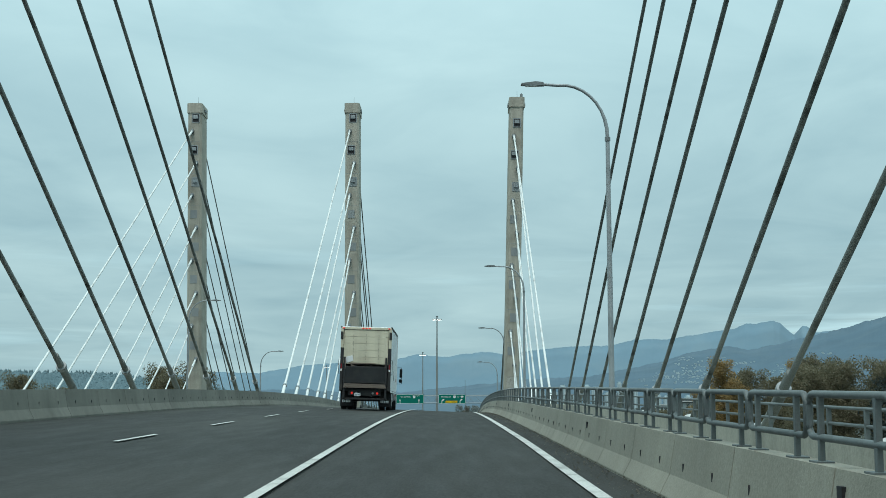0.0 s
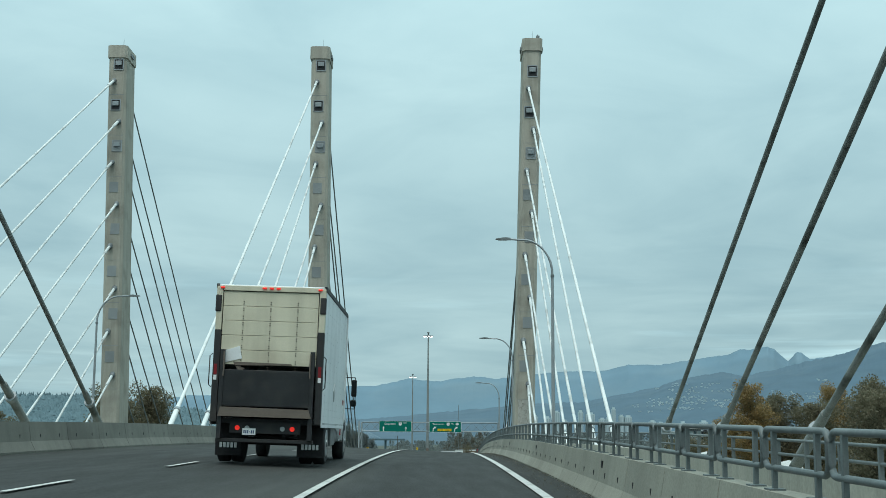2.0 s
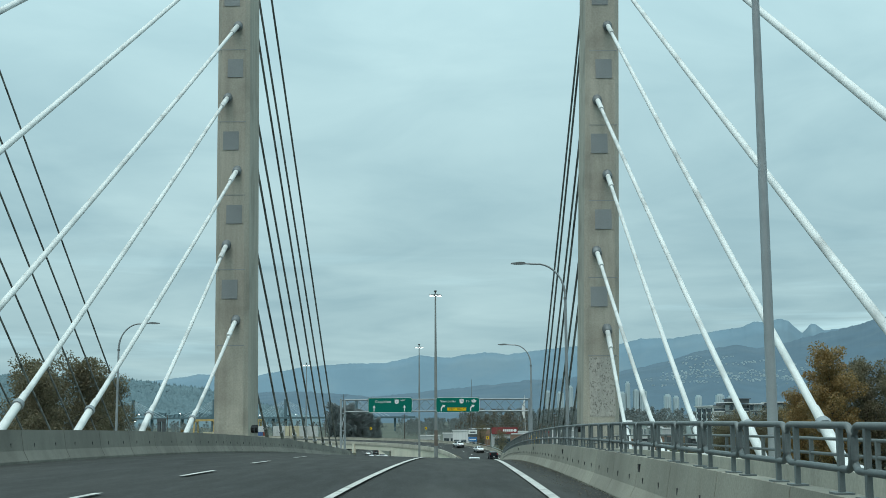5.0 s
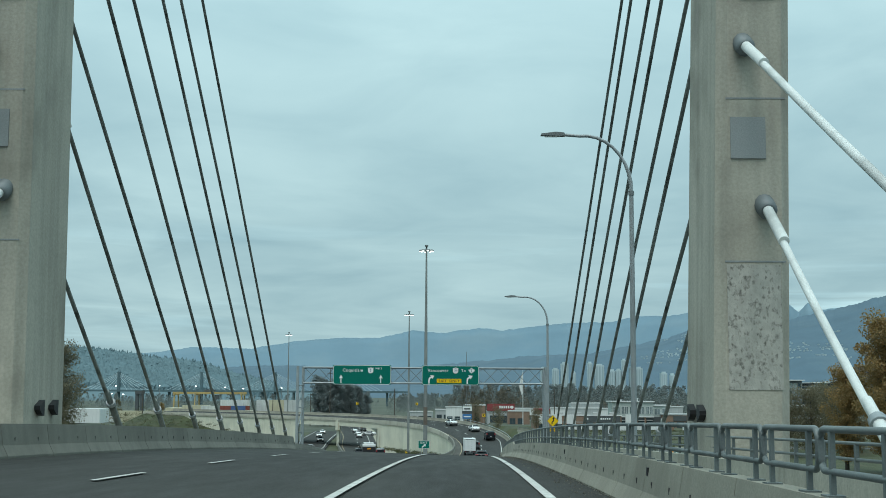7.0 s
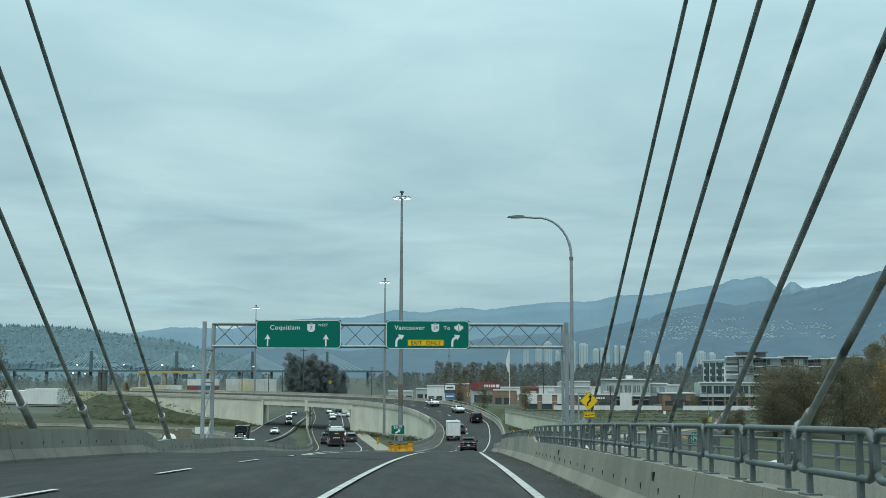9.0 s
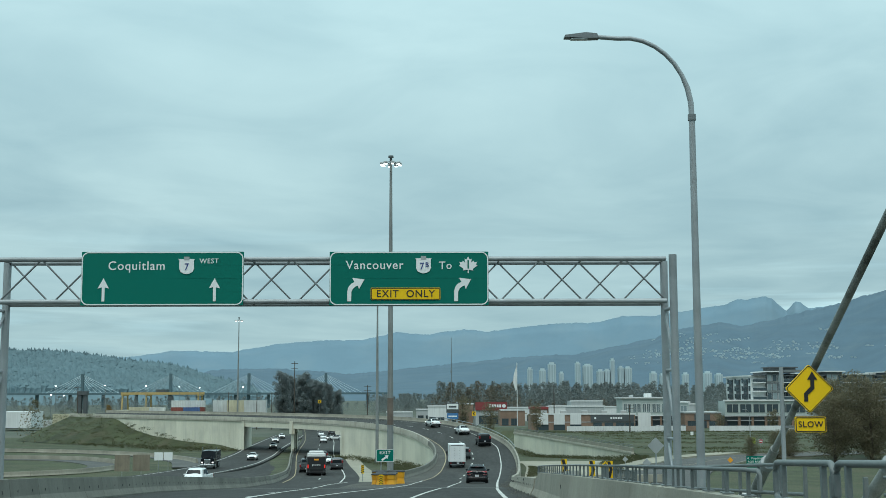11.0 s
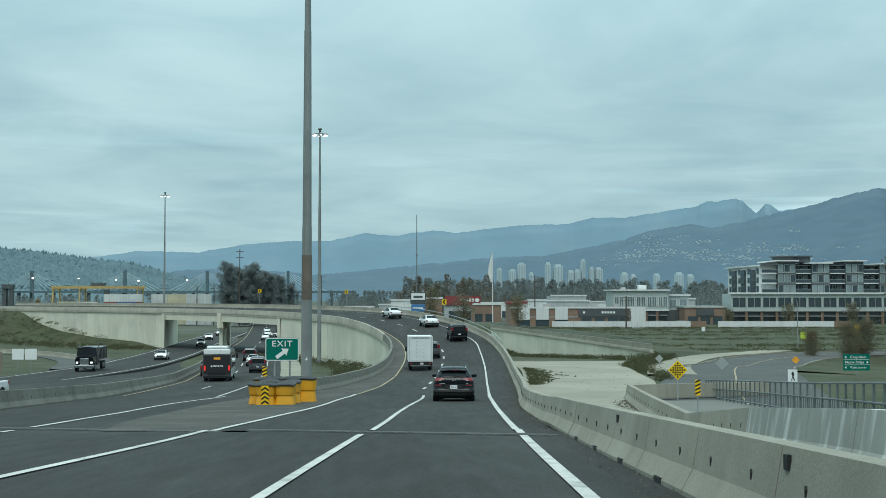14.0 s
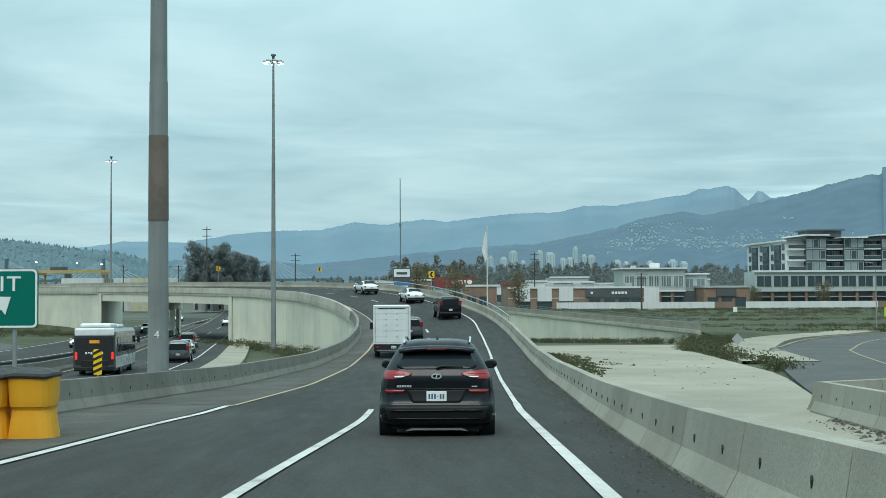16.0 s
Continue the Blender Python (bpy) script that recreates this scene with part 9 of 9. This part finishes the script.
# stores farther off
store = house("red_store", 15.0, 600, -10.4, "big low store with red fascia and pale bars", "shops")
part("wall", Box(0, 10.5, 0, 20, 0, 5.2), CLAD_LIGHT, store)
part("fascia", Box(-0.2, 10.7, -0.4, 0, 5.2, 8.0), CLAD_RED, store)
for k in range(5):
    part("fascia_bar", Box(4.6 + k * 0.85, 5.2 + k * 0.85, -0.5, -0.4, 6.2, 7.2), SIGN_WHITE, store)
part("round_mark", Prism([(9.6 + 0.7 * math.cos(a), 6.7 + 0.6 * math.sin(a)) for a in np.linspace(0, 6.28, 16)[:-1]], "y", -0.5, -0.4), SIGN_WHITE, store)
part("shopfront", Box(1, 9.5, -0.2, 0.02, 0.3, 3.4), PANE, store)
red2 = house("red_shop", 33.5, 590, -10.4, "small shop with a red roof band", "shops")
part("wall", Box(0, 6, 0, 12, 0, 5.6), BRICK, red2)
part("roof_band", Box(-0.3, 6.3, -0.3, 12, 5.6, 6.4), CLAD_RED, red2)
part("shopfront", Box(1, 5, -0.1, 0.05, 0.4, 3.0), PANE, red2)
for k, (x, y, w, h, m) in enumerate(((-16, 610, 9, 4.5, CLAD_LIGHT), (-6, 640, 10, 5, CLAD_LIGHT), (-1.5, 602, 7, 6.6, CLAD_WHITE), (6.5, 616, 8, 7.2, BRICK), (39, 588, 5.5, 6.6, CLAD_WHITE), (52, 640, 12, 8.0, CLAD_LIGHT), (22, 575, 8, 5.5, BRICK), (45, 600, 14, 6.4, CLAD_LIGHT), (62, 620, 16, 6.0, CLAD_WHITE), (82, 610, 12, 7, CLAD_LIGHT), (20, 640, 20, 5.6, CLAD_WHITE))):
    b = house("store_building", x, y, -10.5, "plain low store building with dark windows", "shops")
    part("wall", Box(0, w, 0, 12, 0, h), m, b)
    part("parapet", Box(-0.2, w + 0.2, -0.2, 0.2, h, h + 0.5), CLAD_WHITE, b)
    for q in range(int(w / 3)):
        window_at(b, 1.6 + q * 3, 0.8, 2.2, 2.2)
pylon = house("pylon_sign", 3.6, 470, -10.5, "tall shop pylon sign with white and blue panels", "sign")
part("post", Box(0.3, 0.7, -0.2, 0.2, 0, 9), STEEL, pylon)
part("post", Box(2.3, 2.7, -0.2, 0.2, 0, 9), STEEL, pylon)
part("panel", Box(0, 3.0, -0.3, 0.3, 6.4, 8.7, 0.05), CLAD_GREY, pylon)
part("white_panel", Box(0.15, 2.85, -0.36, -0.3, 7.2, 8.5), SIGN_WHITE, pylon)
part("sign_bar", Box(0.6, 2.4, -0.40, -0.36, 7.6, 8.0), CLAD_GREY, pylon)
part("blue_panel", Box(0.15, 2.85, -0.36, -0.3, 4.9, 6.3), CLAD_BLUE, pylon)
part("sign_bar", Box(0.5, 2.5, -0.40, -0.36, 5.4, 5.7), SIGN_WHITE, pylon)
flagpole = thing("flagpole", (27.2, 570, -10.5), "tall white flagpole with a limp pale flag", "flagpole")
part("pole", Tube([(0, 0, 0), (0, 0, 20.8)], [0.16, 0.09], 10), CLAD_WHITE, flagpole)
fl = bmesh.new()
rows = []
for k in range(9):
    z = 20.4 - k * 1.0
    w = 0.15 + 1.9 * (k / 8) ** 0.8 if k < 5 else 1.35 - 0.28 * (k - 5)
    rows.append([fl.verts.new((-w * q / 3, 0.12 * math.sin(q * 2 + k), z - 0.25 * q)) for q in range(4)])
for a, b in zip(rows, rows[1:]):
    for q in range(3):
        fl.faces.new((a[q], a[q + 1], b[q + 1], b[q]))
part("flag", fl, CLAD_WHITE, flagpole, "limp pale flag")
thin = thing("thin_pole", (4.9, 476, -10.5), "thin grey pole behind the flyover", "pole")
part("pole", Tube([(0, 0, 0), (0, 0, 24.5)], [0.14, 0.07], 8), STEEL_DARK, thin)
part("bracket", Box(-0.2, 0.2, -0.1, 0.1, 16, 16.5), STEEL_DARK, thin)


# utility poles
def utility_pole(x, y, z, h):
    p = thing("utility_pole", (x, y, z), "dark timber utility pole with cross arms", "utility pole", "utility poles")
    part("pole", Tube([(0, 0, 0), (0, 0, h)], [0.2, 0.12], 8), BARK, p)
    for q in (0.4, 1.4):
        part("cross_arm", Box(-1.2, 1.2, -0.07, 0.07, h - q - 0.1, h - q), BARK, p)
    return p


up = utility_pole(-69.9, 600, -11.5, 12.8)
for x, y, f in ((-121.5, 600, 1.17), (-60.1, 600, 0.95), (-55.0, 600, 1.0), (-47.3, 600, 1.82), (-20, 560, 1.15), (38, 560, 1.15), (52, 500, 0.7)):
    copy_thing(up, pose(x, y, -11.5, 0, 0, rng.uniform(-20, 20))).scale = (1, 1, f)

# lit lamps in the yards
LAMP_LIT = lamp_glass("lit_lamp_face", (0.93, 1.0, 0.98), 5.0)
for x, z in ((-156.6, 4.1), (-136.1, 4.3), (-119.1, 4.15), (-105.3, 3.7), (-96.9, 3.3), (-78.8, 3.55), (-158.4, 0.5), (-153.0, 0.2)):
    p = thing("yard_lamp", (x, 690, -11.5), "thin pole with a lit white floodlight over the yards", "lamp", "lit lamps in the yards")
    part("pole", Tube([(0, 0, 0), (0, 0, z + 11.4)], [0.14, 0.08], 8), STEEL_DARK, p)
    head = part("lamp_head", Box(-0.34, 0.34, -0.30, 0.25, z + 11.3, z + 11.72, 0.08), STEEL_DARK, p)
    part("lamp_face", Box(-0.29, 0.29, -0.36, -0.29, z + 11.34, z + 11.68), LAMP_LIT, head, "lit white lamp face")
hopper = thing("loading_hopper", (-145.8, 692, -11.6), "dark twin-legged steel hopper in the yard", "hopper")
for x in (-1.15, 1.15):
    part("column", Box(x - 0.75, x + 0.75, -1, 1, 0, 12.4, 0.1), CLAD_GREY, hopper)
part("bin", Prism([(-2.1, 13.6), (2.1, 13.6), (1.9, 12.0), (-1.9, 12.0)], "y", -1.4, 1.4), CLAD_GREY, hopper)
part("tie", Box(-1.2, 1.2, -0.6, 0.6, 6.0, 6.6), CLAD_GREY, hopper)

# container yard and gantry crane
crane = thing("gantry_crane", (-131.0, 703, -11.5), "yellow gantry crane over a container yard", "crane")
for x in (0, 10.0, 32.0):
    for y in (-5, 5):
        part("leg", Tube([(x, y * 1.3, 0), (x, y * 0.8, 12.4)], 0.38, 6), CRANE_YELLOW_HAZED, crane)
    part("leg_tie", Box(x - 0.4, x + 0.4, -5, 5, 11.4, 12.4), CRANE_YELLOW_HAZED, crane)
for y in (-4, 4):
    part("girder", Box(-0.8, 33, y - 0.4, y + 0.4, 12.0, 13.0), CRANE_YELLOW_HAZED, crane)
part("trolley", Box(14, 18, -4, 4, 12.6, 14.2), CLAD_GREY, crane)
part("cab", Box(19, 21, -4, -2, 9.6, 11.6), CLAD_GREY, crane)
r5 = random.Random(41)
cont = thing("container", (-100, 690, -11.5), "corrugated steel shipping container", "container", "stacked containers")
CONT = [material("container_" + n, c, 0.6, 0, 0.1, 0.05, 1.0, streak=0.2) for n, c in (("white", (0.55, 0.57, 0.56)), ("cream", (0.52, 0.48, 0.34)), ("rust", (0.22, 0.06, 0.045)), ("blue", (0.05, 0.10, 0.24)))]
def container(x, y, z, m, length=12.0):
    c = thing("container", (x, y, z), "corrugated steel shipping container in a yard", "container", "stacked containers")
    bm = bmesh.new()
    pts = []
    for q in range(20):
        pts += [(q * 0.6, 0.0), (q * 0.6 + 0.2, 0.0), (q * 0.6 + 0.3, -0.06), (q * 0.6 + 0.5, -0.06)]
    pts += [(12.0, 0.0), (12.0, 2.4), (0, 2.4)]
    prism(bm, pts, "z", 0, 2.58)
    part("shell", bm, CONT[m], c)
    c.scale = (length / 12.0, 1, 1)


for x, y, length, colours in ((-100.0, 650, 12.8, (0, 3, 2, 0)), (-85.2, 656, 12, (0, 0, 0, 0)), (-79.2, 653, 12, (1, 0, 1, 1)), (-72.2, 650, 8.5, (0, 1, 0, 0)), (-57.6, 640, 8.3, (0, 0, 0, 0)),
                              (-107.5, 646, 6, (0, 1, 0)), (-118.5, 660, 12, (1, 0, 1)), (-137, 668, 12, (0, 1)), (-150, 665, 12, (1, 1)), (-163, 672, 12, (0,)), (-94.5, 646, 6, (1, 1, 3))):
    for lv, m in enumerate(colours):
        container(x + (r5.uniform(-0.2, 0.2) if lv < 3 else 0), y, -12.15 + lv * 2.6, m, length)
bpy.data.objects.remove(cont)
for k in range(7):
    w = house("warehouse", -260 + k * 26 + r5.uniform(-5, 5), 640 + r5.uniform(-20, 60), -11.5, "long low industrial shed with pale walls", "warehouse")
    part("wall", Box(0, r5.uniform(12, 22), 0, 14, 0, r5.uniform(3.5, 6)), r5.choice((CLAD_LIGHT, CLAD_WHITE, CONT[1])), w)
for x, y in ((-16, 500), (-24, 515), (-6, 520), (40, 515), (46, 516), (52, 515), (64, 530), (70, 532)):
    copy_thing(r5.choice((white_car, hatch)), pose(x, y, -12.1 if x < 0 else -10.45, 0, 0, r5.choice((90, 80, 270))))

# far cable-stayed bridge
fb = thing("far_bridge", (0, 1300, 0), "far hazy cable-stayed bridge across the river", "bridge")
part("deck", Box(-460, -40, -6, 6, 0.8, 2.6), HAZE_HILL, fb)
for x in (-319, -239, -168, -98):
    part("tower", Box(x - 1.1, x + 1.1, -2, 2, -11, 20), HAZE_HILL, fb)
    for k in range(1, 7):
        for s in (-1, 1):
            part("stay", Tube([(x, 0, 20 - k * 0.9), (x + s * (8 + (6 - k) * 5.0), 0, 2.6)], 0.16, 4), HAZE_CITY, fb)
for x in range(-450, -40, 30):
    part("pier", Box(x - 1, x + 1, -2, 2, -11.5, 0.8), HAZE_HILL, fb)

# far apartment towers and hillside houses
for px, w, h in ((868, 9, 20), (891, 12, 18), (908, 14, 29), (925, 8, 12), (955, 9, 30), (973, 17, 26), (996, 12, 16), (1008, 10, 17), (1018, 7, 36), (1033, 9, 22), (1046, 13, 21), (1092, 12, 12), (1108, 9, 9), (1150, 10, 10), (1190, 14, 12), (1210, 12, 9)):
    d = 2230
    a = math.atan((px - 784) / 2172) + radians(2.31)
    x, y = 3.7 + d * math.tan(a), 262 + d
    tw = thing("tower_block", (x, y, -14), "far hazy apartment tower below the mountains", "tower block", "far tower blocks")
    hh = 14 - 5.04 + (508 - 476 + h) / 2172 * d
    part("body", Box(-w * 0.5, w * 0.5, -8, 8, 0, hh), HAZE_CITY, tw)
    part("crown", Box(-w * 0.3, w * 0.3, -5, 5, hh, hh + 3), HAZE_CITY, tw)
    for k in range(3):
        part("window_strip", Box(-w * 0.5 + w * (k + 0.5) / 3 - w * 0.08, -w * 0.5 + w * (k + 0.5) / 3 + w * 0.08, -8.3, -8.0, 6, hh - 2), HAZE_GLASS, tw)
bpy.context.view_layer.update()
bm = bmesh.new()
eye = V(2.5, 235, -3.3)
for k in range(60):
    cpx, cpy = r5.gauss(1215, 120), r5.gauss(424, 13)
    for q in range(7):
        px, py = cpx + r5.uniform(-22, 22), cpy + r5.uniform(-2.0, 2.0)
        a = math.atan((px - 784) / 2172) + radians(2.1)
        way = V(math.sin(a), math.cos(a), (502 - py) / 2172).normalized()
        met, p, _, _ = MID_RIDGE.ray_cast(eye, way)
        if not met:
            continue
        s = r5.uniform(0.8, 2.2)
        box(bm, p.x - s, p.x + s, p.y - 9, p.y + 6, p.z - 3, p.z + r5.uniform(0.6, 1.7))
solo("hillside_houses", bm, HAZE_HOUSE, "scattered houses on the wooded mountainside, paled by a haze tint", "houses", kind="stuff")

# grit, leaves and crumbs swept to the barrier's foot
bm = bmesh.new()
r6 = random.Random(61)
grit_line = [deck(float(y), 2.62) for y in range(0, 252, 4)] + [(x - 0.22, y, z) for x, y, z in RAMP_BASE if 252 < y < 330]
path_foot = [(x - 0.27, y, part_z(y)) for x, y in PART_LINE if 256 < y < 292]
for a, b, many, big in [(a, b, 150, 1.0) for a, b in zip(grit_line, grit_line[1:])] + [(a, b, 70, 3.0) for a, b in zip(path_foot, path_foot[1:])]:
    a, b = Vector(a), Vector(b)
    for _ in range(many):
        p = a.lerp(b, r6.random()) + V(-0.75 * r6.random() ** 2.6, 0, 0.03)
        w = (0.006 + 0.022 * r6.random() ** 3) * big
        flat = r6.uniform(0.3, 0.8)
        spin = r6.uniform(0, 6.28)
        base = [bm.verts.new((p.x + w * r6.uniform(0.7, 1.3) * math.cos(spin + q), p.y + 1.6 * w * math.sin(spin + q), p.z - 0.01)) for q in (0, 2.1, 4.2)]
        tip = bm.verts.new((p.x, p.y, p.z + w * flat))
        for q in range(3):
            bm.faces.new((base[q], base[(q + 1) % 3], tip))
GRIT = leaf_material("road_grit", (0.20, 0.19, 0.155), (0.06, 0.055, 0.04))
solo("grit", bm, GRIT, "grit and leaf crumbs along the barrier's foot", "grit", kind="stuff")
